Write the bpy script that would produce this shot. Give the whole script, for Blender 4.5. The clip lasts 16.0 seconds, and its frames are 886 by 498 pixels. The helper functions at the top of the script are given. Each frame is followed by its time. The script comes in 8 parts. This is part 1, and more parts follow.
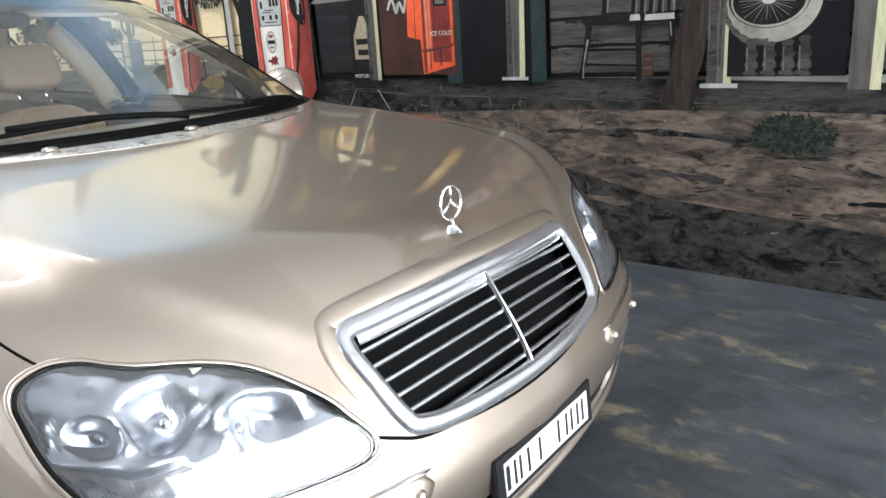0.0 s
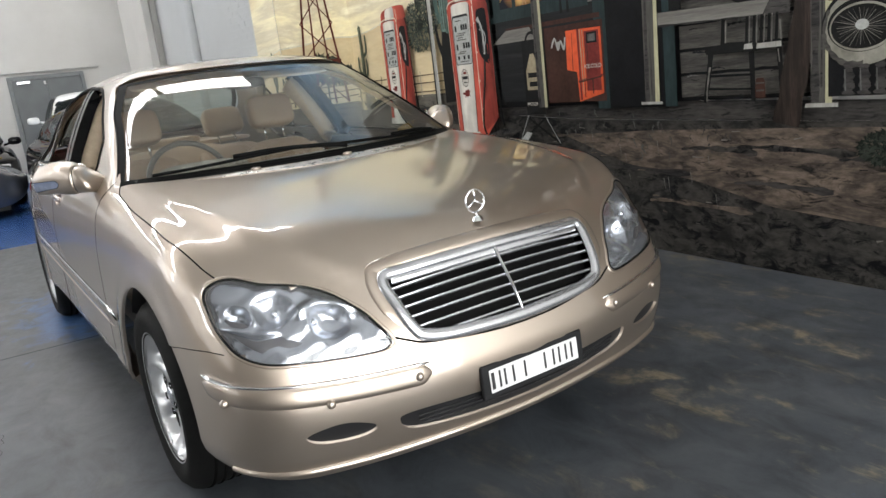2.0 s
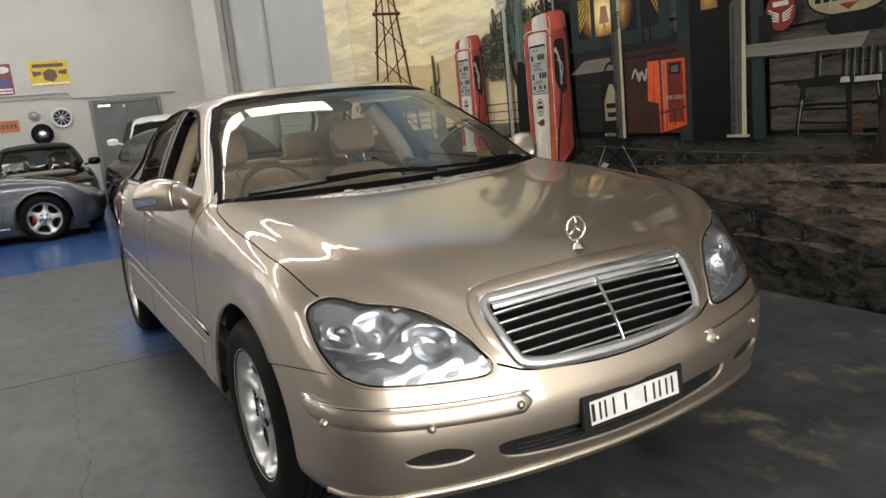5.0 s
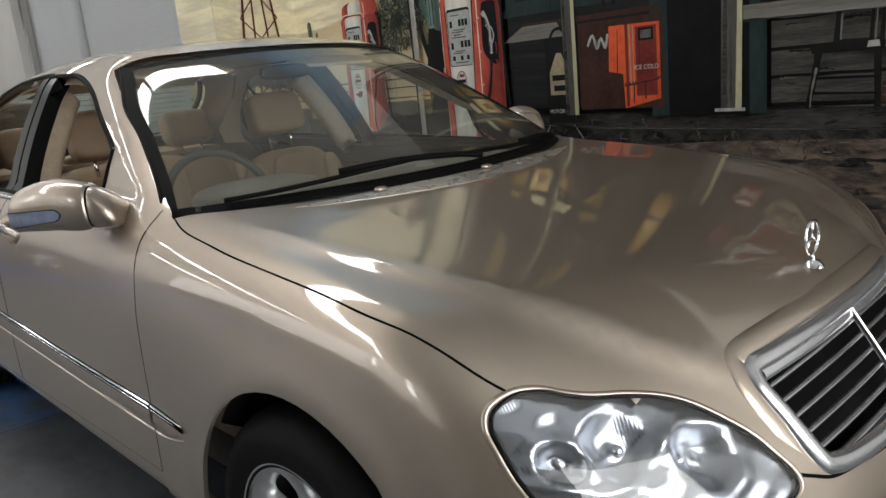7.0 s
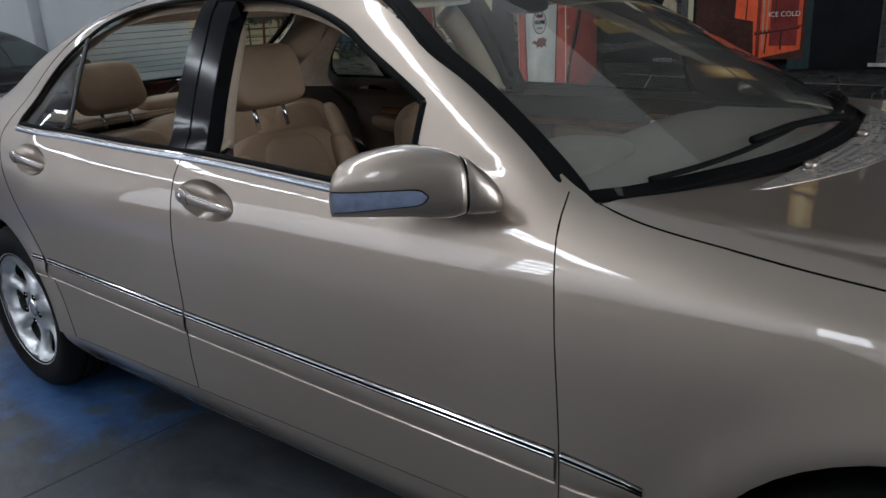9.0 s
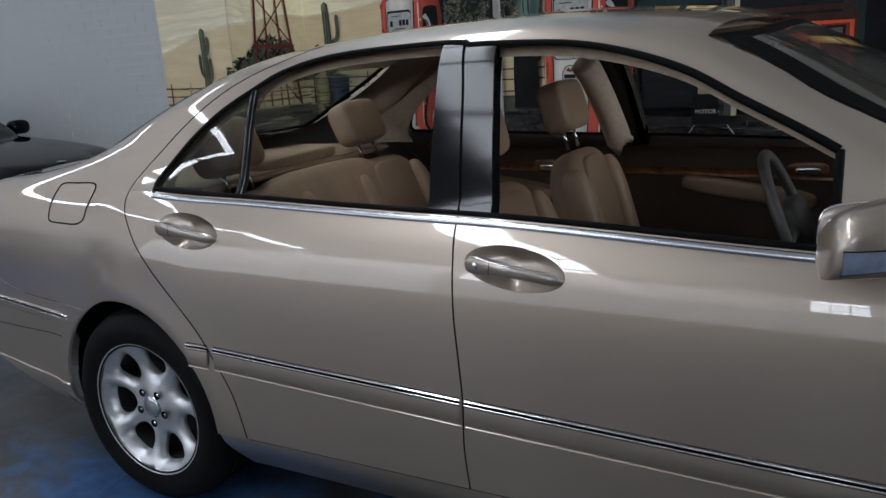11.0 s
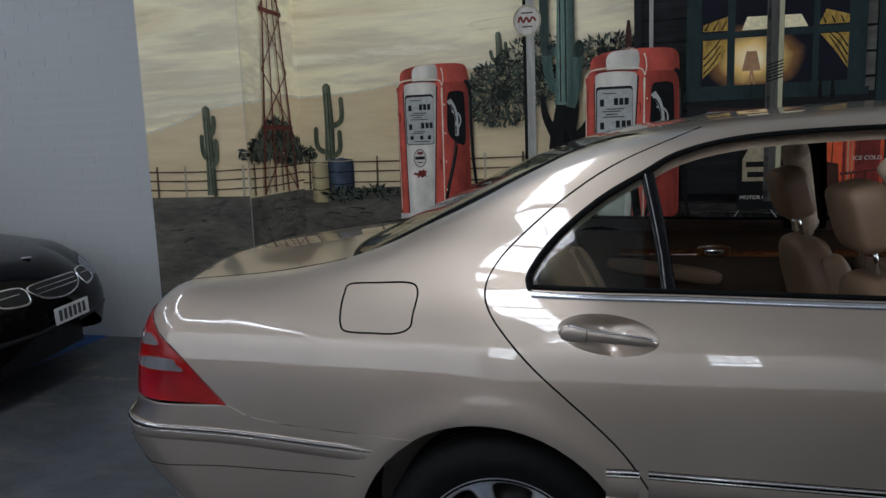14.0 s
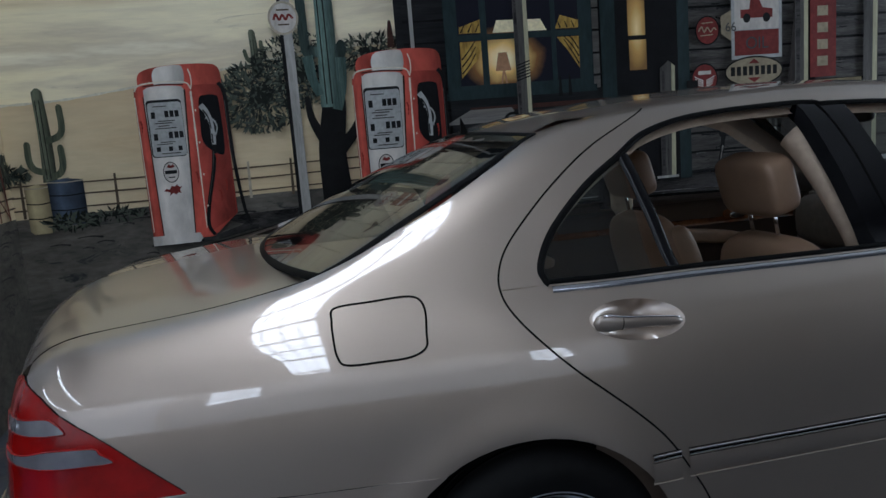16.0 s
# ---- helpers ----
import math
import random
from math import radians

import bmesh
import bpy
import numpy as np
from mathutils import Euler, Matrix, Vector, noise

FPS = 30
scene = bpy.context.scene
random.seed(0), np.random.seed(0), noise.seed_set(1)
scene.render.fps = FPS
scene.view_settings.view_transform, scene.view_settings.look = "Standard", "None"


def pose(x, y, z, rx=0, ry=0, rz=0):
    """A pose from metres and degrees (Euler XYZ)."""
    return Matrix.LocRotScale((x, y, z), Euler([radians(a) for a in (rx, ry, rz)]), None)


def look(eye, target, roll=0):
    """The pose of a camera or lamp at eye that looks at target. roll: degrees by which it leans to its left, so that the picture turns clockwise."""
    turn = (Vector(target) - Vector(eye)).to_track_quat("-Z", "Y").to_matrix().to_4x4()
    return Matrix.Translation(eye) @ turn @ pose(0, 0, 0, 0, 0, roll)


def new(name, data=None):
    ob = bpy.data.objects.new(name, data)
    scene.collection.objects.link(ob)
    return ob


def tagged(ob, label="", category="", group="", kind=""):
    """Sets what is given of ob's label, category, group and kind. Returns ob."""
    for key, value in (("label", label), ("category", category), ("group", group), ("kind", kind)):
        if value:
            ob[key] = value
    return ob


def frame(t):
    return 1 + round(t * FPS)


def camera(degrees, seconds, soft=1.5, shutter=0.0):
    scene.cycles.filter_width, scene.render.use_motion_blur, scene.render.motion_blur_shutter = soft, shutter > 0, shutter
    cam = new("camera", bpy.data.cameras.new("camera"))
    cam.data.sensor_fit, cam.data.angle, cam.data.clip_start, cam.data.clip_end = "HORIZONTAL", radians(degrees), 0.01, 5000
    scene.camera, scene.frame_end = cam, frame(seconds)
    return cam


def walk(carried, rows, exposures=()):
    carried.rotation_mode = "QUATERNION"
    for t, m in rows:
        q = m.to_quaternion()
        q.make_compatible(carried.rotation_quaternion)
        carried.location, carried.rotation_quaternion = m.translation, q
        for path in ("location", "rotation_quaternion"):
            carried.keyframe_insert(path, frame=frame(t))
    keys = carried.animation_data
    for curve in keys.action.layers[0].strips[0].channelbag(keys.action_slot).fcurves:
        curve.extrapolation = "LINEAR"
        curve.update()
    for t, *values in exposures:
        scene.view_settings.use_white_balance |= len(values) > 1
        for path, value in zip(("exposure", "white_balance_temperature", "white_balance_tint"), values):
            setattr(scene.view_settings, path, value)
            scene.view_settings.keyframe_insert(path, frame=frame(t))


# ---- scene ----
cam = camera(61.4, 16.0)
PATH = [
    (0, (0.154, 0.041, 1.236), (-1.094, 1.499, 0.67), -3.6),
    (0.5, (0.352, -0.046, 1.254), (-1.092, 1.212, 0.673), -8.5),
    (1, (0.594, -0.084, 1.323), (-0.93, 1.125, 0.86), -7.1),
    (1.5, (0.87, -0.03, 1.29), (-0.819, 0.955, 0.867), -4.6),
    (2, (1.134, -0.047, 1.294), (-0.552, 0.925, 0.833), -6.9),
    (2.5, (1.406, -0.092, 1.328), (-0.31, 0.846, 0.909), -4.1),
    (3, (1.599, -0.017, 1.339), (-0.192, 0.822, 1.042), -4.6),
    (3.5, (1.647, 0.006, 1.345), (-0.167, 0.778, 1.007), -1.2),
    (3.7, (1.617, -0.022, 1.331), (-0.211, 0.708, 0.971), -2.1),
    (5.8, (0.598, -0.217, 1.29), (-1.096, 0.756, 0.866), -7.2),
    (6, (0.492, -0.234, 1.32), (-1.139, 0.827, 0.858), -4.7),
    (6.5, (0.201, -0.269, 1.284), (-1.326, 0.924, 0.79), -4.2),
    (7, (-0.182, -0.337, 1.291), (-1.663, 0.927, 0.833), -5.7),
    (7.5, (-0.45, -0.446, 1.324), (-1.888, 0.848, 0.815), -1.1),
    (8, (-0.741, -0.589, 1.343), (-2.156, 0.687, 0.735), -4.4),
    (8.5, (-1.055, -0.682, 1.349), (-2.382, 0.700, 0.774), -5.8),
    (9, (-1.338, -0.809, 1.367), (-2.614, 0.599, 0.745), -3.6),
    (9.5, (-1.574, -0.985, 1.408), (-2.782, 0.491, 0.807), -6.0),
    (10, (-1.831, -1.087, 1.365), (-2.967, 0.457, 0.793), -3.3),
    (12.3, (-3.05, -1.465, 1.435), (-3.926, 0.268, 0.959), -5.0),
    (12.5, (-3.159, -1.491, 1.436), (-3.974, 0.258, 0.91), -2.2),
    (13, (-3.443, -1.675, 1.452), (-4.108, 0.151, 0.977), -2.0),
    (13.5, (-3.713, -1.728, 1.461), (-4.306, 0.141, 1.065), -2.0),
    (14, (-4.036, -1.684, 1.449), (-4.55, 0.225, 1.147), -2.2),
    (14.5, (-4.283, -1.662, 1.45), (-4.566, 0.289, 1.114), 1.2),
    (15, (-4.571, -1.645, 1.466), (-4.638, 0.313, 1.064), -3.1),
    (15.5, (-4.728, -1.518, 1.45), (-4.532, 0.456, 1.193), -4.0),
    (16, (-4.924, -1.463, 1.44), (-4.517, 0.468, 1.116), -4.6),
]
EXPOSURES = [(0, 2.13, 6350, 10), (1.5, 1.66, 6550, 10), (3.5, 1.26, 7500, 10), (6, 0.98, 7300, 10), (8, 0.70, 6450, 10), (9.5, 0.58, 5980, 10), (12.5, 0.48, 6080, 10), (14.5, 0.26, 5920, 10), (16, 0.07, 5600, 10)]
walk(cam, [(t, look(eye, target, roll)) for t, eye, target, roll in PATH], EXPOSURES)

# ---- light ----
world = bpy.data.worlds.new("world")
scene.world = world
world.use_nodes = True
world.node_tree.nodes["Background"].inputs[0].default_value = (0.75, 0.82, 0.95, 1)
world.node_tree.nodes["Background"].inputs[1].default_value = 0.25


# ---- materials ----
class Mat:
    """Small builder of node materials."""

    def __init__(self, name):
        self.m = bpy.data.materials.new(name)
        self.m.use_nodes = True
        self.t = self.m.node_tree
        self.b = self.t.nodes["Principled BSDF"]
        self.out = self.t.nodes["Material Output"]

    def node(self, kind, **kw):
        n = self.t.nodes.new(kind)
        for k, v in kw.items():
            if k in n.inputs:
                n.inputs[k].default_value = v
        return n

    def link(self, a, b):
        self.t.links.new(a, b)

    def set(self, **kw):
        for k, v in kw.items():
            self.b.inputs[k.replace("_", " ")].default_value = v
        return self

    def coords(self, scale=(1, 1, 1)):
        c = self.t.nodes.new("ShaderNodeTexCoord")
        mp = self.t.nodes.new("ShaderNodeMapping")
        mp.inputs["Scale"].default_value = scale
        self.link(c.outputs["Object"], mp.inputs[0])
        return mp.outputs[0]

    def noise(self, scale, detail=4.0, rough=0.55, stretch=(1, 1, 1), warp=0.0):
        n = self.t.nodes.new("ShaderNodeTexNoise")
        n.inputs["Scale"].default_value = scale
        n.inputs["Detail"].default_value = detail
        n.inputs["Roughness"].default_value = rough
        n.inputs["Distortion"].default_value = warp
        self.link(self.coords(stretch), n.inputs["Vector"])
        return n.outputs["Fac"]

    def ramp(self, fac, stops):
        r = self.t.nodes.new("ShaderNodeValToRGB")
        e = r.color_ramp.elements
        while len(e) < len(stops):
            e.new(0.5)
        for i, (pos, col) in enumerate(stops):
            e[i].position = pos
            e[i].color = (*col, 1) if len(col) == 3 else col
        self.link(fac, r.inputs[0])
        return r.outputs[0]

    def mix(self, fac, a, b, mode="MIX"):
        n = self.t.nodes.new("ShaderNodeMix")
        n.data_type, n.blend_type = "RGBA", mode
        for sock, v in ((n.inputs[0], fac), (n.inputs[6], a), (n.inputs[7], b)):
            if hasattr(v, "links"):
                self.link(v, sock)
            else:
                sock.default_value = v if not isinstance(v, tuple) else (*v, 1)
        return n.outputs[2]

    def color(self, sock):
        self.link(sock, self.b.inputs["Base Color"])
        return self

    def rough(self, fac, lo, hi):
        n = self.t.nodes.new("ShaderNodeMapRange")
        n.inputs["To Min"].default_value, n.inputs["To Max"].default_value = lo, hi
        self.link(fac, n.inputs[0])
        self.link(n.outputs[0], self.b.inputs["Roughness"])
        return self

    def bump(self, fac, strength, dist=0.002):
        n = self.t.nodes.new("ShaderNodeBump")
        n.inputs["Strength"].default_value, n.inputs["Distance"].default_value = strength, dist
        self.link(fac, n.inputs["Height"])
        self.link(n.outputs[0], self.b.inputs["Normal"])
        return self


def plain(name, col, rough=0.5, metal=0.0, var=0.12, scale=14.0, coat=0.0, bump=0.0):
    """A surface of one colour with light mottling."""
    m = Mat(name).set(Roughness=rough, Metallic=metal, Coat_Weight=coat, Coat_Roughness=0.03)
    n = m.noise(scale, 5)
    dark, light = tuple(c * (1 - var) for c in col), tuple(min(1, c * (1 + var)) for c in col)
    m.color(m.ramp(n, [(0.3, dark), (0.7, light)]))
    m.rough(n, max(0.02, rough - 0.06), rough + 0.06)
    if bump:
        m.bump(m.noise(scale * 12, 3), bump)
    return m.m


def brushed(name, cols, stretch=(1, 1, 1), scale=3.0, rough=0.6, grain=0.35, blotch=None):
    """Brush-painted colours: a ramp over stretched noise, with finer strokes and dark or light blotches."""
    m = Mat(name).set(Roughness=rough, Specular_IOR_Level=0.10)
    a = m.noise(scale, 6, 0.62, stretch, 0.4)
    b = m.noise(scale * 7, 4, 0.6, stretch)
    col = m.ramp(a, [(0.25 + 0.5 * i / max(1, len(cols) - 1), c) for i, c in enumerate(cols)])
    fine = m.ramp(b, [(0.25, (1 - grain,) * 3), (0.75, (1, 1, 1))])
    col = m.mix(1.0, col, fine, "MULTIPLY")
    if blotch:
        c = m.noise(scale * 2.7, 9, 0.72, stretch, 0.9)
        col = m.mix(m.ramp(c, [(blotch[1], (0, 0, 0)), (blotch[1] + 0.10, (1, 1, 1))]), col, blotch[0])
    m.color(col)
    m.bump(b, 0.12)
    return m.m


def shaded(name, col, axis, stops, var=0.2, scale=7.0, stretch=(1, 1, 0.4)):
    """Brushwork whose tone runs along x or z of the wall: (place, factor) stops."""
    m = Mat(name).set(Roughness=0.55, Specular_IOR_Level=0.10)
    a = m.noise(scale, 6, 0.62, stretch, 0.4)
    base = m.ramp(a, [(0.28, tuple(c * (1 - var) for c in col)), (0.72, tuple(min(1, c * (1 + var)) for c in col))])
    co = m.t.nodes.new("ShaderNodeTexCoord")
    sp = m.t.nodes.new("ShaderNodeSeparateXYZ")
    m.link(co.outputs["Object"], sp.inputs[0])
    mr = m.t.nodes.new("ShaderNodeMapRange")
    mr.inputs["From Min"].default_value, mr.inputs["From Max"].default_value = stops[0][0], stops[-1][0]
    m.link(sp.outputs["XZ".index(axis) * 2], mr.inputs[0])
    w = stops[-1][0] - stops[0][0]
    tone = m.ramp(mr.outputs[0], [((p - stops[0][0]) / w, (f,) * 3) for p, f in stops])
    m.color(m.mix(1.0, base, tone, "MULTIPLY"))
    m.bump(a, 0.1)
    return m.m


def halo(name, centre, size, stops):
    """Painted lamplight: colours by distance from a centre on the wall."""
    m = Mat(name).set(Roughness=0.55, Specular_IOR_Level=0.10)
    co = m.t.nodes.new("ShaderNodeTexCoord")
    mp = m.t.nodes.new("ShaderNodeVectorMath")
    mp.operation = "SUBTRACT"
    mp.inputs[1].default_value = centre
    m.link(co.outputs["Object"], mp.inputs[0])
    sc = m.t.nodes.new("ShaderNodeVectorMath")
    sc.operation = "MULTIPLY"
    sc.inputs[1].default_value = (1 / size[0], 0, 1 / size[1])
    m.link(mp.outputs[0], sc.inputs[0])
    ln = m.t.nodes.new("ShaderNodeVectorMath")
    ln.operation = "LENGTH"
    m.link(sc.outputs[0], ln.inputs[0])
    add = m.t.nodes.new("ShaderNodeMath")
    add.operation = "MULTIPLY_ADD"
    m.link(m.noise(9, 4), add.inputs[0])
    add.inputs[1].default_value = 0.25
    m.link(ln.outputs["Value"], add.inputs[2])
    m.color(m.ramp(add.outputs[0], stops))
    return m.m


def car_paint(name, col, metal=0.55, rough=0.3, coat=1.5):
    m = Mat(name).set(Metallic=metal, Roughness=rough, Coat_Weight=1.0, Coat_Roughness=0.02, Coat_IOR=coat)
    n = m.noise(3, 2)
    m.color(m.ramp(n, [(0.3, tuple(c * 0.98 for c in col)), (0.7, tuple(c * 1.02 for c in col))]))
    return m.m


def clear_glass(name, tint, gloss=1.0, base=0.0, haze=0.0):
    """A thin pane: tinted see-through, a pale film painted on for veiling reflections, and a mirror part that grows at
    grazing angles.
    """
    m = Mat(name)
    m.t.nodes.remove(m.b)
    tr = m.node("ShaderNodeBsdfTransparent")
    tr.inputs[0].default_value = (*tint, 1)
    gl = m.node("ShaderNodeBsdfGlossy")
    gl.inputs["Roughness"].default_value = 0.005
    fr = m.node("ShaderNodeLayerWeight")
    fr.inputs[0].default_value = 0.5
    pw = m.node("ShaderNodeMath")
    pw.operation = "POWER"
    pw.inputs[1].default_value = 3.6
    m.link(fr.outputs["Facing"], pw.inputs[0])
    mr = m.node("ShaderNodeMapRange")
    mr.inputs["To Min"].default_value, mr.inputs["To Max"].default_value = base + 0.065, gloss
    m.link(pw.outputs[0], mr.inputs[0])
    mx = m.node("ShaderNodeMixShader")
    m.link(mr.outputs[0], mx.inputs[0])
    film = m.node("ShaderNodeMixShader")
    df = m.node("ShaderNodeBsdfDiffuse")
    df.inputs[0].default_value = (0.62, 0.58, 0.52, 1)
    m.link(m.ramp(m.noise(2.2, 4), [(0.35, (haze * .7,) * 3), (0.7, (haze * 1.3,) * 3)]), film.inputs[0])
    m.link(tr.outputs[0], film.inputs[1])
    m.link(df.outputs[0], film.inputs[2])
    m.link(film.outputs[0], mx.inputs[1])
    m.link(gl.outputs[0], mx.inputs[2])
    m.link(mx.outputs[0], m.out.inputs[0])
    return m.m


def glow(name, col, strength):
    m = Mat(name).set(Emission_Strength=strength, Roughness=0.4)
    m.b.inputs["Emission Color"].default_value = (*col, 1)
    m.b.inputs["Base Color"].default_value = (0.8, 0.8, 0.8, 1)
    return m.m


PAINT = car_paint("champagne metallic paint", (0.415, 0.345, 0.287), 0.94, 0.42, 1.85)
CHROME = plain("chrome", (0.82, 0.83, 0.85), 0.08, 1.0, 0.04)
SATIN = plain("satin aluminium trim", (0.62, 0.64, 0.68), 0.24, 1.0, 0.05)
PLATED = plain("bright plated trim", (0.60, 0.61, 0.64), 0.22, 0.9, 0.05)
# paler than the body colour: the white that the air grille mirrors is mixed in
SLAT = plain("silver slat paint with pale sheen", (0.50, 0.47, 0.44), 0.28, 0.7, 0.05, 20, 0.6)
ALLOY = plain("silver alloy", (0.64, 0.65, 0.67), 0.36, 0.75, 0.06, 20, 0.4)
BLACK = plain("black plastic", (0.012, 0.012, 0.013), 0.42)
PIANO = plain("gloss black trim", (0.003, 0.003, 0.004), 0.10, 0, 0.05, 8, 0.0)
PIANO.node_tree.nodes["Principled BSDF"].inputs["Specular IOR Level"].default_value = 0.28
# near-black colour that paints the shadow of gaps, grooves, creases and wells
SEAM = plain("painted gap shadow", (0.006, 0.006, 0.006), 0.8)
RUBBER = plain("tyre rubber", (0.006, 0.006, 0.006), 0.62, 0, 0.3, 30, 0, 0.25)
BLACK.node_tree.nodes["Principled BSDF"].inputs["Specular IOR Level"].default_value = 0.25
SEAM.node_tree.nodes["Principled BSDF"].inputs["Specular IOR Level"].default_value = 0.0
RUBBER.node_tree.nodes["Principled BSDF"].inputs["Specular IOR Level"].default_value = 0.10
# barrel colour darkened to stand for the shade behind the wheel discs
WHEEL_SHADE = plain("wheel barrel with painted shade", (0.035, 0.035, 0.036), 0.5, 0.5)
SEAL = plain("rubber seal", (0.004, 0.004, 0.004), 0.6)
SEAL.node_tree.nodes["Principled BSDF"].inputs["Specular IOR Level"].default_value = 0.06
LEATHER = plain("tan leather", (0.30, 0.20, 0.125), 0.48, 0, 0.14, 9, 0, 0.25)
LEATHER_L = plain("light tan leather", (0.25, 0.162, 0.102), 0.52, 0, 0.10, 9, 0, 0.25)
LINER = plain("beige cloth lining", (0.44, 0.345, 0.255), 0.85, 0, 0.10, 40, 0, 0.3)
DASH = plain("grey-brown dash plastic", (0.17, 0.145, 0.12), 0.6, 0, 0.15, 30, 0, 0.2)
GRIP = plain("dark wheel leather", (0.045, 0.040, 0.036), 0.5, 0, 0.15, 30, 0, 0.2)
DOOR_TRIM = plain("dark brown door trim", (0.075, 0.052, 0.036), 0.55, 0, 0.15, 9, 0, 0.2)
WOOD = plain("burr walnut veneer", (0.16, 0.06, 0.022), 0.15, 0, 0.5, 25, 0.6)
GLASS = clear_glass("tinted window glass", (0.70, 0.78, 0.74), 1.0, 0.0)
SCREEN = clear_glass("windscreen glass", (0.82, 0.88, 0.86), 1.0, 0.0, 0.07)
LENS = clear_glass("lamp lens", (0.90, 0.92, 0.94), 0.9, 0.0)
RED_LENS = plain("red lamp lens", (0.30, 0.004, 0.003), 0.14, 0, 0.35, 9, 0.0)
CLEAR_LENS = plain("clear lamp lens band", (0.24, 0.235, 0.25), 0.16, 0.35, 0.18, 16, 0.6)


def faceted(name, col, rough, lines, lump, metal=0.92):
    """Silvered lamp bowl: fine ribs over broad lumps that break up what it mirrors."""
    m = Mat(name).set(Roughness=rough, Metallic=metal)
    m.b.inputs["Base Color"].default_value = (*col, 1)
    w = m.t.nodes.new("ShaderNodeTexWave")
    w.inputs["Scale"].default_value = lines
    w.bands_direction = "Y"
    m.link(m.coords(), w.inputs["Vector"])
    b1, b2 = m.t.nodes.new("ShaderNodeBump"), m.t.nodes.new("ShaderNodeBump")
    b1.inputs["Strength"].default_value, b1.inputs["Distance"].default_value = 0.8, lump
    b2.inputs["Strength"].default_value, b2.inputs["Distance"].default_value = 0.14, 0.0009
    m.link(m.noise(11, 1.5, 0.4, (0.5, 0.6, 1.8), 1.2), b1.inputs["Height"])
    m.link(w.outputs["Fac"], b2.inputs["Height"])
    m.link(b1.outputs[0], b2.inputs["Normal"])
    m.link(b2.outputs[0], m.b.inputs["Normal"])
    return m.m


FACET = faceted("ribbed silver lamp bowl", (0.50, 0.515, 0.555), 0.20, 75.0, 0.004, 0.88)
FACET_P = faceted("ribbed pale indicator", (0.18, 0.175, 0.18), 0.34, 60.0, 0.010, 0.75)
FACET_L = faceted("ribbed clear lower lamp", (0.20, 0.205, 0.22), 0.28, 55.0, 0.008, 0.8)
BLUE_LENS = plain("smoky blue indicator lens", (0.21, 0.25, 0.36), 0.16, 0.25, 0.2, 40, 0.8)
REFLECTOR = plain("lamp reflector", (0.86, 0.88, 0.92), 0.12, 1.0, 0.10, 60)
WHITE_PLATE = plain("white plate", (0.62, 0.62, 0.62), 0.35)
INK = plain("black ink", (0.015, 0.015, 0.016), 0.4)


# ---- mesh helpers ----
def part(name, bm, material, parent=None, label="", smooth=True):
    """Links a bmesh as one mesh object, under a thing or a part."""
    me = bpy.data.meshes.new(name)
    bm.to_mesh(me)
    bm.free()
    if smooth:
        me.shade_smooth()
    if material:
        me.materials.append(material)
    ob = new(name, me)
    ob.parent = parent
    return tagged(ob, label)


def sheet(name, verts, faces, material, parent=None, label="", normals=None, smooth=True):
    """Links arrays of vertices and faces as one mesh object."""
    me = bpy.data.meshes.new(name)
    me.from_pydata([tuple(map(float, v)) for v in verts], [], [tuple(map(int, f)) for f in faces])
    if smooth:
        me.shade_smooth()
    if normals is not None:
        me.normals_split_custom_set_from_vertices([tuple(map(float, n)) for n in normals])
    me.materials.append(material)
    ob = new(name, me)
    ob.parent = parent
    return tagged(ob, label)


def thing(name, m, label, category, group="", kind=""):
    ob = new(name)
    ob.matrix_basis = m
    return tagged(ob, label, category, group, kind)


def box_bm(bm, x0, x1, y0, y1, z0, z1, bevel=0.0, m=None):
    made = bmesh.ops.create_cube(bm, size=1)["verts"]
    for v in made:
        v.co = Vector(((x0 + x1) / 2 + v.co.x * (x1 - x0), (y0 + y1) / 2 + v.co.y * (y1 - y0), (z0 + z1) / 2 + v.co.z * (z1 - z0)))
    if bevel:
        edges = list({e for v in made for e in v.link_edges})
        got = bmesh.ops.bevel(bm, geom=edges, offset=bevel, segments=2, affect="EDGES")
        made = list({v for f in got["faces"] for v in f.verts} | {v for v in made if v.is_valid})
    if m is not None:
        bmesh.ops.transform(bm, matrix=m, verts=made)
    return made


def box(name, x0, x1, y0, y1, z0, z1, material, parent=None, bevel=0.0, label="", m=None):
    bm = bmesh.new()
    box_bm(bm, x0, x1, y0, y1, z0, z1, bevel, m)
    return part(name, bm, material, parent, label, smooth=False)


def lathe(name, profile, axis, centre, material, parent=None, segments=48, label="", closed=False):
    """Turns (radius, along) points round the x, y or z axis."""
    verts, faces, n = [], [], len(profile)
    for i in range(segments):
        a = 2 * math.pi * i / segments
        for r, h in profile:
            u, v = r * math.cos(a), r * math.sin(a)
            p = {"x": (h, u, v), "y": (u, h, v), "z": (u, v, h)}[axis]
            verts.append(tuple(p[k] + centre[k] for k in range(3)))
    for i in range(segments):
        j = (i + 1) % segments
        for k in range(n if closed else n - 1):
            l = (k + 1) % n
            faces.append((i * n + k, j * n + k, j * n + l, i * n + l))
    return sheet(name, verts, faces, material, parent, label)


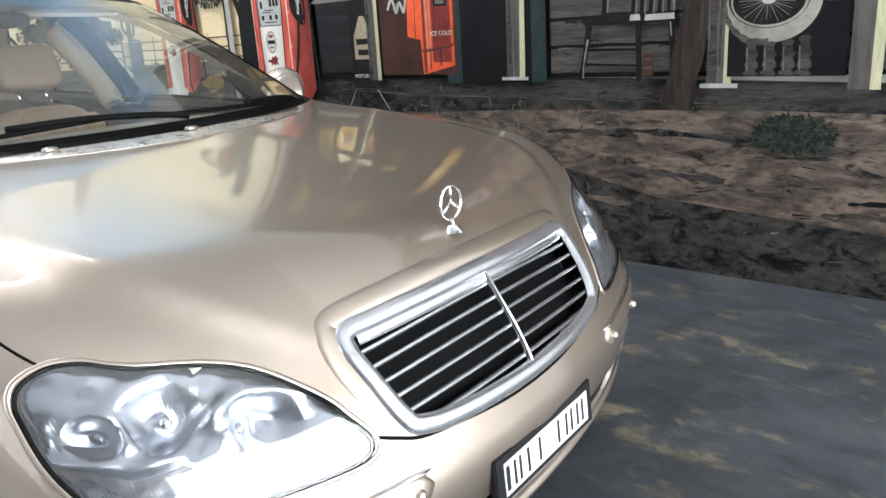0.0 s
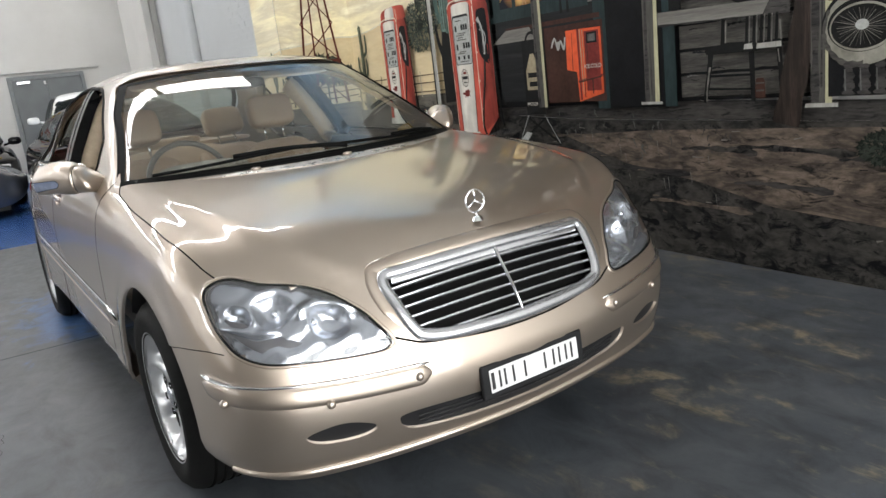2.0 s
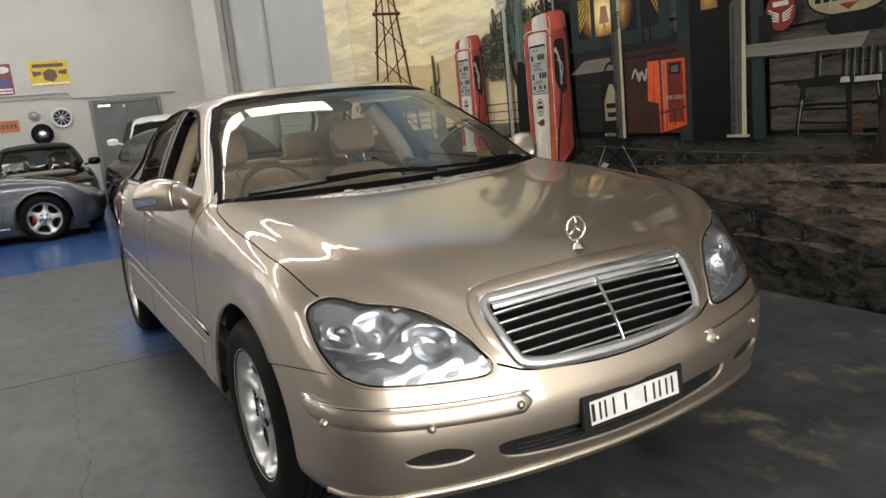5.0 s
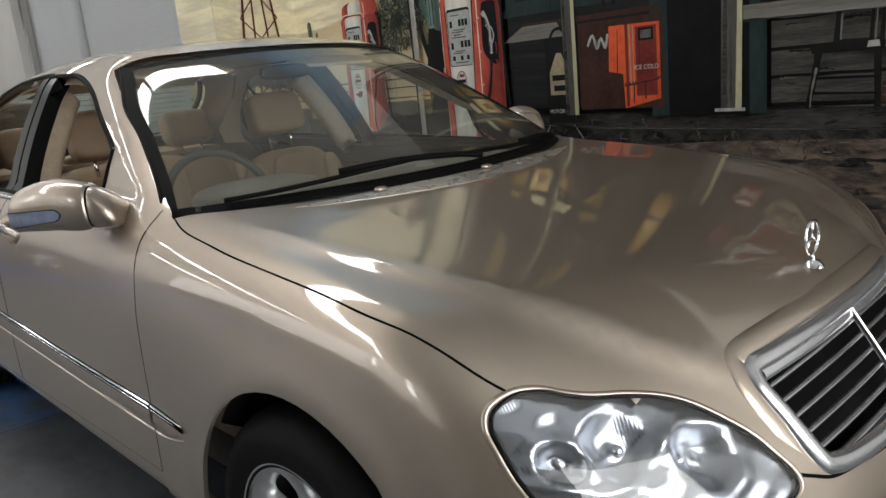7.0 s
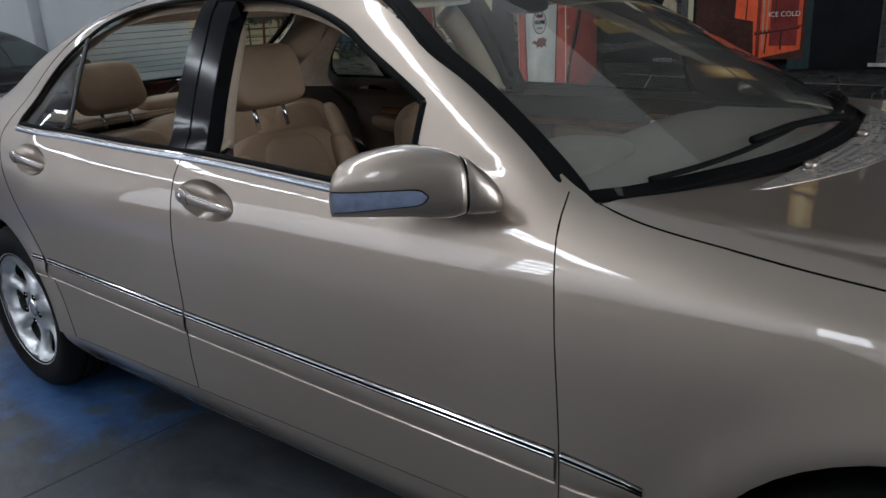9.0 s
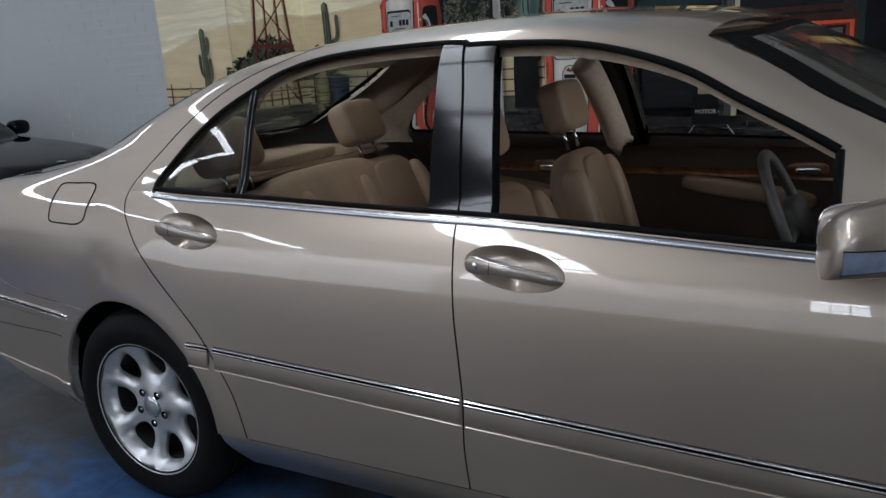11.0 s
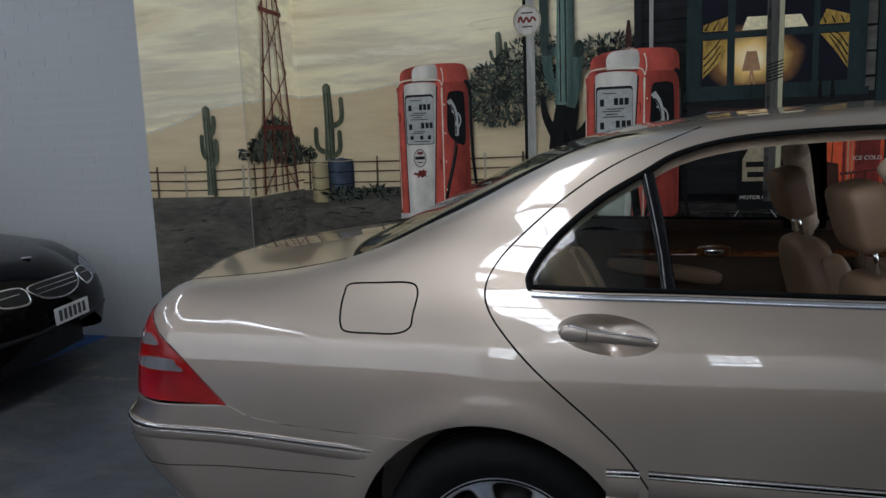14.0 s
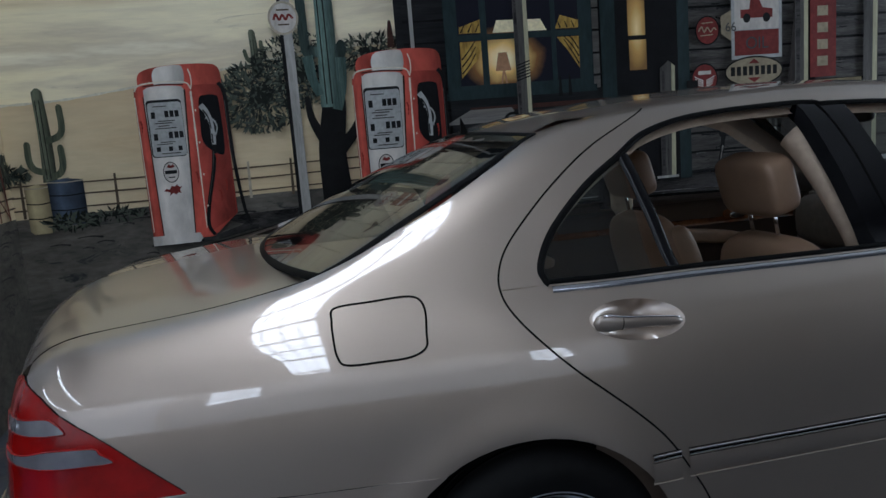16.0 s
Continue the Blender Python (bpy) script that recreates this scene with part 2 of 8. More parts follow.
def tube(name, pts, radius, material, parent=None, closed=False, sides=8, label="", flat=1.0):
    """A round bar along points."""
    pts = [Vector(p) for p in pts]
    verts, faces, n = [], [], len(pts)
    for i, p in enumerate(pts):
        a, b = (pts[(i - 1) % n], pts[(i + 1) % n]) if closed else (pts[max(0, i - 1)], pts[min(n - 1, i + 1)])
        t = (b - a).normalized()
        up = Vector((0, 0, 1)) if abs(t.z) < 0.95 else Vector((1, 0, 0))
        s = t.cross(up).normalized()
        u = s.cross(t)
        for k in range(sides):
            c = 2 * math.pi * k / sides
            verts.append(p + s * (radius * math.cos(c)) + u * (radius * flat * math.sin(c)))
    for i in range(n if closed else n - 1):
        j = (i + 1) % n
        for k in range(sides):
            l = (k + 1) % sides
            faces.append((i * sides + k, i * sides + l, j * sides + l, j * sides + k))
    if not closed:
        faces += [tuple(range(sides))[::-1], tuple((n - 1) * sides + k for k in range(sides))]
    return sheet(name, verts, faces, material, parent, label)


def blob(name, centre, size, material, parent=None, e1=0.45, e2=0.45, m=None, label="", nu=32, nv=18, bend=None):
    """A rounded block: a superellipsoid of half sizes, with squareness e1 (upright) and e2 (round)."""
    def pw(c, e):
        return math.copysign(abs(c) ** e, c)
    verts, faces = [], []
    for j in range(nv + 1):
        ph = -math.pi / 2 + math.pi * j / nv
        for i in range(nu):
            th = 2 * math.pi * i / nu
            p = Vector((size[0] * pw(math.cos(ph), e1) * pw(math.cos(th), e2), size[1] * pw(math.cos(ph), e1) * pw(math.sin(th), e2), size[2] * pw(math.sin(ph), e1)))
            if bend:
                p = bend(p)
            if m is not None:
                p = m @ p
            verts.append(p + Vector(centre))
    for j in range(nv):
        for i in range(nu):
            k = (i + 1) % nu
            faces.append((j * nu + i, j * nu + k, (j + 1) * nu + k, (j + 1) * nu + i))
    return sheet(name, verts, faces, material, parent, label)


def loft(name, rings, material, parent=None, label=""):
    """A closed skin over rings of points, capped at both ends."""
    n = len(rings[0])
    verts = [p for r in rings for p in r]
    faces = [(i * n + k, i * n + (k + 1) % n, (i + 1) * n + (k + 1) % n, (i + 1) * n + k) for i in range(len(rings) - 1) for k in range(n)]
    faces += [tuple(range(n))[::-1], tuple((len(rings) - 1) * n + k for k in range(n))]
    bm = bmesh.new()
    vs = [bm.verts.new(v) for v in verts]
    for f in faces:
        bm.faces.new([vs[i] for i in f])
    bmesh.ops.recalc_face_normals(bm, faces=bm.faces)
    return part(name, bm, material, parent, label)


def curve(pts, per=8, closed=True):
    """A smooth curve through points; a point given twice stays a corner."""
    p = np.array(pts, float)
    n, out = len(p), []
    for i in range(n if closed else n - 1):
        a, b, c, d = (p[(i + k) % n] if closed else p[min(max(i + k, 0), n - 1)] for k in (-1, 0, 1, 2))
        if np.allclose(b, c):
            continue
        for s in np.linspace(0, 1, per, endpoint=False):
            out.append(0.5 * (2 * b + (c - a) * s + (2 * a - 5 * b + 4 * c - d) * s * s + (3 * b - a - 3 * c + d) * s ** 3))
    if not closed:
        out.append(p[-1])
    return np.array(out)


def inside(poly, pts):
    """Which points lie in a polygon."""
    a, b = poly, np.roll(poly, -1, 0)
    x, y = pts[:, 0][:, None], pts[:, 1][:, None]
    cross = (a[:, 1] > y) != (b[:, 1] > y)
    with np.errstate(divide="ignore", invalid="ignore"):
        xx = (b[:, 0] - a[:, 0]) * (y - a[:, 1]) / (b[:, 1] - a[:, 1]) + a[:, 0]
    return ((cross & (x < xx)).sum(1) % 2) == 1


def gap_to(poly, pts):
    """Each point's distance to a polygon's edge."""
    a, b = poly, np.roll(poly, -1, 0)
    ab = b - a
    best = np.full(len(pts), 1e9)
    for s in range(0, len(pts), 3000):
        q = pts[s:s + 3000]
        t = np.clip(((q[:, None] - a) * ab).sum(2) / ((ab * ab).sum(1) + 1e-15), 0, 1)
        best[s:s + 3000] = np.sqrt((((a + t[..., None] * ab) - q[:, None]) ** 2).sum(2)).min(1)
    return best


def dense(poly, h):
    """The polygon with its long edges divided."""
    out = []
    for a, b in zip(poly, np.roll(poly, -1, 0)):
        n = max(1, int(np.hypot(*(b - a)) / h))
        out += [a + (b - a) * k / n for k in range(n)]
    return np.array(out)


def fill(outline, holes=(), h=0.03, extra=None):
    """Points and triangles that fill an outline but its holes."""
    from mathutils.geometry import delaunay_2d_cdt
    rings = [dense(np.array(r, float), h) for r in (outline, *holes)]
    lo, hi = rings[0].min(0), rings[0].max(0)
    gx, gy = np.meshgrid(np.arange(lo[0] + h / 2, hi[0], h), np.arange(lo[1] + h / 2, hi[1], h))
    gx[1::2] += h / 2
    g = np.stack([gx.ravel(), gy.ravel()], 1)
    if extra is not None:
        g = np.concatenate([g, extra])
    ok = inside(rings[0], g) & (gap_to(rings[0], g) > 0.45 * h)
    for r in rings[1:]:
        ok &= ~inside(r, g) & (gap_to(r, g) > 0.45 * h)
    pts, edges = [], []
    for r in rings:
        s = len(pts)
        pts += [Vector(map(float, v)) for v in r]
        edges += [(s + i, s + (i + 1) % len(r)) for i in range(len(r))]
    pts += [Vector(map(float, v)) for v in g[ok]]
    v, _, f, *_ = delaunay_2d_cdt(pts, edges, [], 0, 1e-6)
    v = np.array([tuple(p) for p in v])
    f = np.array([t for t in f if len(t) == 3])
    c = v[f].mean(1)
    keep = inside(rings[0], c)
    for r in rings[1:]:
        keep &= ~inside(r, c)
    return v, f[keep]

# ---- the hall ----
MURAL_Y, SIDE_Y, JOG_X, END_X, BACK_X = 3.545, 2.728, -6.52, -7.26, -17.3
EAST_X, SOUTH_Y, CEIL = 4.6, -8.5, 5.4


def floor_paint():
    m = Mat("worn grey floor paint").set(Roughness=0.38, Specular_IOR_Level=0.45)
    a = m.noise(0.9, 7, 0.62, (1, 1, 1), 0.5)
    b = m.noise(9, 6, 0.65)
    c = m.noise(2.2, 8, 0.7, (0.7, 2.2, 1), 0.8)
    grey = m.ramp(a, [(0.3, (0.038, 0.044, 0.053)), (0.55, (0.062, 0.069, 0.079)), (0.75, (0.092, 0.097, 0.102))])
    worn = m.ramp(c, [(0.52, (0, 0, 0)), (0.63, (1, 1, 1))])
    spot = m.ramp(b, [(0.45, (0, 0, 0)), (0.58, (1, 1, 1))])
    both = m.mix(1.0, worn, spot, "MULTIPLY")
    where = m.t.nodes.new("ShaderNodeTexCoord")
    xyz = m.t.nodes.new("ShaderNodeSeparateXYZ")
    m.link(where.outputs["Object"], xyz.inputs[0])
    near = m.t.nodes.new("ShaderNodeMapRange")
    near.inputs["From Min"].default_value, near.inputs["From Max"].default_value = 0.6, 1.9
    near.inputs["To Min"].default_value = 0.12
    m.link(xyz.outputs["Y"], near.inputs[0])
    both = m.mix(1.0, both, near.outputs[0], "MULTIPLY")
    col = m.mix(both, grey, (0.20, 0.17, 0.12))
    # old blue paint, mostly beyond the car's tail
    co = m.t.nodes.new("ShaderNodeTexCoord")
    ds = m.t.nodes.new("ShaderNodeVectorMath")
    ds.operation = "DISTANCE"
    ds.inputs[1].default_value = (-4.4, 0.42, 0)
    m.link(m.coords((1, 2.1, 1)), ds.inputs[0])
    mr = m.t.nodes.new("ShaderNodeMapRange")
    mr.inputs["From Min"].default_value, mr.inputs["From Max"].default_value = 1.35, 0.35
    mr.inputs["To Max"].default_value = 0.46
    m.link(ds.outputs["Value"], mr.inputs[0])
    add = m.t.nodes.new("ShaderNodeMath")
    add.operation = "MULTIPLY_ADD"
    m.link(m.noise(3.4, 9, 0.72, (1, 1.3, 1), 0.5), add.inputs[0])
    add.inputs[1].default_value = 1.5
    m.link(mr.outputs[0], add.inputs[2])
    sc = m.t.nodes.new("ShaderNodeMath")
    sc.operation = "MULTIPLY"
    m.link(add.outputs[0], sc.inputs[0])
    sc.inputs[1].default_value = 0.62
    patch = m.ramp(sc.outputs[0], [(0.62, (0, 0, 0)), (0.67, (0.45, 0.45, 0.45)), (0.76, (0.9, 0.9, 0.9))])
    blue = m.ramp(b, [(0.35, (0.016, 0.055, 0.17)), (0.65, (0.055, 0.135, 0.30))])
    col = m.mix(patch, col, blue)
    # brown dirt swept up beside it
    dd = m.t.nodes.new("ShaderNodeVectorMath")
    dd.operation = "DISTANCE"
    dd.inputs[1].default_value = (-5.45, 0.62, 0)
    m.link(co.outputs["Object"], dd.inputs[0])
    md = m.t.nodes.new("ShaderNodeMapRange")
    md.inputs["From Min"].default_value, md.inputs["From Max"].default_value = 0.62, 0.12
    md.inputs["To Max"].default_value = 0.8
    m.link(dd.outputs["Value"], md.inputs[0])
    col = m.mix(m.mix(1.0, md.outputs[0], m.ramp(c, [(0.36, (0.2, 0.2, 0.2)), (0.56, (1, 1, 1))]), "MULTIPLY"), col, (0.060, 0.048, 0.034))
    scuff = m.noise(3.6, 9, 0.72, (1, 1.6, 1), 0.7)
    col = m.mix(1.0, col, m.ramp(scuff, [(0.30, (0.45, 0.45, 0.45)), (0.52, (0.95, 0.95, 0.95)), (0.74, (1.35, 1.3, 1.25))]), "MULTIPLY")
    m.color(col)
    m.rough(b, 0.28, 0.5)
    m.bump(b, 0.05, 0.001)
    return m.m


FLOOR = floor_paint()
BLUE_FLOOR = brushed("blue floor paint", [(0.02, 0.06, 0.20), (0.035, 0.095, 0.28), (0.06, 0.14, 0.34)], (1, 1, 1), 1.2, 0.22)


def white_wall(name, col, brick=True):
    m = Mat(name).set(Roughness=0.62)
    n = m.noise(1.1, 6, 0.6)
    f = m.noise(18, 4)
    base = m.ramp(n, [(0.3, tuple(c * 0.9 for c in col)), (0.7, col)])
    m.color(base)
    m.bump(f, 0.2, 0.002)
    return m.m


WHITE_BRICK = white_wall("white-painted brick", (0.48, 0.495, 0.50))
CREAM = white_wall("off-white plaster", (0.52, 0.51, 0.49))
CEILING = white_wall("dull roof lining", (0.62, 0.615, 0.60))
DARK_PANEL = white_wall("added dark panel paint", (0.09, 0.092, 0.095))
DADO = white_wall("dark grey wall paint", (0.035, 0.036, 0.038))

floor = box("floor", BACK_X, EAST_X, SOUTH_Y, MURAL_Y, -0.2, 0.0, FLOOR)
tagged(floor, "grey painted concrete floor with worn patches", "floor", kind="structure")
tagged(box("floor_blue", BACK_X, -8.05, SOUTH_Y, 3.1, 0.0, 0.0035, BLUE_FLOOR), "glossy blue painted floor bay", "floor", kind="structure")
JOINT = plain("joint filler", (0.03, 0.032, 0.035), 0.7)
tagged(box("floor_joint", -3.66, -3.652, SOUTH_Y, MURAL_Y, 0.0, 0.0012, JOINT), "dark saw-cut joint in the concrete floor", "joint", kind="structure")
crack, cy = [], -0.30
for i in range(90):
    cy += random.gauss(0, 0.009) - 0.03 * (cy + 0.30)
    crack.append(Vector((-3.62 + 0.024 * i, cy, 0.0005)))
bm = bmesh.new()
rows = [[bm.verts.new(p + Vector((0, d * (0.0008 + 0.0016 * random.random()), 0.0008))) for d in (-1, 1)] for p in crack]
for a, b in zip(rows, rows[1:]):
    bm.faces.new((a[0], b[0], b[1], a[1]))
tagged(part("floor_crack", bm, JOINT), "thin wandering crack in the floor", "crack", kind="structure")


def wall(name, x0, x1, y0, y1, label, mat=CREAM, z1=None):
    return tagged(box(name, x0, x1, y0, y1, 0, z1 or CEIL, mat), label, "wall", kind="structure")


wall_north = wall("wall_north", JOG_X, EAST_X, MURAL_Y, MURAL_Y + 0.25, "long wall under a painted mural")
wall("wall_jog", JOG_X - 0.25, JOG_X, SIDE_Y + 0.1, MURAL_Y + 0.25, "short return wall under the mural")
wall("wall_pier", END_X, JOG_X, SIDE_Y, SIDE_Y + 0.1, "narrow pier wall under the mural")
wall("wall_pier_end", END_X - 0.02, END_X + 0.1, SIDE_Y + 0.1, 3.3, "end of the pier", WHITE_BRICK)
wall("wall_west", BACK_X - 0.25, BACK_X, SOUTH_Y, 3.4, "tall off-white rear wall hung with old signs")
wall("wall_south", BACK_X, EAST_X, SOUTH_Y - 0.25, SOUTH_Y, "plain white side wall")
tagged(box("dado", BACK_X + .01, EAST_X - .01, SOUTH_Y, SOUTH_Y + .02, 0, .92, DADO), "dark grey painted lower wall", "wall", kind="structure")
wall("wall_east", EAST_X, EAST_X + 0.25, SOUTH_Y, MURAL_Y, "plain white end wall")
tagged(box("ceiling", BACK_X, EAST_X, SOUTH_Y, MURAL_Y + 0.2, CEIL, CEIL + 0.15, CEILING), "dull grey metal roof lining", "ceiling", kind="structure")

# roof lights: long ribbed translucent sheets
def roof_sheet():
    m = Mat("translucent roof sheet").set(Roughness=0.4)
    m.b.inputs["Base Color"].default_value = (0.8, 0.8, 0.8, 1)
    w = m.t.nodes.new("ShaderNodeTexWave")
    w.inputs["Scale"].default_value = 1.6
    w.bands_direction = "X"
    m.link(m.coords(), w.inputs["Vector"])
    m.link(m.ramp(w.outputs["Fac"], [(0.0, (0.52, 0.54, 0.56)), (0.35, (0.95, 0.975, 1.0)), (1.0, (0.95, 0.975, 1.0))]), m.b.inputs["Emission Color"])
    m.b.inputs["Emission Strength"].default_value = 7.4
    return m.m


SKYLIGHT = roof_sheet()
for x, w in ((-15.0, .22), (-10.6, 0.14), (-5.45, 0.34)):
    lt = tagged(box("skylight", x - w, x + w, -8.3, 2.7, CEIL - 0.03, CEIL - 0.005, SKYLIGHT), "bright translucent roof sheet between the purlins", "skylight", "roof lights")
    for k in range(7):
        y = -7.9 + k * 1.75
        box("purlin", x - w - 0.05, x + w + 0.05, y, y + 0.16, CEIL - 0.09, CEIL - 0.032, CEILING, lt)

# unseen glowing panes above the dado, added to brighten the long side
PANE_GLOW = glow("added pane glow", (0.96, 0.98, 1.0), 0.23)
PANE_GLOW_WEST = glow("added west pane glow", (0.96, 0.98, 1.0), 0.60)
wb = tagged(new("added_window_1"), "long unseen band of added glowing panes above a dark dado", "window", kind="structure")
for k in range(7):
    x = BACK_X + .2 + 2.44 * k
    box("pane", x, x + 2.40, SOUTH_Y, SOUTH_Y + .012, .97, 4.7, PANE_GLOW_WEST if k < 4 else PANE_GLOW, wb)
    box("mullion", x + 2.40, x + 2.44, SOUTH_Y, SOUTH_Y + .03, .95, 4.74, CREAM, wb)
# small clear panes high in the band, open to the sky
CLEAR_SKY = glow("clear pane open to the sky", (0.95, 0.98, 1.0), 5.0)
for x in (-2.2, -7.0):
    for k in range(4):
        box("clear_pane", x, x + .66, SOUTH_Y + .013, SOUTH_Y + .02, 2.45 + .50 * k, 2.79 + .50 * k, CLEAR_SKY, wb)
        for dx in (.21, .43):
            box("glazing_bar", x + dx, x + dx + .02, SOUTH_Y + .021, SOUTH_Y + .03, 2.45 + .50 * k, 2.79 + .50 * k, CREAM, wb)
# unseen dark panel, added to darken what the car doors mirror
box("added_dark_panel", .05, EAST_X - .02, SOUTH_Y, SOUTH_Y + .02, .92, 4.7, DARK_PANEL, wb)
box("window_sill", BACK_X + .1, EAST_X - .1, SOUTH_Y, SOUTH_Y + .05, .925, .965, CREAM, wb, .005)

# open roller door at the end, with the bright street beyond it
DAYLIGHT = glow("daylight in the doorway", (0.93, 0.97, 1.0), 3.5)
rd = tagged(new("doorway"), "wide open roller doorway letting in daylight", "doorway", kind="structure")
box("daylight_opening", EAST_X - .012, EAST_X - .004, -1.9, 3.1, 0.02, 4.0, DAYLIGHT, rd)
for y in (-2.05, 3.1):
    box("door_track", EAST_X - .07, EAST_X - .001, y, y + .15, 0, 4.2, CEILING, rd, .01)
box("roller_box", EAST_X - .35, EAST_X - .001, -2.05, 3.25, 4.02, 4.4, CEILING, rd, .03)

# white brick side wall behind the car's tail
def brick_wall():
    w = tagged(new("wall_brick"), "white-painted brick wall", "wall", kind="structure")
    box("backing", BACK_X, END_X, 3.1, 3.3, 0, CEIL, WHITE_BRICK, w)
    bm0 = bmesh.new()
    box_bm(bm0, -0.112, 0.112, -0.004, 0.01, -0.036, 0.036, 0.004)
    me = bpy.data.meshes.new("brick")
    bm0.to_mesh(me)
    bm0.free()
    me.materials.append(WHITE_BRICK)
    n = 0
    for row in range(34):
        for col in range(9):
            ob = new("brick", me)
            ob.parent = w
            ob.location = (END_X - 0.14 - col * 0.234 - (0.117 if row % 2 else 0), 3.098 - random.random() * 0.001 + .0045, 0.05 + row * 0.082)
            ob.rotation_euler = (random.gauss(0, 0.01), random.gauss(0, 0.004), random.gauss(0, 0.008))
            n += 1
            if n >= 300:
                return w
    return w


brick_wall()

# ---- the mural: flat painted shapes, each a hair above the last ----
mural = tagged(new("mural"), "desert mural with red fuel pumps and a dark wooden store", "mural")
mural.location = (0, MURAL_Y, 0)


def daub(name, col, var=0.25, stretch=(1, 1, 1), scale=6.0):
    return brushed(name, [tuple(c * (1 - var) for c in col), col, tuple(min(1, c * (1 + var)) for c in col)], stretch, scale, 0.55)


SKY = brushed("painted evening sky", [(0.52, 0.44, 0.30), (0.78, 0.67, 0.43), (0.89, 0.81, 0.56), (0.68, 0.60, 0.43), (0.90, 0.85, 0.66), (0.59, 0.55, 0.44)], (0.30, 1, 2.8), 1.15, 0.5, 0.15, ((0.33, 0.27, 0.19), 0.64))
HILL = brushed("painted sand hills", [(0.56, 0.46, 0.28), (0.67, 0.56, 0.36), (0.62, 0.49, 0.30), (0.73, 0.63, 0.41)], (0.4, 1, 2.2), 1.5, 0.5, 0.15)
BLUES = [brushed("painted high sky", [tuple(a * (1 - f) + b * f for a, b in zip((0.64, 0.58, 0.42), (0.18, 0.40, 0.62))), tuple(a * (1 - f) + b * f for a, b in zip((0.70, 0.66, 0.52), (0.42, 0.58, 0.72)))], (0.4, 1, 2), 1.2, 0.5, 0.1) for f in np.linspace(0.1, 1, 9)]
SNOW = daub("painted pale ridge", (0.70, 0.66, 0.52), 0.12)
EARTH = brushed("painted grey earth", [(0.050, 0.048, 0.042), (0.105, 0.098, 0.083), (0.16, 0.147, 0.122), (0.075, 0.07, 0.062)], (0.5, 1, 1.8), 3.0, 0.5, 0.45, ((0.030, 0.032, 0.032), 0.56))
ROAD = brushed("painted dark road", [(0.00864, 0.00864, 0.01008), (0.02592, 0.02448, 0.02304), (0.0648, 0.06048, 0.05472), (0.01728, 0.01728, 0.01728), (0.1008, 0.0936, 0.0864)], (0.75, 1, 1.5), 3.4, 0.42, 0.6, ((0.004, 0.004, 0.005), 0.50))
DIRT = brushed("painted red-brown dirt", [(0.040, 0.033, 0.029), (0.110, 0.086, 0.070), (0.190, 0.148, 0.118), (0.075, 0.060, 0.051), (0.160, 0.126, 0.101), (0.085, 0.070, 0.060)], (0.6, 1, 1.9), 3.4, 0.45, 0.65, ((0.010, 0.0095, 0.009), 0.53))
PORCH = brushed("painted porch boards", [(0.0125, 0.01188, 0.0125), (0.035, 0.0325, 0.0325), (0.06875, 0.06375, 0.06), (0.025, 0.02375, 0.02375)], (0.5, 1, 2.4), 5, 0.45, 0.55, ((0.006, 0.006, 0.007), 0.54))
SIDING = brushed("painted weathered siding", [(0.024, 0.023, 0.0215), (0.056, 0.053, 0.049), (0.100, 0.093, 0.084), (0.046, 0.044, 0.041)], (0.35, 1, 3.2), 6, 0.5, 0.55, ((0.018, 0.018, 0.018), 0.60))
SIDING_D = brushed("painted shaded siding", [(0.006, 0.0066, 0.0072), (0.0132, 0.0138, 0.015), (0.024, 0.024, 0.0252)], (0.25, 1, 4), 5, 0.45, 0.45)
SIDING_L = brushed("painted lit siding", [(0.1082, 0.1033, 0.09348), (0.1771, 0.1673, 0.1525), (0.2362, 0.2263, 0.2066)], (0.25, 1, 4), 5, 0.5, 0.35)
DARK = daub("painted deep shade", (0.005, 0.005, 0.006), 0.5)
BROWN_D = daub("painted dark red-brown", (0.05, 0.022, 0.016), 0.4)
TEAL = daub("painted teal trim", (0.01911, 0.03276, 0.03413), 0.35, (1, 1, 0.3))
P_RED_D = daub("painted pump red shade", (0.26, 0.030, 0.020), 0.35, (1, 1, 0.4), 5)
P_WHITE = daub("painted pump cream", (0.558, 0.522, 0.468), 0.14, (1, 1, 0.5), 4)
P_GREY = daub("painted dial grey", (0.40, 0.41, 0.395), 0.15)
RUST = daub("painted rust red", (0.12, 0.032, 0.024), 0.4, (1, 1, 0.5), 9)
CACTUS = brushed("painted cactus green", [(0.035, 0.045, 0.032), (0.10, 0.115, 0.075), (0.18, 0.19, 0.12)], (6, 1, 0.4), 9, 0.5, 0.4)
CACTUS_B = brushed("painted blue-green cactus", [(0.02, 0.04, 0.038), (0.07, 0.115, 0.10), (0.15, 0.21, 0.18)], (6, 1, 0.4), 9, 0.5, 0.4)
BUSH = daub("painted dark leaves", (0.0112, 0.014, 0.0112), 0.5, (1, 1, 1), 20)
GREY_D = brushed("painted grey smear", [(0.05, 0.05, 0.048), (0.10, 0.10, 0.095), (0.17, 0.168, 0.16)], (1, 1, 1), 14, 0.5, 0.4)
LEAF_D = daub("painted shaded leaf light", (0.030, 0.035, 0.028), 0.4, (1, 1, 1), 20)
LEAF = daub("painted leaf light", (0.082, 0.094, 0.070), 0.4, (1, 1, 1), 20)
RAIL = daub("painted fence wood", (0.10, 0.075, 0.05), 0.4)
RAIL_L = daub("painted pale fence wood", (0.42, 0.37, 0.28), 0.25)
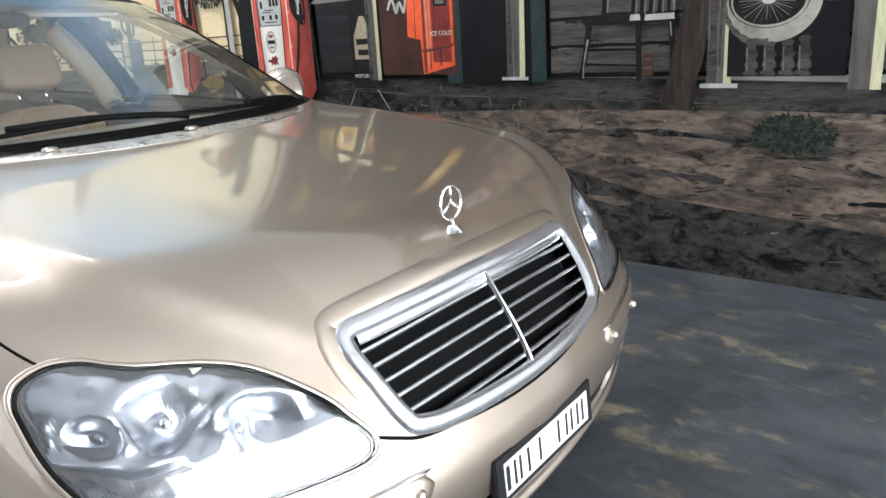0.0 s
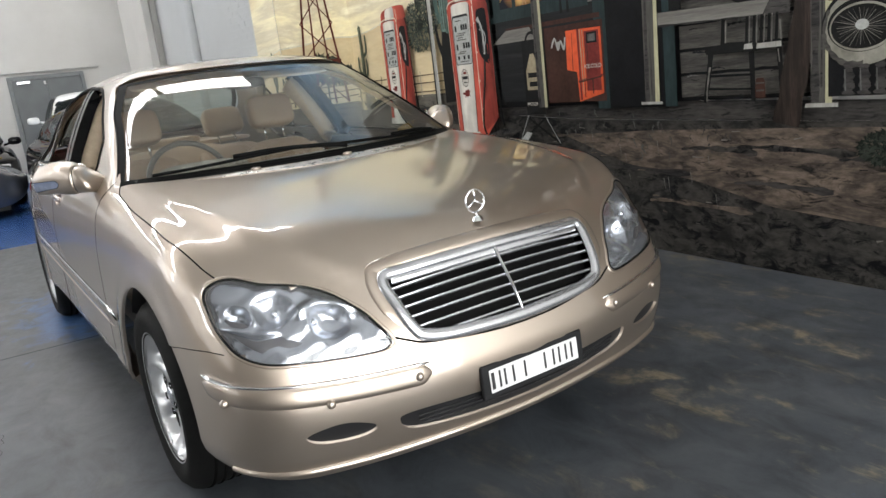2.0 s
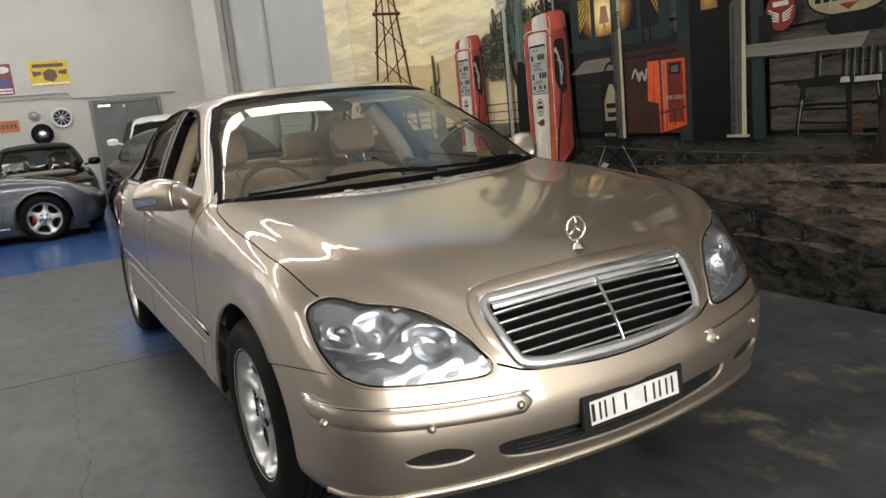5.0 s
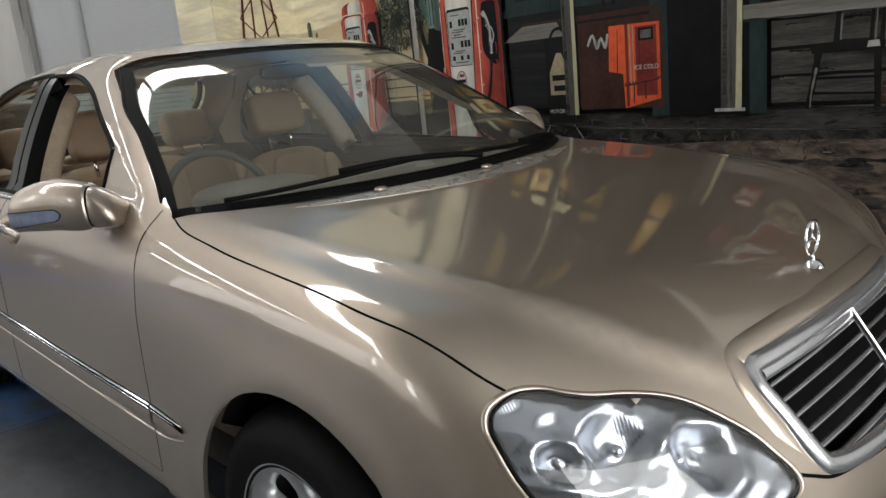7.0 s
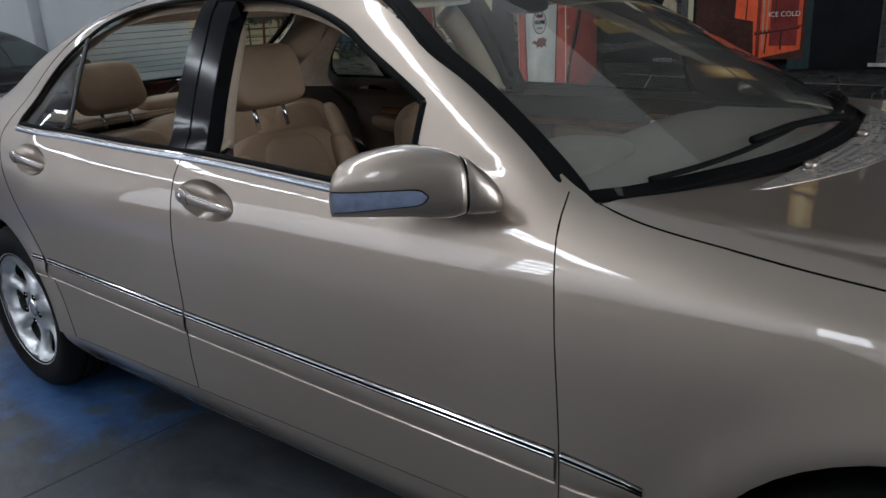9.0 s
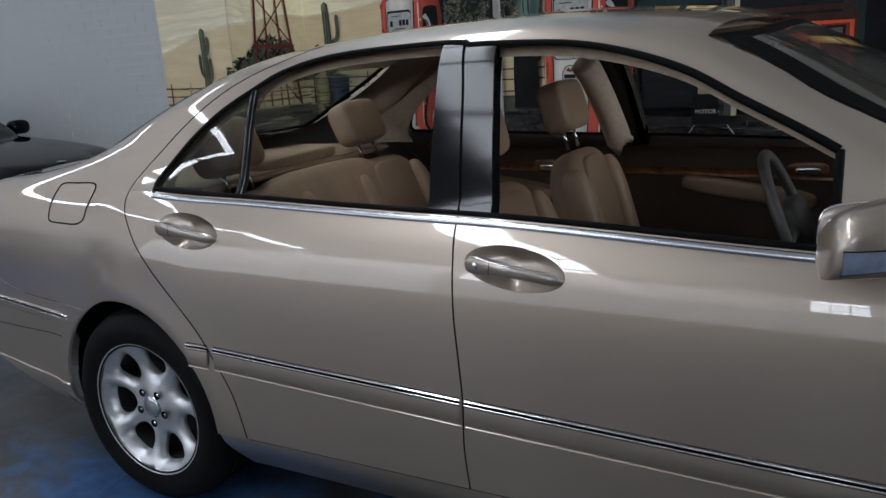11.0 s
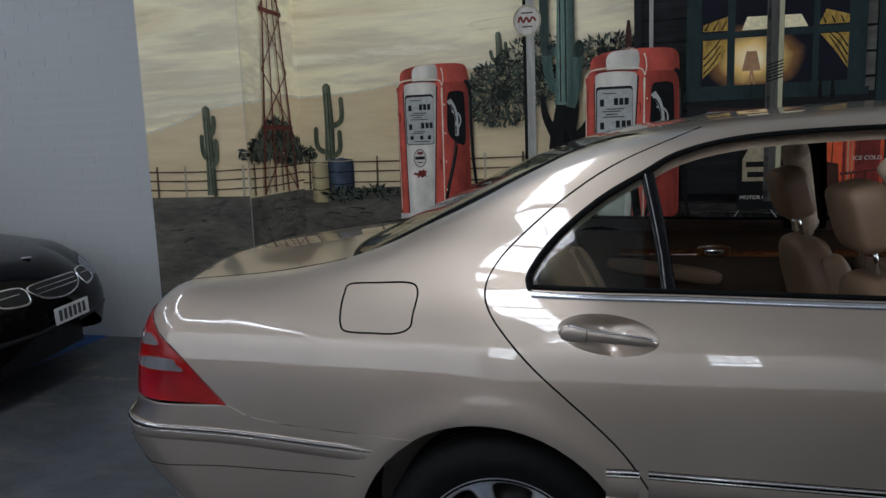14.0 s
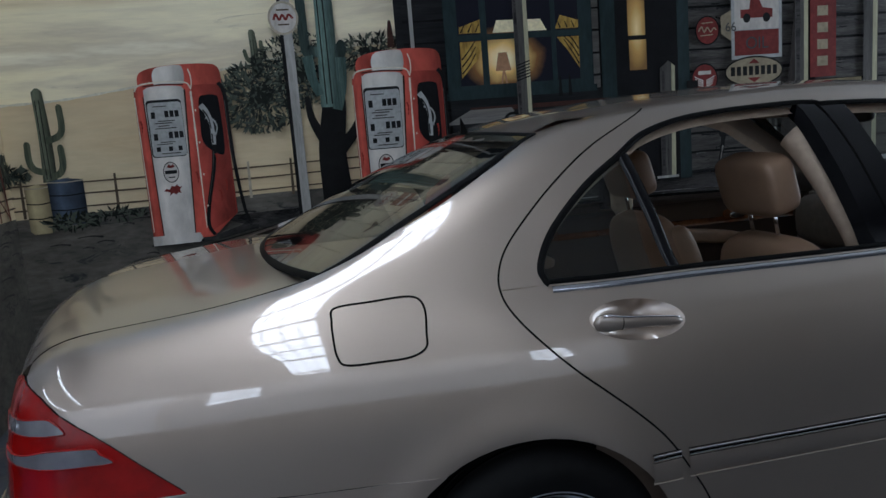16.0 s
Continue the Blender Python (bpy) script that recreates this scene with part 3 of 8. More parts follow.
POST_W = daub("painted white post", (0.375, 0.367, 0.338), 0.3, (4, 1, 0.4), 6)
POST_Y = daub("painted sunlit post edge", (0.435, 0.413, 0.27), 0.2, (4, 1, 0.4), 6)
POST_G = daub("painted grey post", (0.082, 0.078, 0.071), 0.4, (4, 1, 0.4), 6)
LAMP_W = daub("painted lamplight core", (0.92, 0.82, 0.52), 0.1)
SHADE = daub("painted lamp shade", (0.40, 0.22, 0.12), 0.2)
CURTAIN = brushed("painted yellow curtain", [(0.10, 0.06, 0.02), (0.42, 0.27, 0.06), (0.60, 0.42, 0.12)], (6, 1, 1.5), 6, 0.5, 0.3)
BARREL_Y = shaded("painted ochre barrel", (0.36, 0.30, 0.17), "X", [(-6.44, .55), (-6.40, 1.15), (-6.36, 1.0), (-6.30, .45)], .3, 9, (1, 1, 1))
BARREL_B = shaded("painted blue-grey barrel", (0.045, 0.060, 0.085), "X", [(-6.305, .35), (-6.24, 1.6), (-6.18, .9), (-6.10, .25)], .35, 9, (1, 1, 1))
SIGN_R = daub("painted sign red", (0.17, 0.028, 0.024), 0.30)
SIGN_C = daub("painted sign cream", (0.3187, 0.2677, 0.1785), 0.2)
ORANGE = daub("painted orange-red cooler", (0.62, 0.095, 0.035), 0.25, (1, 1, 0.5), 6)
TYRE_W = brushed("painted whitewall", [(0.16, 0.15, 0.125), (0.27, 0.258, 0.22), (0.36, 0.345, 0.30)], (1, 1, 1), 5, 0.5, 0.3)
BLACK_P = daub("painted black", (0.008, 0.008, 0.008), 0.4)
TRUNK_P = brushed("painted bark", [(0.008, 0.0065, 0.006), (0.026, 0.019, 0.016), (0.062, 0.044, 0.037)], (5, 1, 0.5), 6, 0.5, 0.4)
LAYER = [0]
SPLIT = ("leg_light", "dial_text", "stand_light", "can_band", "spindle_light", "seat_light", "chair_rung", "cooler_rib", "curtain_fold", "side_bolt", "chair_light", "dial_digit", "dial_bar", "curtain", "window_bar", "lit_pane", "banner_bar", "sign_bar", "chair_spindle", "door_frame", "truck_wheel", "bottle", "brace", "sign_leg", "sign_arrow", "nozzle", "hose")


def lay(p, where):
    """A mural point on the long wall, the return or the pier, in the mural's own space."""
    u, z = p
    d = 0.0015 + LAYER[0] * 0.00009
    if where == "jog":
        return (JOG_X + d, u - MURAL_Y, z)
    if where == "pier":
        return (u, SIDE_Y - d - MURAL_Y, z)
    return (u, -d, z)


def daubs(name, polys, mat, parent=None, where="long", label=""):
    """Painted flat shapes of one colour, as one part, or as parts where they can be told apart."""
    if name in SPLIT and len(polys) > 1:
        return [daubs(name, [q], mat, parent, where, label) for q in polys][0]
    LAYER[0] += 1
    bm = bmesh.new()
    for k, poly in enumerate(polys):
        off = -3e-6 * (k % 29)
        vs = [bm.verts.new(Vector(lay(p, where)) + (Vector((-off, 0, 0)) if where == "jog" else Vector((0, off, 0)))) for p in poly]
        f = bm.faces.new(vs)
        f.normal_update()
        want = Vector((1, 0, 0)) if where == "jog" else Vector((0, -1, 0))
        if f.normal.dot(want) < 0:
            f.normal_flip()
    bmesh.ops.triangulate(bm, faces=bm.faces[:])
    return part(name, bm, mat, parent or mural, label, smooth=False)


def rect(x0, x1, z0, z1):
    return [(x0, z0), (x1, z0), (x1, z1), (x0, z1)]


def oval(cx, cz, rx, rz, n=24):
    return [(cx + rx * math.cos(2 * math.pi * k / n), cz + rz * math.sin(2 * math.pi * k / n)) for k in range(n)]


def stroke(pts, w0, w1=None, wob=0.0):
    """A brush line of changing width along points."""
    w1 = w0 if w1 is None else w1
    p = curve(pts, 5, False) if len(pts) > 2 else np.array(pts, float)
    t = np.gradient(p, axis=0)
    nn = np.stack([-t[:, 1], t[:, 0]], 1) / (np.linalg.norm(t, axis=1, keepdims=True) + 1e-9)
    w = np.linspace(w0, w1, len(p))[:, None] / 2
    w = w * (1 + wob * np.sin(np.arange(len(p)) * 2.3))[:, None]
    return (p + nn * w).tolist() + (p - nn * w)[::-1].tolist()


def rounded(x0, x1, z0, z1, r):
    out = []
    for cx, cz, a in ((x1 - r, z1 - r, 0), (x0 + r, z1 - r, 90), (x0 + r, z0 + r, 180), (x1 - r, z0 + r, 270)):
        out += [(cx + r * math.cos(radians(a + k * 22.5)), cz + r * math.sin(radians(a + k * 22.5))) for k in range(5)]
    return out


rng = random.Random(4)
TOPZ = CEIL
MURAL_END = .55
# sky, hills and ground on the three faces
hill_line = [(-6.52, 1.765), (-6.3, 1.77), (-6.07, 1.785), (-5.71, 1.83), (-5.2, 1.90), (-4.6, 1.98), (-4.0, 2.02)]
daubs("sky", [rect(JOG_X, -3.9, 1.5, TOPZ)], SKY)
daubs("sky", [rect(SIDE_Y, MURAL_Y, 1.4, TOPZ)], SKY, where="jog")
for where, a, b in (("long", JOG_X, -3.9), ("jog", SIDE_Y, MURAL_Y), ("pier", END_X, JOG_X)):
    for k in range(9):
        z = 3.15 + .13 * k
        if where == "pier":
            daubs("sky", [rect(END_X, JOG_X, 1.3, TOPZ)], SKY, where="pier") if k == 0 else None
        daubs("blue_sky", [[(a, z + .05 * math.sin(k)), ((a + b) / 2, z + .06 * math.cos(2 * k)), (b, z - .05 * math.sin(k)), (b, TOPZ), (a, TOPZ)]], BLUES[k], where=where)
daubs("hill", [hill_line + [(-4.0, 1.05), (-6.52, 1.05)]], HILL)
daubs("hill", [[(SIDE_Y, 1.70), (3.0, 1.725), (3.3, 1.77), (MURAL_Y, 1.765), (MURAL_Y, 1.05), (SIDE_Y, 1.05)]], HILL, where="jog")
daubs("hill", [[(END_X, 1.53), (-7.21, 1.54), (-7.08, 1.575), (-6.94, 1.62), (-6.78, 1.67), (-6.62, 1.69), (JOG_X, 1.70), (JOG_X, 1.05), (END_X, 1.05)]], HILL, where="pier")
daubs("ridge_light", [stroke(hill_line, .014, .01, .4)], SNOW)
daubs("ridge_light", [stroke([(END_X, 1.53), (-7.08, 1.577), (-6.94, 1.622), (-6.78, 1.672), (JOG_X, 1.702)], .014, .016, .4)], SNOW, where="pier")
daubs("ridge_light", [stroke([(SIDE_Y, 1.702), (3.0, 1.727), (3.3, 1.772), (MURAL_Y, 1.767)], .016, .014)], SNOW, where="jog")
daubs("ground", [[(JOG_X, 1.075), (-5.9, 1.085), (-5.0, 1.10), (-4.4, 1.10), (-4.2, .75), (-4.2, 0), (JOG_X, 0)]], EARTH)
daubs("ground", [rect(SIDE_Y, MURAL_Y, 0, 1.085)], EARTH, where="jog")
daubs("ground", [rect(END_X, JOG_X, 0, 1.10)], EARTH, where="pier")
for k in range(70):
    u, z = rng.random(), .55 + .5 * rng.random() ** .6
    where, x = (("long", JOG_X + 2.0 * u), ("jog", SIDE_Y + .75 * u), ("pier", END_X + .65 * u))[k % 3]
    ln = .06 + .16 * rng.random()
    ln = min(ln, {"long": 1, "jog": MURAL_Y - x, "pier": JOG_X - x}[where])
    daubs("ground_dab", [stroke([(x, z), (x + ln * .5, z + .006), (x + ln, z - .004)], .005, .012, .15)], (ROAD, PORCH, EARTH)[k % 3], where=where)


def fence(where, x0, x1, step, zs, parent_name="painted_fence"):
    fc = daubs(parent_name, [stroke([(x0, z), ((x0 + x1) / 2, z - .006), (x1, z + .004)], .010, .010, .25) for z in zs], RAIL, where=where)
    n = int((x1 - x0) / step)
    for k in range(n + 1):
        x = x0 + .06 + k * step
        daubs("fence_post", [stroke([(x, zs[-1] - .05), (x + .004, zs[0] + .035)], .018, .014)], RAIL_L if k % 2 else RAIL, fc, where)
    return fc


fence("pier", END_X, JOG_X, .215, (1.272, 1.212, 1.15))
fence("jog", SIDE_Y, MURAL_Y, .2, (1.275, 1.212, 1.15))
fence("long", JOG_X, -4.35, .27, (1.28, 1.21, 1.13))


def saguaro(x, z0, z1, w, arms, where="long", mat=None):
    base = mat or (0.115, 0.128, 0.088)
    mat = base if not isinstance(base, tuple) else (shaded("painted cactus", base, "X", [(x - w * .6, .25), (x - w * .2, 1.3), (x + w * .15, .8), (x + w * .6, .2)], .35, 30, (3, 1, .4)) if where != "jog" else CACTUS)
    arm = CACTUS if isinstance(base, tuple) else mat
    c = daubs("painted_cactus", [stroke([(x, z0), (x + w * .1, (z0 + z1) / 2), (x, z1 - w * .3), (x, z1)], w * 1.1, w * .7)] + [oval(x, z1 - w * .12, w * .36, w * .42, 12)], mat, where=where)
    for side, zb, reach, zt in arms:
        xa = x + side * reach
        daubs("cactus_arm", [stroke([(x, zb - .02), (x + side * reach * .7, zb), (xa, zb + .05), (xa, zt)], w * .55, w * .5)] + [oval(xa, zt, w * .26, w * .34, 10)], arm, c, where)
    for dx in (-.22, .08):
        daubs("cactus_rib", [stroke([(x + dx * w, z0 + .02), (x + dx * w, z1 - .05)], w * .07)], BUSH, c, where)
    return c


saguaro(-6.79, 1.11, 1.675, .066, ((-1, 1.37, .045, 1.49), (1, 1.52, .05, 1.61), (1, 1.32, .055, 1.46)), "pier")
saguaro(-6.285, 1.29, 1.835, .075, ((-1, 1.37, .10, 1.52), (1, 1.56, .11, 1.73), (1, 1.34, .085, 1.49)))
saguaro(-4.99, 1.85, 2.12, .05, ((-1, 1.95, .055, 2.0), (1, 1.94, .05, 2.05)))


def foliage(name, cx, cz, rx, rz, n, where, seed, size=.045, lo=-99, hi=99, light=None):
    """A painted bush: an uneven mass of leaf dabs."""
    r = random.Random(seed)
    b = daubs(name, [[(min(hi, max(lo, cx + rx * .36 * math.cos(a) * (.6 + .5 * r.random()))), cz + rz * .36 * math.sin(a) * (.7 + .4 * r.random())) for a in np.linspace(0, 2 * math.pi, 26, endpoint=False)]], BUSH, where=where)
    for mat, m in ((BUSH, n), (light or LEAF, n * 4 // 5), (BUSH, n // 6)):
        dabs = []
        for _ in range(m):
            a, d = r.random() * 2 * math.pi, r.random() ** .45
            x, z = cx + rx * d * math.cos(a), cz + rz * d * math.sin(a)
            t, l = a + r.gauss(0, .7), size * (.5 + r.random())
            if not lo + size < x < hi - size:
                continue
            w = l * .30
            c, s = math.cos(t), math.sin(t)
            dabs.append([(x + c * l / 2, z + s * l / 2), (x - s * w / 2, z + c * w / 2), (x - c * l / 2, z - s * l / 2), (x + s * w / 2, z - c * w / 2)])
        daubs("leaves", dabs, mat, b, where)
    return b


# windmill tower with the bush behind it, on the return
for cx, cz, rx, rz, n in ((3.13, 1.49, .24, .11, 150), (3.00, 1.41, .27, .09, 150), (3.29, 1.40, .24, .10, 150), (2.80, 1.37, .17, .05, 70), (3.44, 1.35, .14, .06, 60)):
    foliage("painted_bush", cx, cz, rx, rz, n, "jog", int(cx * 100), .07, SIDE_Y - .05, MURAL_Y + .05)
foliage("painted_bush", -6.50, 1.37, .07, .04, 40, "pier", 5, .045, -9, JOG_X + .03)
foliage("painted_bush", -6.50, 1.345, .11, .055, 55, "long", 6, .045, JOG_X - .03)
mill = daubs("painted_windmill", [stroke([(2.91, 1.09), (3.075, 2.75), (3.09, 3.6)], .026, .012), stroke([(3.41, 1.09), (3.22, 2.75), (3.19, 3.6)], .026, .012),
                                  stroke([(3.07, 1.10), (3.12, 2.75), (3.13, 3.6)], .020, .010), stroke([(3.26, 1.09), (3.17, 2.75), (3.16, 3.6)], .020, .010)], RUST, where="jog")
for z in (1.545, 2.33, 2.68, 3.05):
    k = (z - 1.09) / 2.5
    a, b = 2.91 + .18 * k, 3.41 - .22 * k
    daubs("cross_bar", [stroke([(a - .01, z), (b + .01, z - .004)], .03, .03)], RUST, mill, "jog")
zs = [1.10, 1.545, 1.93, 2.33, 2.68, 3.05, 3.5]
for z0, z1 in zip(zs, zs[1:]):
    a0, b0, a1, b1 = 2.91 + .072 * (z0 - 1.09), 3.41 - .088 * (z0 - 1.09), 2.91 + .072 * (z1 - 1.09), 3.41 - .088 * (z1 - 1.09)
    daubs("brace", [stroke([(a0, z0), (b1, z1)], .012), stroke([(b0, z0), (a1, z1)], .012)], RUST, mill, "jog")
# barrels
for x0, x1, z0, z1, mat in ((-6.44, -6.30, .98, 1.285, BARREL_Y), (-6.305, -6.10, 1.02, 1.31, BARREL_B)):
    brl = daubs("painted_barrel", [[(x0, z0 + .02), (x0 + .02, z0), (x1 - .02, z0), (x1, z0 + .02), (x1, z1 - .015), ((x0 + x1) / 2, z1), (x0, z1 - .015)]], mat)
    for z in (z0 + .1, z0 + .19):
        daubs("barrel_hoop", [stroke([(x0, z), ((x0 + x1) / 2, z - .008), (x1, z)], .007)], BLACK_P, brl)
    daubs("barrel_rim", [stroke([(x0, z1 - .02), ((x0 + x1) / 2, z1 - .026), (x1, z1 - .02)], .006)], RAIL_L, brl)
foliage("painted_grass", -6.2, 1.04, .16, .05, 60, "long", 8, .05)
foliage("painted_grass", -5.95, 1.06, .2, .04, 50, "long", 9, .04)

# porch edge, forecourt and road
daubs("porch", [[(-3.95, .99), (-3.0, .985), (-2.0, .955), (-.9, .93), (MURAL_END, .90), (MURAL_END, .80), (-.9, .83), (-2.0, .845), (-3.0, .86), (-3.9, .90)]], PORCH)
daubs("porch_edge", [stroke([(-3.9, .90), (-2.6, .862), (-1.2, .832), (MURAL_END, .80)], .010, .006, .5)], PORCH)
daubs("forecourt", [[(-4.2, .85), (-3.9, .90), (-3.0, .855), (-2.0, .84), (-.9, .825), (MURAL_END, .80), (MURAL_END, 0), (-4.2, 0)]], ROAD)
daubs("dirt", [[(-3.1, .74), (-2.2, .78), (-.9, .80), (MURAL_END, .78), (MURAL_END, .23), (-.6, .30), (-1.4, .36), (-1.9, .47), (-2.5, .56)]], DIRT)
for k in range(26):
    x, z = -3.4 + 5.6 * rng.random(), .14 + .62 * rng.random()
    daubs("road_streak", [stroke([(x, z), (x + .2, z + .01), (x + .35 + .5 * rng.random(), z - .012)], .012, .035, .5)], (ROAD, DIRT, PORCH, DARK)[k % 4])
for k in range(14):
    x, z = -4.3 + 2.6 * rng.random(), .35 + .45 * rng.random()
    daubs("road_gleam", [stroke([(x, z), (x + .01, z - .05 - .05 * rng.random())], .005, .001)], SIDING_L)
for k in range(44):
    cl = (-2.75, -2.35, -2.15, -1.75, -2.9)[k % 5]
    x, z = cl + rng.gauss(0, .10), .62 + .30 * rng.random() ** .8
    daubs("pale_drip", [stroke([(x, z), (x + .012 * rng.gauss(0, 1), z - .018), (x + .012 * rng.gauss(0, 1), z - .03 - .03 * rng.random())], .006 + .012 * rng.random(), .004, .7)], (SIDING, GREY_D, SIDING, PORCH, GREY_D)[k % 5])
for k in range(90):
    x, z = -4.2 + 5.2 * rng.random(), .12 + .70 * rng.random()
    daubs("road_fleck", [stroke([(x, z), (x + .03 + .06 * rng.random(), z + .006 * rng.gauss(0, 1))], .004 + .006 * rng.random(), .003, .5)], (DIRT, DARK, SIDING, PORCH, SIDING_L)[k % 5])
for k in range(12):
    x, z = -6.4 + 2.1 * rng.random(), .1 + .7 * rng.random()
    daubs("ground_streak", [stroke([(x, z), (x + .2, z + .01), (x + .5, z - .01)], .02, .04, .5)], (ROAD, EARTH)[k % 2])
foliage("painted_scrub", -.76, .70, .17, .085, 260, "long", 31, .034, light=LEAF_D)

# desert trees behind the pumps
foliage("painted_tree", -4.98, 1.72, .27, .23, 420, "long", 11)
foliage("painted_tree", -4.72, 1.86, .30, .24, 300, "long", 12)
foliage("painted_tree", -4.25, 1.95, .25, .12, 160, "long", 13)
daubs("painted_trunk", [stroke([(-4.55, 1.02), (-4.56, 1.35), (-4.52, 1.65), (-4.55, 1.9)], .20, .13)], BLACK_P)
daubs("painted_branch", [stroke([(-4.5, 1.35), (-4.40, 1.46), (-4.33, 1.60)], .09, .04)], BLACK_P)
daubs("painted_branch", [stroke([(-4.60, 1.4), (-4.67, 1.55), (-4.69, 1.7)], .07, .03)], BLACK_P)
daubs("dark_ground", [[(-5.35, .98), (-4.3, 1.0), (-4.2, .80), (-5.0, .86)]], ROAD)
saguaro(-4.54, 1.62, 2.9, .12, ((-1, 1.98, .13, 2.6), (1, 1.92, .10, 2.0)), mat=shaded("painted big cactus", (0.10, 0.15, 0.13), "X", [(-4.62, .3), (-4.57, 1.4), (-4.52, .9), (-4.46, .2)], .4, 30, (4, 1, .4)))
daubs("cactus_arm", [stroke([(-4.66, 1.95), (-4.64, 1.80), (-4.60, 1.70)], .07, .05), stroke([(-4.45, 1.93), (-4.46, 1.75), (-4.50, 1.60)], .07, .06)], CACTUS_B)
# white lamp post with a round sign
pw = daubs("painted_pole", [stroke([(-4.775, .80), (-4.775, 2.75)], .075)], POST_W)
daubs("pole_shade", [stroke([(-4.805, .80), (-4.805, 2.75)], .022)], BLACK_P, pw)
daubs("round_sign", [oval(-4.785, 2.19, .095, .105)], P_WHITE, pw)
daubs("sign_ring", [[(-4.785 + r2 * math.cos(a), 2.19 + r2 * 1.1 * math.sin(a)) for r2, rg in ((.095, 1), (.082, -1)) for a in np.linspace(0, 2 * math.pi * rg, 25)]], RAIL_L, pw)
daubs("sign_script", [stroke([(-4.845, 2.18), (-4.83, 2.215), (-4.81, 2.18), (-4.79, 2.21), (-4.77, 2.18), (-4.75, 2.21), (-4.725, 2.185)], .014)], SIGN_R, pw)
daubs("sign_bar", [rect(-4.82, -4.75, 2.145, 2.155), rect(-4.825, -4.745, 2.235, 2.245)], RAIL, pw)
daubs("banner", [rect(-4.85, -4.70, 2.34, 2.55)], SIGN_R, pw)
daubs("banner_stripe", [rect(-4.84, -4.71, 2.43, 2.47)], P_WHITE, pw)
daubs("pole_arm", [stroke([(-4.77, 2.60), (-4.95, 2.62), (-5.10, 2.55)], .03, .02)], BLACK_P, pw)
daubs("pole_lamp", [[(-5.17, 2.42), (-5.03, 2.42), (-5.08, 2.55), (-5.12, 2.55)]], BLACK_P, pw)
daubs("lamp_bulb", [oval(-5.10, 2.415, .035, .022, 14)], LAMP_W, pw)


def fuel_pump(x, z0, k=1.0):
    """A painted roadside fuel pump: cream front with red sides, rounded crown, dial, nozzle and hose."""
    def q(pts):
        return [(x + a * k, z0 + b * k) for a, b in pts]

    def qr(a0, a1, b0, b1):
        return rect(x + a0 * k, x + a1 * k, z0 + b0 * k, z0 + b1 * k)
    front = shaded("painted pump cream", (0.56, 0.53, 0.48), "X", [(x + .04 * k, .70), (x + .10 * k, 1.08), (x + .2 * k, 1.0), (x + .31 * k, .66)], .20, 11, (1, 1, .5))
    red = shaded("painted pump red", (0.40, 0.072, 0.050), "X", [(x, .50), (x + .03 * k, 1.25), (x + .07 * k, .75), (x + .30 * k, 1.2), (x + .54 * k, .55)], .38, 10, (1, 1, .4))
    red_d = shaded("painted pump red side", (0.30, 0.050, 0.036), "X", [(x + .34 * k, 1.25), (x + .40 * k, .85), (x + .52 * k, .45)], .42, 9, (1, 1, .5))
    p = daubs("painted_fuel_pump", [curve(q([(.0, .0), (.0, .0), (.0, .45), (.002, .90), (.014, .95), (.030, .965), (.034, 1.02), (.065, 1.055), (.15, 1.076), (.30, 1.085), (.45, 1.080), (.510, 1.060), (.528, 1.0), (.528, .90), (.530, .14), (.530, .14), (.37, .0), (.37, .0)]), 5).tolist()], red, label="painted red and cream fuel pump")
    daubs("pump_side", [curve(q([(.335, .02), (.335, .02), (.335, .50), (.335, .93), (.35, .955), (.50, .950), (.520, .93), (.522, .5), (.522, .13), (.522, .13)]), 5).tolist()], red_d, p)
    daubs("pump_front", [curve(q([(.068, -.004), (.068, -.004), (.060, .45), (.058, .895), (.068, .945), (.10, .958), (.18, .962), (.27, .955), (.292, .94), (.296, .89), (.275, .45), (.252, -.004), (.252, -.004)]), 5).tolist()], front, p)
    daubs("pump_crown", [curve(q([(.125, .972), (.125, .972), (.122, 1.03), (.145, 1.068), (.20, 1.079), (.285, 1.081), (.305, 1.06), (.31, 1.01), (.302, .968), (.302, .968)]), 5).tolist()], front, p)
    daubs("crown_line", [stroke(q([(.008, .935), (.030, .968), (.10, .982), (.22, .984), (.315, .972), (.338, .935)]), .010, .007), stroke(q([(.335, 1.055), (.346, 1.02), (.348, .97), (.338, .93)]), .009, .006)], SNOW, p)
    daubs("pump_panel_line", [stroke(q([(.337, .92), (.334, .5), (.330, .06)]), .011, .006, .3), stroke(q([(.004, .90), (.006, .5), (.008, .06)]), .006, .004, .3)], SNOW, p)
    daubs("dial_frame", [rounded(x + .062 * k, x + .272 * k, z0 + .525 * k, z0 + .878 * k, .022)], SIDING_D, p)
    daubs("dial_glass", [rounded(x + .068 * k, x + .270 * k, z0 + .530 * k, z0 + .862 * k, .020)], P_GREY, p)
    spots = [(.085, .765), (.165, .77), (.195, .77), (.225, .77), (.085, .632), (.175, .64), (.208, .64), (.238, .64), (.092, .562), (.165, .562), (.222, .562)]
    daubs("dial_digit", [qr(a, a + .024, b, b + (.040 if b > .6 else .028)) for a, b in spots], SIDING_D, p)
    daubs("dial_text", [qr(.10 + .02 * (j % 2), .18 + .06 * ((j * 37) % 10) / 10, b, b + .006) for j, b in enumerate((.835, .745, .732, .715, .700, .615, .603, .545))], SIDING, p)
    daubs("round_badge", [oval(x + .158 * k, z0 + .43 * k, .048 * k, .066 * k, 22)], SIDING, p)
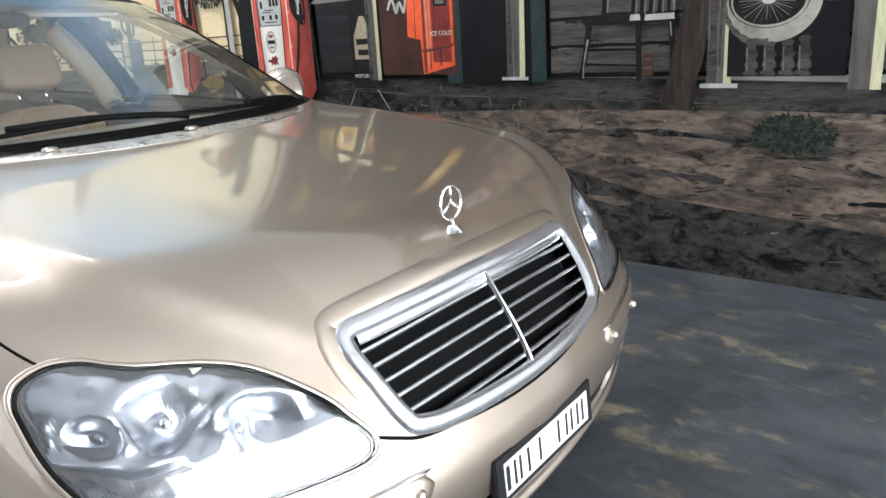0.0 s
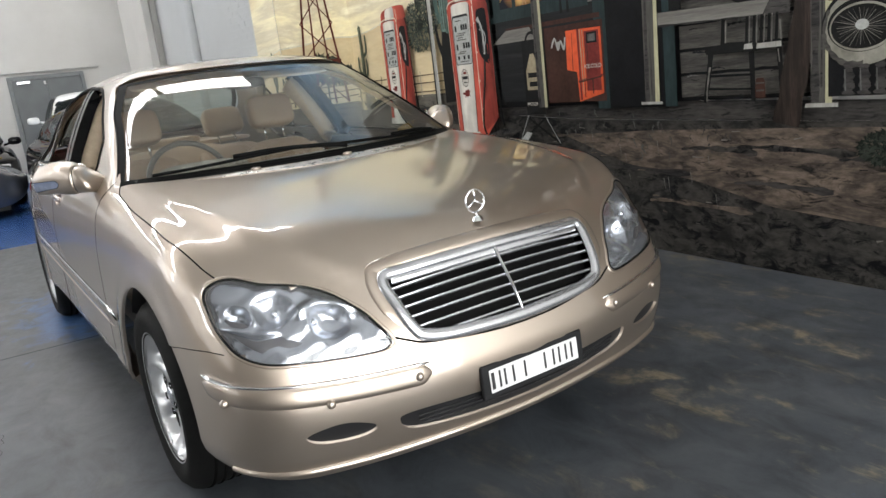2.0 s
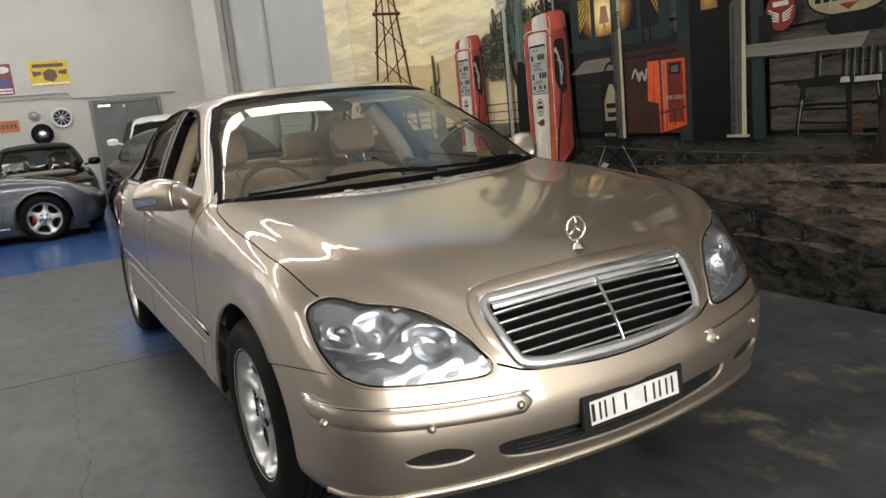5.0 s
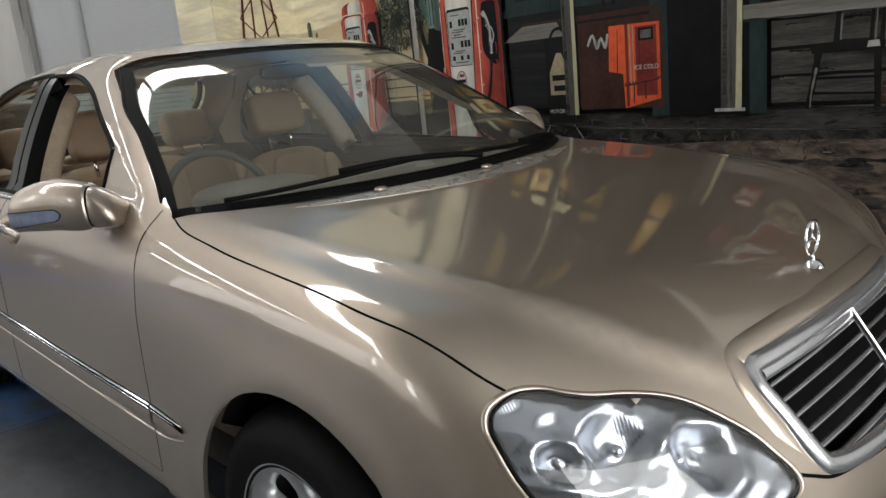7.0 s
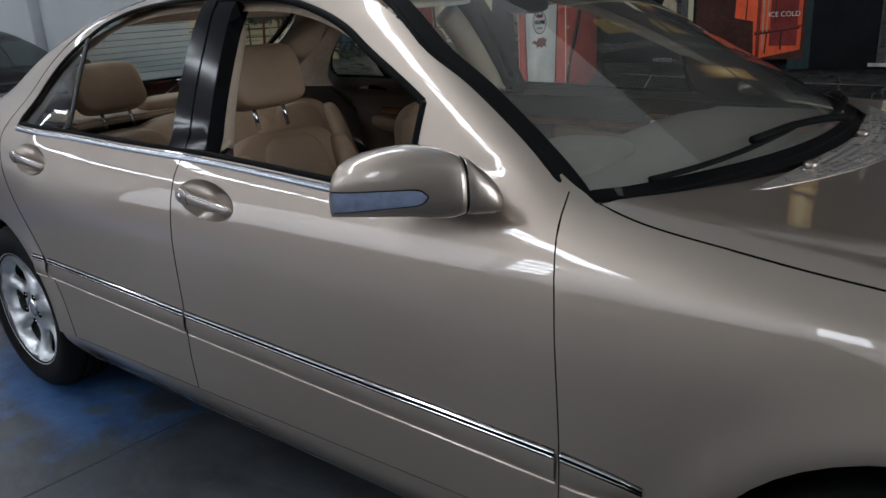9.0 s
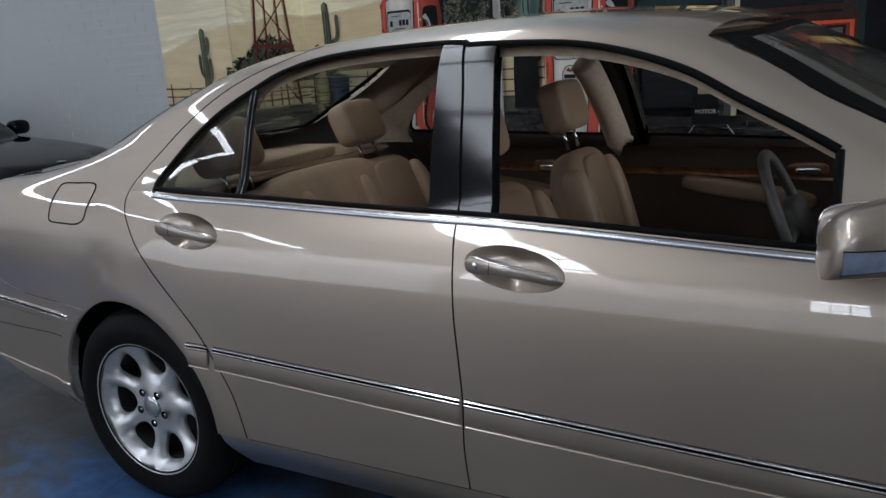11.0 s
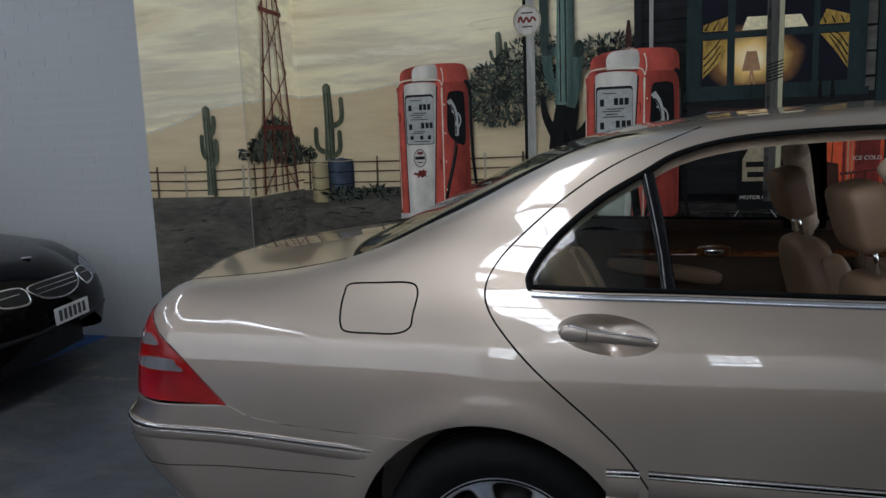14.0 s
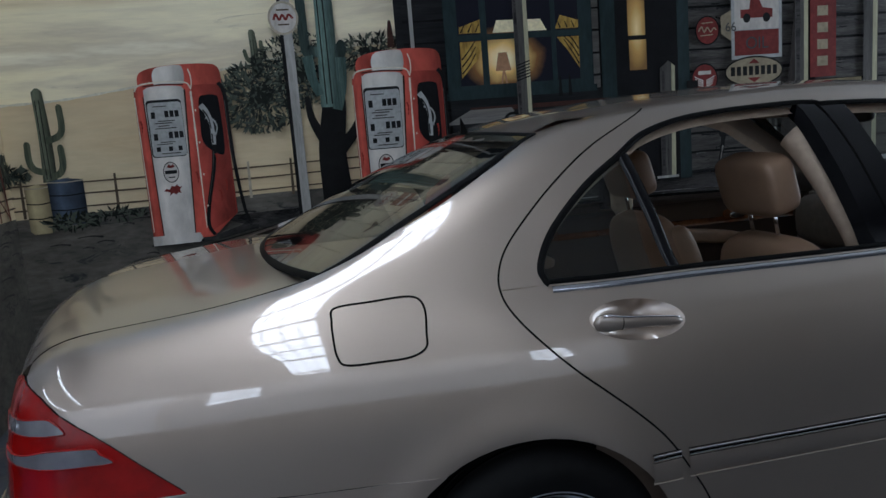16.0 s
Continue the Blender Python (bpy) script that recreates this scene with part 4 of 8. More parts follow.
    daubs("badge_field", [oval(x + .158 * k, z0 + .43 * k, .043 * k, .060 * k, 22)], P_WHITE, p)
    daubs("badge_band", [qr(.122, .194, .420, .442), qr(.140, .178, .395, .402)], SIDING_D, p)
    daubs("badge_wing", [q([(.135, .462), (.150, .482), (.160, .470), (.176, .480), (.184, .462), (.160, .455)])], SIGN_R, p)
    daubs("emblem", [q([(.10, .315), (.118, .330), (.135, .322), (.150, .345), (.168, .340), (.182, .352), (.196, .335), (.212, .338), (.196, .318), (.205, .292), (.188, .302), (.170, .288), (.155, .300), (.132, .284), (.138, .304)])], SIGN_R, p)
    daubs("nozzle_niche", [curve(q([(.375, .60), (.372, .75), (.38, .87), (.42, .89), (.48, .885), (.498, .84), (.500, .55), (.46, .52)]), 4).tolist()], DARK, p)
    daubs("nozzle", [stroke(q([(.385, .83), (.415, .785), (.435, .72), (.440, .65)]), .036, .022), stroke(q([(.405, .75), (.450, .735), (.468, .69), (.455, .64)]), .011, .009), stroke(q([(.440, .66), (.438, .58)]), .030, .024)], P_GREY, p)
    daubs("nozzle_shade", [stroke(q([(.395, .80), (.422, .75), (.432, .68)]), .010, .006), stroke(q([(.432, .65), (.432, .59)]), .008)], BLACK_P, p)
    daubs("hose", [stroke(q([(.505, .96), (.535, .90), (.540, .70), (.548, .45), (.575, .18), (.60, .08)]), .026, .020), stroke(q([(.438, .58), (.415, .42), (.365, .22), (.345, .08), (.375, .01)]), .026, .022)], BLACK_P, p)
    daubs("hose_light", [stroke(q([(.430, .54), (.406, .40), (.358, .21)]), .005, .003), stroke(q([(.532, .85), (.536, .6), (.545, .42)]), .005, .003)], SIDING, p)
    daubs("edge_shade", [stroke(q([(.300, .93), (.300, .88), (.278, .45), (.256, .02)]), .012, .007), stroke(q([(.054, .90), (.058, .5), (.064, .0)]), .007, .006), stroke(q([(.06, .962), (.18, .970), (.3, .962)]), .007)], BROWN_D, p)
    for j in range(5):
        a, b = rng.choice((.02, .31, .44, .48)), .1 + .75 * rng.random()
        daubs("worn_patch", [stroke(q([(a, b), (a + .006, b - .03), (a + .002, b - .07)]), .012, .004, .6)], P_RED_D, p)
    daubs("side_bolt", [oval(x + .352 * k, z0 + b * k, .005, .007, 8) for b in (.2, .4, .6, .8)], SNOW, p)
    daubs("ground_shadow", [q([(-.02, -.025), (.36, -.03), (.62, .02), (.75, .06), (.56, .06), (.36, .0), (.0, -.005)])], ROAD, p)
    daubs("pump_base", [q([(-.005, -.025), (.28, -.025), (.30, .0), (.285, .035), (-.002, .035)])], front, p)
    return p


fuel_pump(-5.735, .86, 1.0)

# the store: siding, window, door, posts and porch
SX = -4.06
daubs("store_wall", [rect(SX + .02, MURAL_END, .955, 3.7)], DARK)
boards = [(SX + .03, -3.74, SIDING_D), (-2.75, -2.66, SIDING_L), (-1.98, -1.08, SIDING), (-.95, MURAL_END - .01, SIDING)]
for x0, x1, mat in boards:
    z = .965
    while z < 3.2:
        hgt = .135 + .02 * rng.random()
        n = max(2, int((x1 - x0) / .10))
        xs = [x0 + (x1 - x0) * i / n for i in range(n + 1)]
        daubs("siding_board", [[(x, z + .010 + .005 * rng.random()) for x in xs] + [(x, z + hgt - .007 * rng.random()) for x in xs[::-1]]], mat)
        if mat is SIDING:
            for _ in range(int((x1 - x0) * 7)):
                x, l = x0 + (x1 - x0 - .2) * rng.random(), .04 + .14 * rng.random()
                zz = z + hgt * rng.choice((.08, .15, .5, .8, .93))
                daubs("board_crack", [stroke([(x, zz), (x + l / 2, zz + .006 * rng.gauss(0, 1)), (x + l, zz)], .004 + .012 * rng.random(), .003, .6)], (DARK, SIDING_D, DARK, GREY_D)[int(4 * rng.random())])
        z += hgt
daubs("siding_low", [rect(-3.75, -2.60, 1.0, 1.62)], SIDING_D)
daubs("corner_board", [stroke([(SX, 1.1), (SX, 3.2)], .05)], SIDING_D)
daubs("store_edge", [rect(-3.99, -3.965, 1.95, 3.2)], POST_W)
daubs("chimney_bottle", [stroke([(-4.12, 1.97), (-4.12, 2.08), (-4.12, 2.14)], .05, .015)], BROWN_D)
# lit window with curtains and lamp
win = daubs("painted_window", [rect(-3.76, -2.72, 1.62, 3.0)], TEAL)
daubs("window_glass", [rect(-3.67, -2.82, 1.69, 2.92)], halo("painted lamplit window", (-3.36, 0, 1.85), (.36, .26), [(0.22, (0.96, 0.86, 0.56)), (0.50, (0.80, 0.53, 0.18)), (0.74, (0.20, 0.10, 0.035)), (0.96, (0.008, 0.008, 0.014))]), win)
daubs("lamp_shade", [[(-3.425, 1.775), (-3.315, 1.775), (-3.34, 1.895), (-3.40, 1.895)]], SHADE, win)
daubs("lamp_foot", [stroke([(-3.385, 1.69), (-3.37, 1.775)], .012), stroke([(-3.35, 1.69), (-3.365, 1.775)], .012)], SHADE, win)
daubs("curtain", [[(-3.66, 1.975), (-3.50, 1.975), (-3.54, 1.86), (-3.66, 1.74)], [(-2.98, 1.975), (-2.82, 1.975), (-2.82, 1.76), (-2.90, 1.88)], [(-3.66, 2.03), (-3.48, 2.03), (-3.5, 2.12), (-3.66, 2.07)], [(-2.99, 2.03), (-2.82, 2.03), (-2.82, 2.08), (-2.95, 2.12)],
                  [(-3.66, 2.4), (-3.45, 2.75), (-3.40, 2.92), (-3.66, 2.92)], [(-2.82, 2.4), (-3.0, 2.75), (-3.05, 2.92), (-2.82, 2.92)]], CURTAIN, win)
daubs("upper_glow", [[(-3.43, 2.025), (-3.05, 2.025), (-3.09, 2.10), (-3.40, 2.105)]], LAMP_W, win)
daubs("curtain_fold", [stroke([(-3.655, 1.77 + .045 * k), (-3.60, 1.83 + .045 * k), (-3.555, 1.90 + .04 * k)], .010, .006) for k in range(3)] + [stroke([(-2.825, 1.79 + .05 * k), (-2.87, 1.87 + .045 * k), (-2.93, 1.96 + .02 * k)], .010, .006) for k in range(3)] + [stroke([(-3.65 + .05 * k, 2.035), (-3.62 + .05 * k, 2.09)], .010, .005) for k in range(3)] + [stroke([(-2.85 - .05 * k, 2.035), (-2.87 - .05 * k, 2.08)], .010, .005) for k in range(3)], BLACK_P, win)
daubs("window_bar", [rect(-3.68, -2.81, 1.98, 2.02), rect(-3.515, -3.47, 1.69, 2.92), rect(-3.02, -2.985, 1.69, 2.92), rect(-3.68, -2.81, 2.5, 2.54)], TEAL, win)
daubs("window_sill", [rect(-3.80, -2.70, 1.60, 1.645)], TEAL, win)
daubs("bottle", [stroke([(x, 1.58), (x, 1.66), (x, 1.72)], .03, .008) for x in (-2.97, -2.90)], BLACK_P)
# shop door with two lit panes
daubs("door_frame", [rect(-2.66, -2.55, .93, 3.0), rect(-2.08, -1.99, .93, 3.0)], TEAL)
dr = daubs("painted_door", [rect(-2.55, -2.08, .93, 3.0)], DARK)
daubs("lit_pane", [rect(-2.455, -2.325, 1.955, 2.30), rect(-2.45, -2.32, 1.72, 1.925)], halo("painted lit door pane", (-2.39, 0, 2.0), (.10, .34), [(0.1, (0.90, 0.72, 0.36)), (0.6, (0.55, 0.33, 0.10)), (1.0, (0.22, 0.12, 0.04))]), dr)
# drinks cooler, red shelf and bench
daubs("shelf", [rect(-3.62, -2.60, 1.515, 1.545)], BROWN_D)
daubs("cooler_back", [rect(-3.17, -2.58, .98, 1.50)], BROWN_D)
daubs("cooler_script", [stroke([(-3.10, 1.36), (-3.06, 1.42), (-3.03, 1.34), (-3.0, 1.40), (-2.97, 1.34), (-2.95, 1.42)], .016)], P_GREY)
cool = daubs("painted_cooler", [[(-2.95, 1.20), (-2.94, 1.46), (-2.82, 1.46), (-2.60, 1.455), (-2.60, 1.03), (-2.84, .98), (-2.85, 1.18)]], ORANGE)
daubs("cooler_face", [rect(-2.76, -2.62, 1.05, 1.44)], SIGN_R, cool)
daubs("cooler_plate", [rect(-2.74, -2.64, 1.36, 1.43)], BLACK_P, cool)
daubs("cooler_edge", [stroke([(-2.82, 1.46), (-2.82, .99)], .02), stroke([(-2.84, 1.12), (-2.60, 1.15)], .012)], SIGN_R, cool)
daubs("cooler_rib", [stroke([(-2.80, 1.455), (-2.795, 1.03)], .010, .007), stroke([(-2.775, 1.45), (-2.775, 1.04)], .006, .004)], SIGN_C, cool)
daubs("cooler_grid", [stroke([(-2.84, 1.11), (-2.61, 1.14)], .010), stroke([(-2.70, 1.125), (-2.70, 1.03)], .010), stroke([(-2.775, 1.12), (-2.78, 1.01)], .008), stroke([(-2.735, 1.35), (-2.735, 1.17)], .006, .004), stroke([(-2.89, 1.19), (-2.88, 1.44)], .008, .004)], BROWN_D, cool)
daubs("cooler_shine", [rect(-2.725, -2.655, 1.372, 1.418)], GREY_D, cool)
tx = bpy.data.curves.new("lettering", "FONT")
tx.body, tx.size, tx.align_x, tx.extrude = "ICE COLD", .036, "CENTER", .0003
tx.materials.append(P_WHITE)
to = new("lettering", tx)
to.parent, to.location, to.rotation_euler = mural, (-2.69, -.0035 - LAYER[0] * .00009, 1.20), (radians(90), 0, 0)
daubs("table_top", [[(-3.80, 1.44), (-3.62, 1.53), (-3.33, 1.53), (-3.28, 1.44)]], SIDING_L)
# folding sign on the forecourt
aboard = daubs("painted_sign_board", [rect(-3.44, -3.22, .90, 1.44)], BLACK_P)
daubs("sign_hoop", [stroke([(-3.41, 1.40), (-3.36, 1.48), (-3.29, 1.48), (-3.24, 1.40)], .02)], BLACK_P, aboard)
daubs("sign_bottle", [[(-3.41, 1.08), (-3.25, 1.08), (-3.25, 1.22), (-3.29, 1.30), (-3.31, 1.34), (-3.35, 1.34), (-3.37, 1.30), (-3.41, 1.22)]], SIGN_C, aboard)
daubs("sign_bar", [rect(-3.39, -3.27, 1.17, 1.205), rect(-3.38, -3.28, 1.105, 1.14)], BLACK_P, aboard)
tx2 = bpy.data.curves.new("lettering", "FONT")
tx2.body, tx2.size, tx2.align_x, tx2.extrude = "MOTOR OIL", .034, "CENTER", .0003
tx2.materials.append(P_WHITE)
to = new("lettering", tx2)
to.parent, to.location, to.rotation_euler = mural, (-3.33, -.0035 - LAYER[0] * .00009, .965), (radians(90), 0, 0)
daubs("sign_leg", [stroke([(-3.42, .90), (-3.56, .68)], .02), stroke([(-3.24, .90), (-3.07, .68)], .02), stroke([(-3.40, .86), (-3.10, .70)], .016), stroke([(-3.25, .86), (-3.52, .70)], .016), stroke([(-3.56, .68), (-3.07, .68)], .012)], BLACK_P, aboard)
daubs("leg_light", [stroke([(-3.425, .895), (-3.555, .69)], .006), stroke([(-3.235, .895), (-3.08, .69)], .006)], P_GREY, aboard)
daubs("sign_foot", [[(-3.60, .665), (-3.50, .665), (-3.40, .76), (-3.46, .77)]], P_GREY, aboard)
# wall signs
sg = daubs("painted_sign", [oval(-1.845, 1.96, .095, .10)], SIGN_R)
daubs("sign_script", [stroke([(-1.915, 1.955), (-1.89, 1.985), (-1.87, 1.95), (-1.845, 1.98), (-1.82, 1.95), (-1.795, 1.975), (-1.775, 1.96)], .011, .008), stroke([(-1.90, 1.925), (-1.80, 1.930)], .007), stroke([(-1.89, 2.01), (-1.80, 2.015)], .007)], SIGN_C, sg)
daubs("sign_rim", [[(-1.845 + r2 * math.cos(a), 1.96 + r2 * 1.05 * math.sin(a)) for r2, rg2 in ((.097, 1), (.088, -1)) for a in np.linspace(0, 2 * math.pi * rg2, 29)]], BLACK_P, sg)
daubs("painted_shield", [[(-1.74, 2.05), (-1.66, 2.09), (-1.58, 2.05), (-1.585, 1.93), (-1.66, 1.88), (-1.735, 1.93)]], SIGN_C)
tx3 = bpy.data.curves.new("lettering", "FONT")
tx3.body, tx3.size, tx3.align_x, tx3.extrude = "66", .09, "CENTER", .0003
tx3.materials.append(INK)
to = new("lettering", tx3)
to.parent, to.location, to.rotation_euler = mural, (-1.66, -.0035 - LAYER[0] * .00009, 1.945), (radians(90), 0, 0)
oil = daubs("painted_oil_sign", [rect(-1.655, -1.245, 1.745, 2.32)], P_GREY)
daubs("sign_field", [rect(-1.63, -1.27, 1.95, 2.30)], P_WHITE, oil)
daubs("sign_field", [rect(-1.63, -1.27, 1.77, 1.945)], SIGN_R, oil)
daubs("painted_truck", [[(-1.58, 2.03), (-1.32, 2.03), (-1.32, 2.09), (-1.40, 2.10), (-1.43, 2.16), (-1.50, 2.16), (-1.51, 2.09), (-1.58, 2.09)]], SIGN_R, oil)
daubs("truck_wheel", [oval(-1.53, 2.03, .03, .033, 14), oval(-1.37, 2.03, .03, .033, 14)], BLACK_P, oil)
tx4 = bpy.data.curves.new("lettering", "FONT")
tx4.body, tx4.size, tx4.align_x, tx4.extrude = "OIL", .12, "CENTER", .0003
tx4.materials.append(INK)
to = new("lettering", tx4)
to.parent, to.location, to.rotation_euler = mural, (-1.45, -.0035 - LAYER[0] * .00009, 1.815), (radians(90), 0, 0)
ov = daubs("painted_oval_sign", [oval(-1.475, 1.655, .24, .108, 32)], BLACK_P)
daubs("sign_field", [oval(-1.475, 1.655, .228, .097, 32)], SIGN_C, ov)
daubs("sign_bar", [rect(-1.665 + .049 * k, -1.665 + .049 * k + .034, 1.628, 1.692) for k in range(8)], BLACK_P, ov)
daubs("sign_arrow", [[(-1.52, 1.71), (-1.43, 1.71), (-1.475, 1.745)], [(-1.53, 1.61), (-1.42, 1.61), (-1.475, 1.575)]], SIGN_R, ov)
rd = daubs("painted_round_sign", [oval(-1.875, 1.625, .105, .11, 28)], BLACK_P)
daubs("sign_field", [oval(-1.875, 1.625, .096, .10, 28)], SIGN_R, rd)
daubs("sign_bar", [rect(-1.925, -1.825, 1.655, 1.680)], P_WHITE, rd)
for sd in (-1, 1):
    for j in range(4):
        daubs("wing_feather", [stroke([(-1.875 + sd * .012, 1.575 + .012 * j), (-1.875 + sd * (.040 + .004 * j), 1.580 + .016 * j), (-1.875 + sd * (.062 + .006 * j), 1.590 + .018 * j)], .010, .006)], P_WHITE, rd)
rb = daubs("painted_banner", [rect(-1.01, -.79, 1.58, 2.6)], SIGN_R)
daubs("banner_bar", [rect(-.95, -.86, 1.66 + .12 * k, 1.66 + .12 * k + .07) for k in range(6)], SIGN_C, rb)
# posts, hitching rail, bench, leaning trunk
for x, w in ((-3.235, .10),):
    ps = daubs("painted_post", [rect(x - w / 2, x + w / 2, .95, 3.2)], POST_G)
    daubs("post_edge", [stroke([(x + w * .34, .95), (x + w * .35, 1.6), (x + w * .33, 3.2)], w * .30, w * .26, .1)], POST_Y, ps)
    daubs("post_shade", [stroke([(x - w * .36, .95), (x - w * .34, 1.5), (x - w * .36, 3.2)], w * .26, w * .18, .3)], PORCH, ps)
    daubs("post_band", [stroke([(x - w / 2, 1.70 + .02 * k), (x + w / 2, 1.73 + .02 * k)], .008) for k in range(6)], BLACK_P, ps)
hp = daubs("painted_post", [[(-2.235, .955), (-2.12, .955), (-2.11, 1.73), (-2.16, 1.77), (-2.225, 1.72)]], POST_G)
daubs("post_edge", [[(-2.155, .955), (-2.12, .955), (-2.11, 1.73), (-2.135, 1.75)]], POST_Y, hp)
daubs("post_shade", [stroke([(-2.215, .96), (-2.210, 1.3), (-2.200, 1.70)], .032, .016, .3), stroke([(-2.18, 1.0), (-2.175, 1.25)], .010, .004, .3)], PORCH, hp)
daubs("post_foot", [rect(-2.27, -2.10, .945, .962)], POST_W, hp)
daubs("hitching_rail", [[(-2.11, 1.475), (-1.25, 1.455), (-1.25, 1.375), (-2.11, 1.395)]], SIDING_L)
daubs("rail_shade", [[(-1.36, 1.46), (-1.25, 1.456), (-1.25, 1.374), (-1.41, 1.378)], stroke([(-2.11, 1.400), (-1.7, 1.388), (-1.3, 1.379)], .012, .008, .4)], PORCH)
daubs("dark_barrel", [rect(-2.02, -1.93, 1.475, 1.62)], BLACK_P)
daubs("car_back", [rounded(-1.60, -1.28, 1.46, 1.565, .05)], BLACK_P)
ch = daubs("painted_chair", [[(-1.775, 1.235), (-1.62, 1.262), (-1.30, 1.250), (-1.285, 1.222), (-1.44, 1.205), (-1.765, 1.205)], stroke([(-1.735, 1.21), (-1.755, 1.08), (-1.785, .945)], .036, .026, .1), stroke([(-1.475, 1.21), (-1.468, .945)], .034, .026, .1), stroke([(-1.315, 1.23), (-1.305, 1.09), (-1.30, .96)], .030, .024, .1), stroke([(-1.655, 1.24), (-1.645, 1.39)], .030, .024)], BLACK_P)
daubs("chair_rung", [stroke([(-1.755, 1.09), (-1.47, 1.085)], .014, .010, .3), stroke([(-1.765, 1.02), (-1.47, 1.01)], .012, .008, .3)], DARK, ch)
daubs("chair_spindle", [stroke([(-1.505 + .044 * k, 1.235), (-1.497 + .044 * k, 1.385)], .020, .015) for k in range(5)], BLACK_P, ch)
daubs("spindle_light", [stroke([(-1.487 + .044 * k, 1.245), (-1.480 + .044 * k, 1.385)], .006, .004, .2) for k in range(4)] + [stroke([(-1.630, 1.375), (-1.636, 1.262)], .010, .006, .2)], SIDING_L, ch)
daubs("seat_light", [[(-1.52, 1.218), (-1.515, 1.245), (-1.47, 1.247), (-1.465, 1.218)], [(-1.445, 1.215), (-1.44, 1.242), (-1.30, 1.243), (-1.298, 1.216)]], POST_W, ch)
daubs("leg_light", [stroke([(-1.742, 1.14), (-1.765, 1.02), (-1.770, .95)], .012, .006, .3), stroke([(-1.306, 1.35), (-1.300, 1.25)], .012, .008, .2), stroke([(-1.318, 1.205), (-1.31, 1.14)], .008, .005, .2)], SIDING_L, ch)
can = daubs("oil_can", [curve([(-1.455, .965), (-1.455, .965), (-1.45, 1.055), (-1.425, 1.064), (-1.40, 1.055), (-1.395, .965), (-1.395, .965), (-1.425, .957)], 4).tolist()], BROWN_D)
daubs("can_band", [rect(-1.449, -1.401, .995, 1.005), rect(-1.449, -1.401, 1.035, 1.042)], SIDING, can)
daubs("painted_trunk", [stroke([(-1.28, .82), (-1.20, 1.2), (-1.15, 1.5), (-1.11, 1.9), (-1.08, 2.6)], .15, .09, .1), stroke([(-1.22, .95), (-1.33, .84)], .10, .04)], TRUNK_P)
p2 = daubs("painted_post", [rect(-1.14, -1.03, .92, 3.2)], POST_G)
daubs("post_edge", [rect(-1.065, -1.03, .92, 3.2)], POST_Y, p2)
daubs("post_shade", [stroke([(-1.118, .93), (-1.115, 1.7), (-1.118, 3.2)], .040, .030, .3), stroke([(-1.085, 1.0), (-1.08, 1.5)], .012, .005, .4)], PORCH, p2)
daubs("post_foot", [rect(-1.17, -1.0, .905, .925)], POST_W, p2)
# spare wheel with a pale sidewall
daubs("tan_board", [rect(-1.05, -.57, 1.40, 1.56)], BARREL_Y)
daubs("dark_recess", [rect(-1.05, -.57, .955, 1.25)], DARK)
ty = daubs("painted_tyre", [oval(-.872, 1.275, .212, .185, 40)], BLACK_P)
daubs("pale_sidewall", [oval(-.875, 1.267, .198, .172, 40)], TYRE_W, ty)
daubs("wheel_ring", [oval(-.889, 1.277, .166, .122, 36)], BLACK_P, ty)
daubs("pale_rim", [oval(-.887, 1.268, .158, .110, 36)], TYRE_W, ty)
daubs("wheel_face", [oval(-.889, 1.268, .148, .099, 36)], BLACK_P, ty)
for k in range(34):
    a, f = 2 * math.pi * k / 34 + .1 * rng.random(), .75 + .22 * rng.random()
    daubs("wheel_spoke", [stroke([(-.889, 1.27), (-.889 + .146 * f * math.cos(a), 1.27 + .097 * f * math.sin(a))], .003, .002)], SIDING_L if k % 2 else SIDING, ty)
daubs("wheel_hub", [oval(-.886, 1.277, .032, .024, 16)], P_GREY, ty)
daubs("tyre_shade", [stroke([(-1.045, 1.36), (-1.07, 1.26), (-1.04, 1.17), (-.97, 1.11), (-.88, 1.098)], .014, .030, .3)], SIDING, ty)
daubs("tyre_stand", [stroke([(x, .96), (x + .006, 1.03), (x, h)], .055, .038, .35) for x, h in ((-.95, 1.115), (-.875, 1.10), (-.80, 1.105), (-.735, 1.12))], PORCH, ty)
daubs("stand_light", [stroke([(x, .98), (x - .004, 1.08)], .008, .004, .5) for x in (-.962, -.888, -.812, -.748)], GREY_D, ty)
p3 = daubs("painted_post", [rect(-.56, -.44, .90, 3.2)], POST_G)
daubs("post_edge", [rect(-.48, -.44, .90, 3.2)], POST_Y, p3)
fuel_pump(-4.40, .73, 1.13)

# ---- car bodies: a smooth solid given by top, side and plan lines ----
def lerp(x, pts):
    """Smooth curve through (x, value) knots."""
    xs, ys = [np.array(v, float) for v in zip(*pts)]
    d = np.diff(ys) / np.diff(xs)
    m = np.concatenate([[d[0]], np.where(d[1:] * d[:-1] > 0, 2 * d[1:] * d[:-1] / (d[1:] + d[:-1] + 1e-12), 0), [d[-1]]])
    x = np.asarray(x, float)
    i = np.clip(np.searchsorted(xs, x) - 1, 0, len(xs) - 2)
    h = xs[i + 1] - xs[i]
    s = (x - xs[i]) / h
    out = (1 + 2 * s) * (1 - s) ** 2 * ys[i] + s * (1 - s) ** 2 * h * m[i] + s * s * (3 - 2 * s) * ys[i + 1] + s * s * (s - 1) * h * m[i + 1]
    out = np.where(s < 0, ys[0] + (x - xs[0]) * m[0], out)
    return np.where(s > 1, ys[-1] + (x - xs[-1]) * m[-1], out)


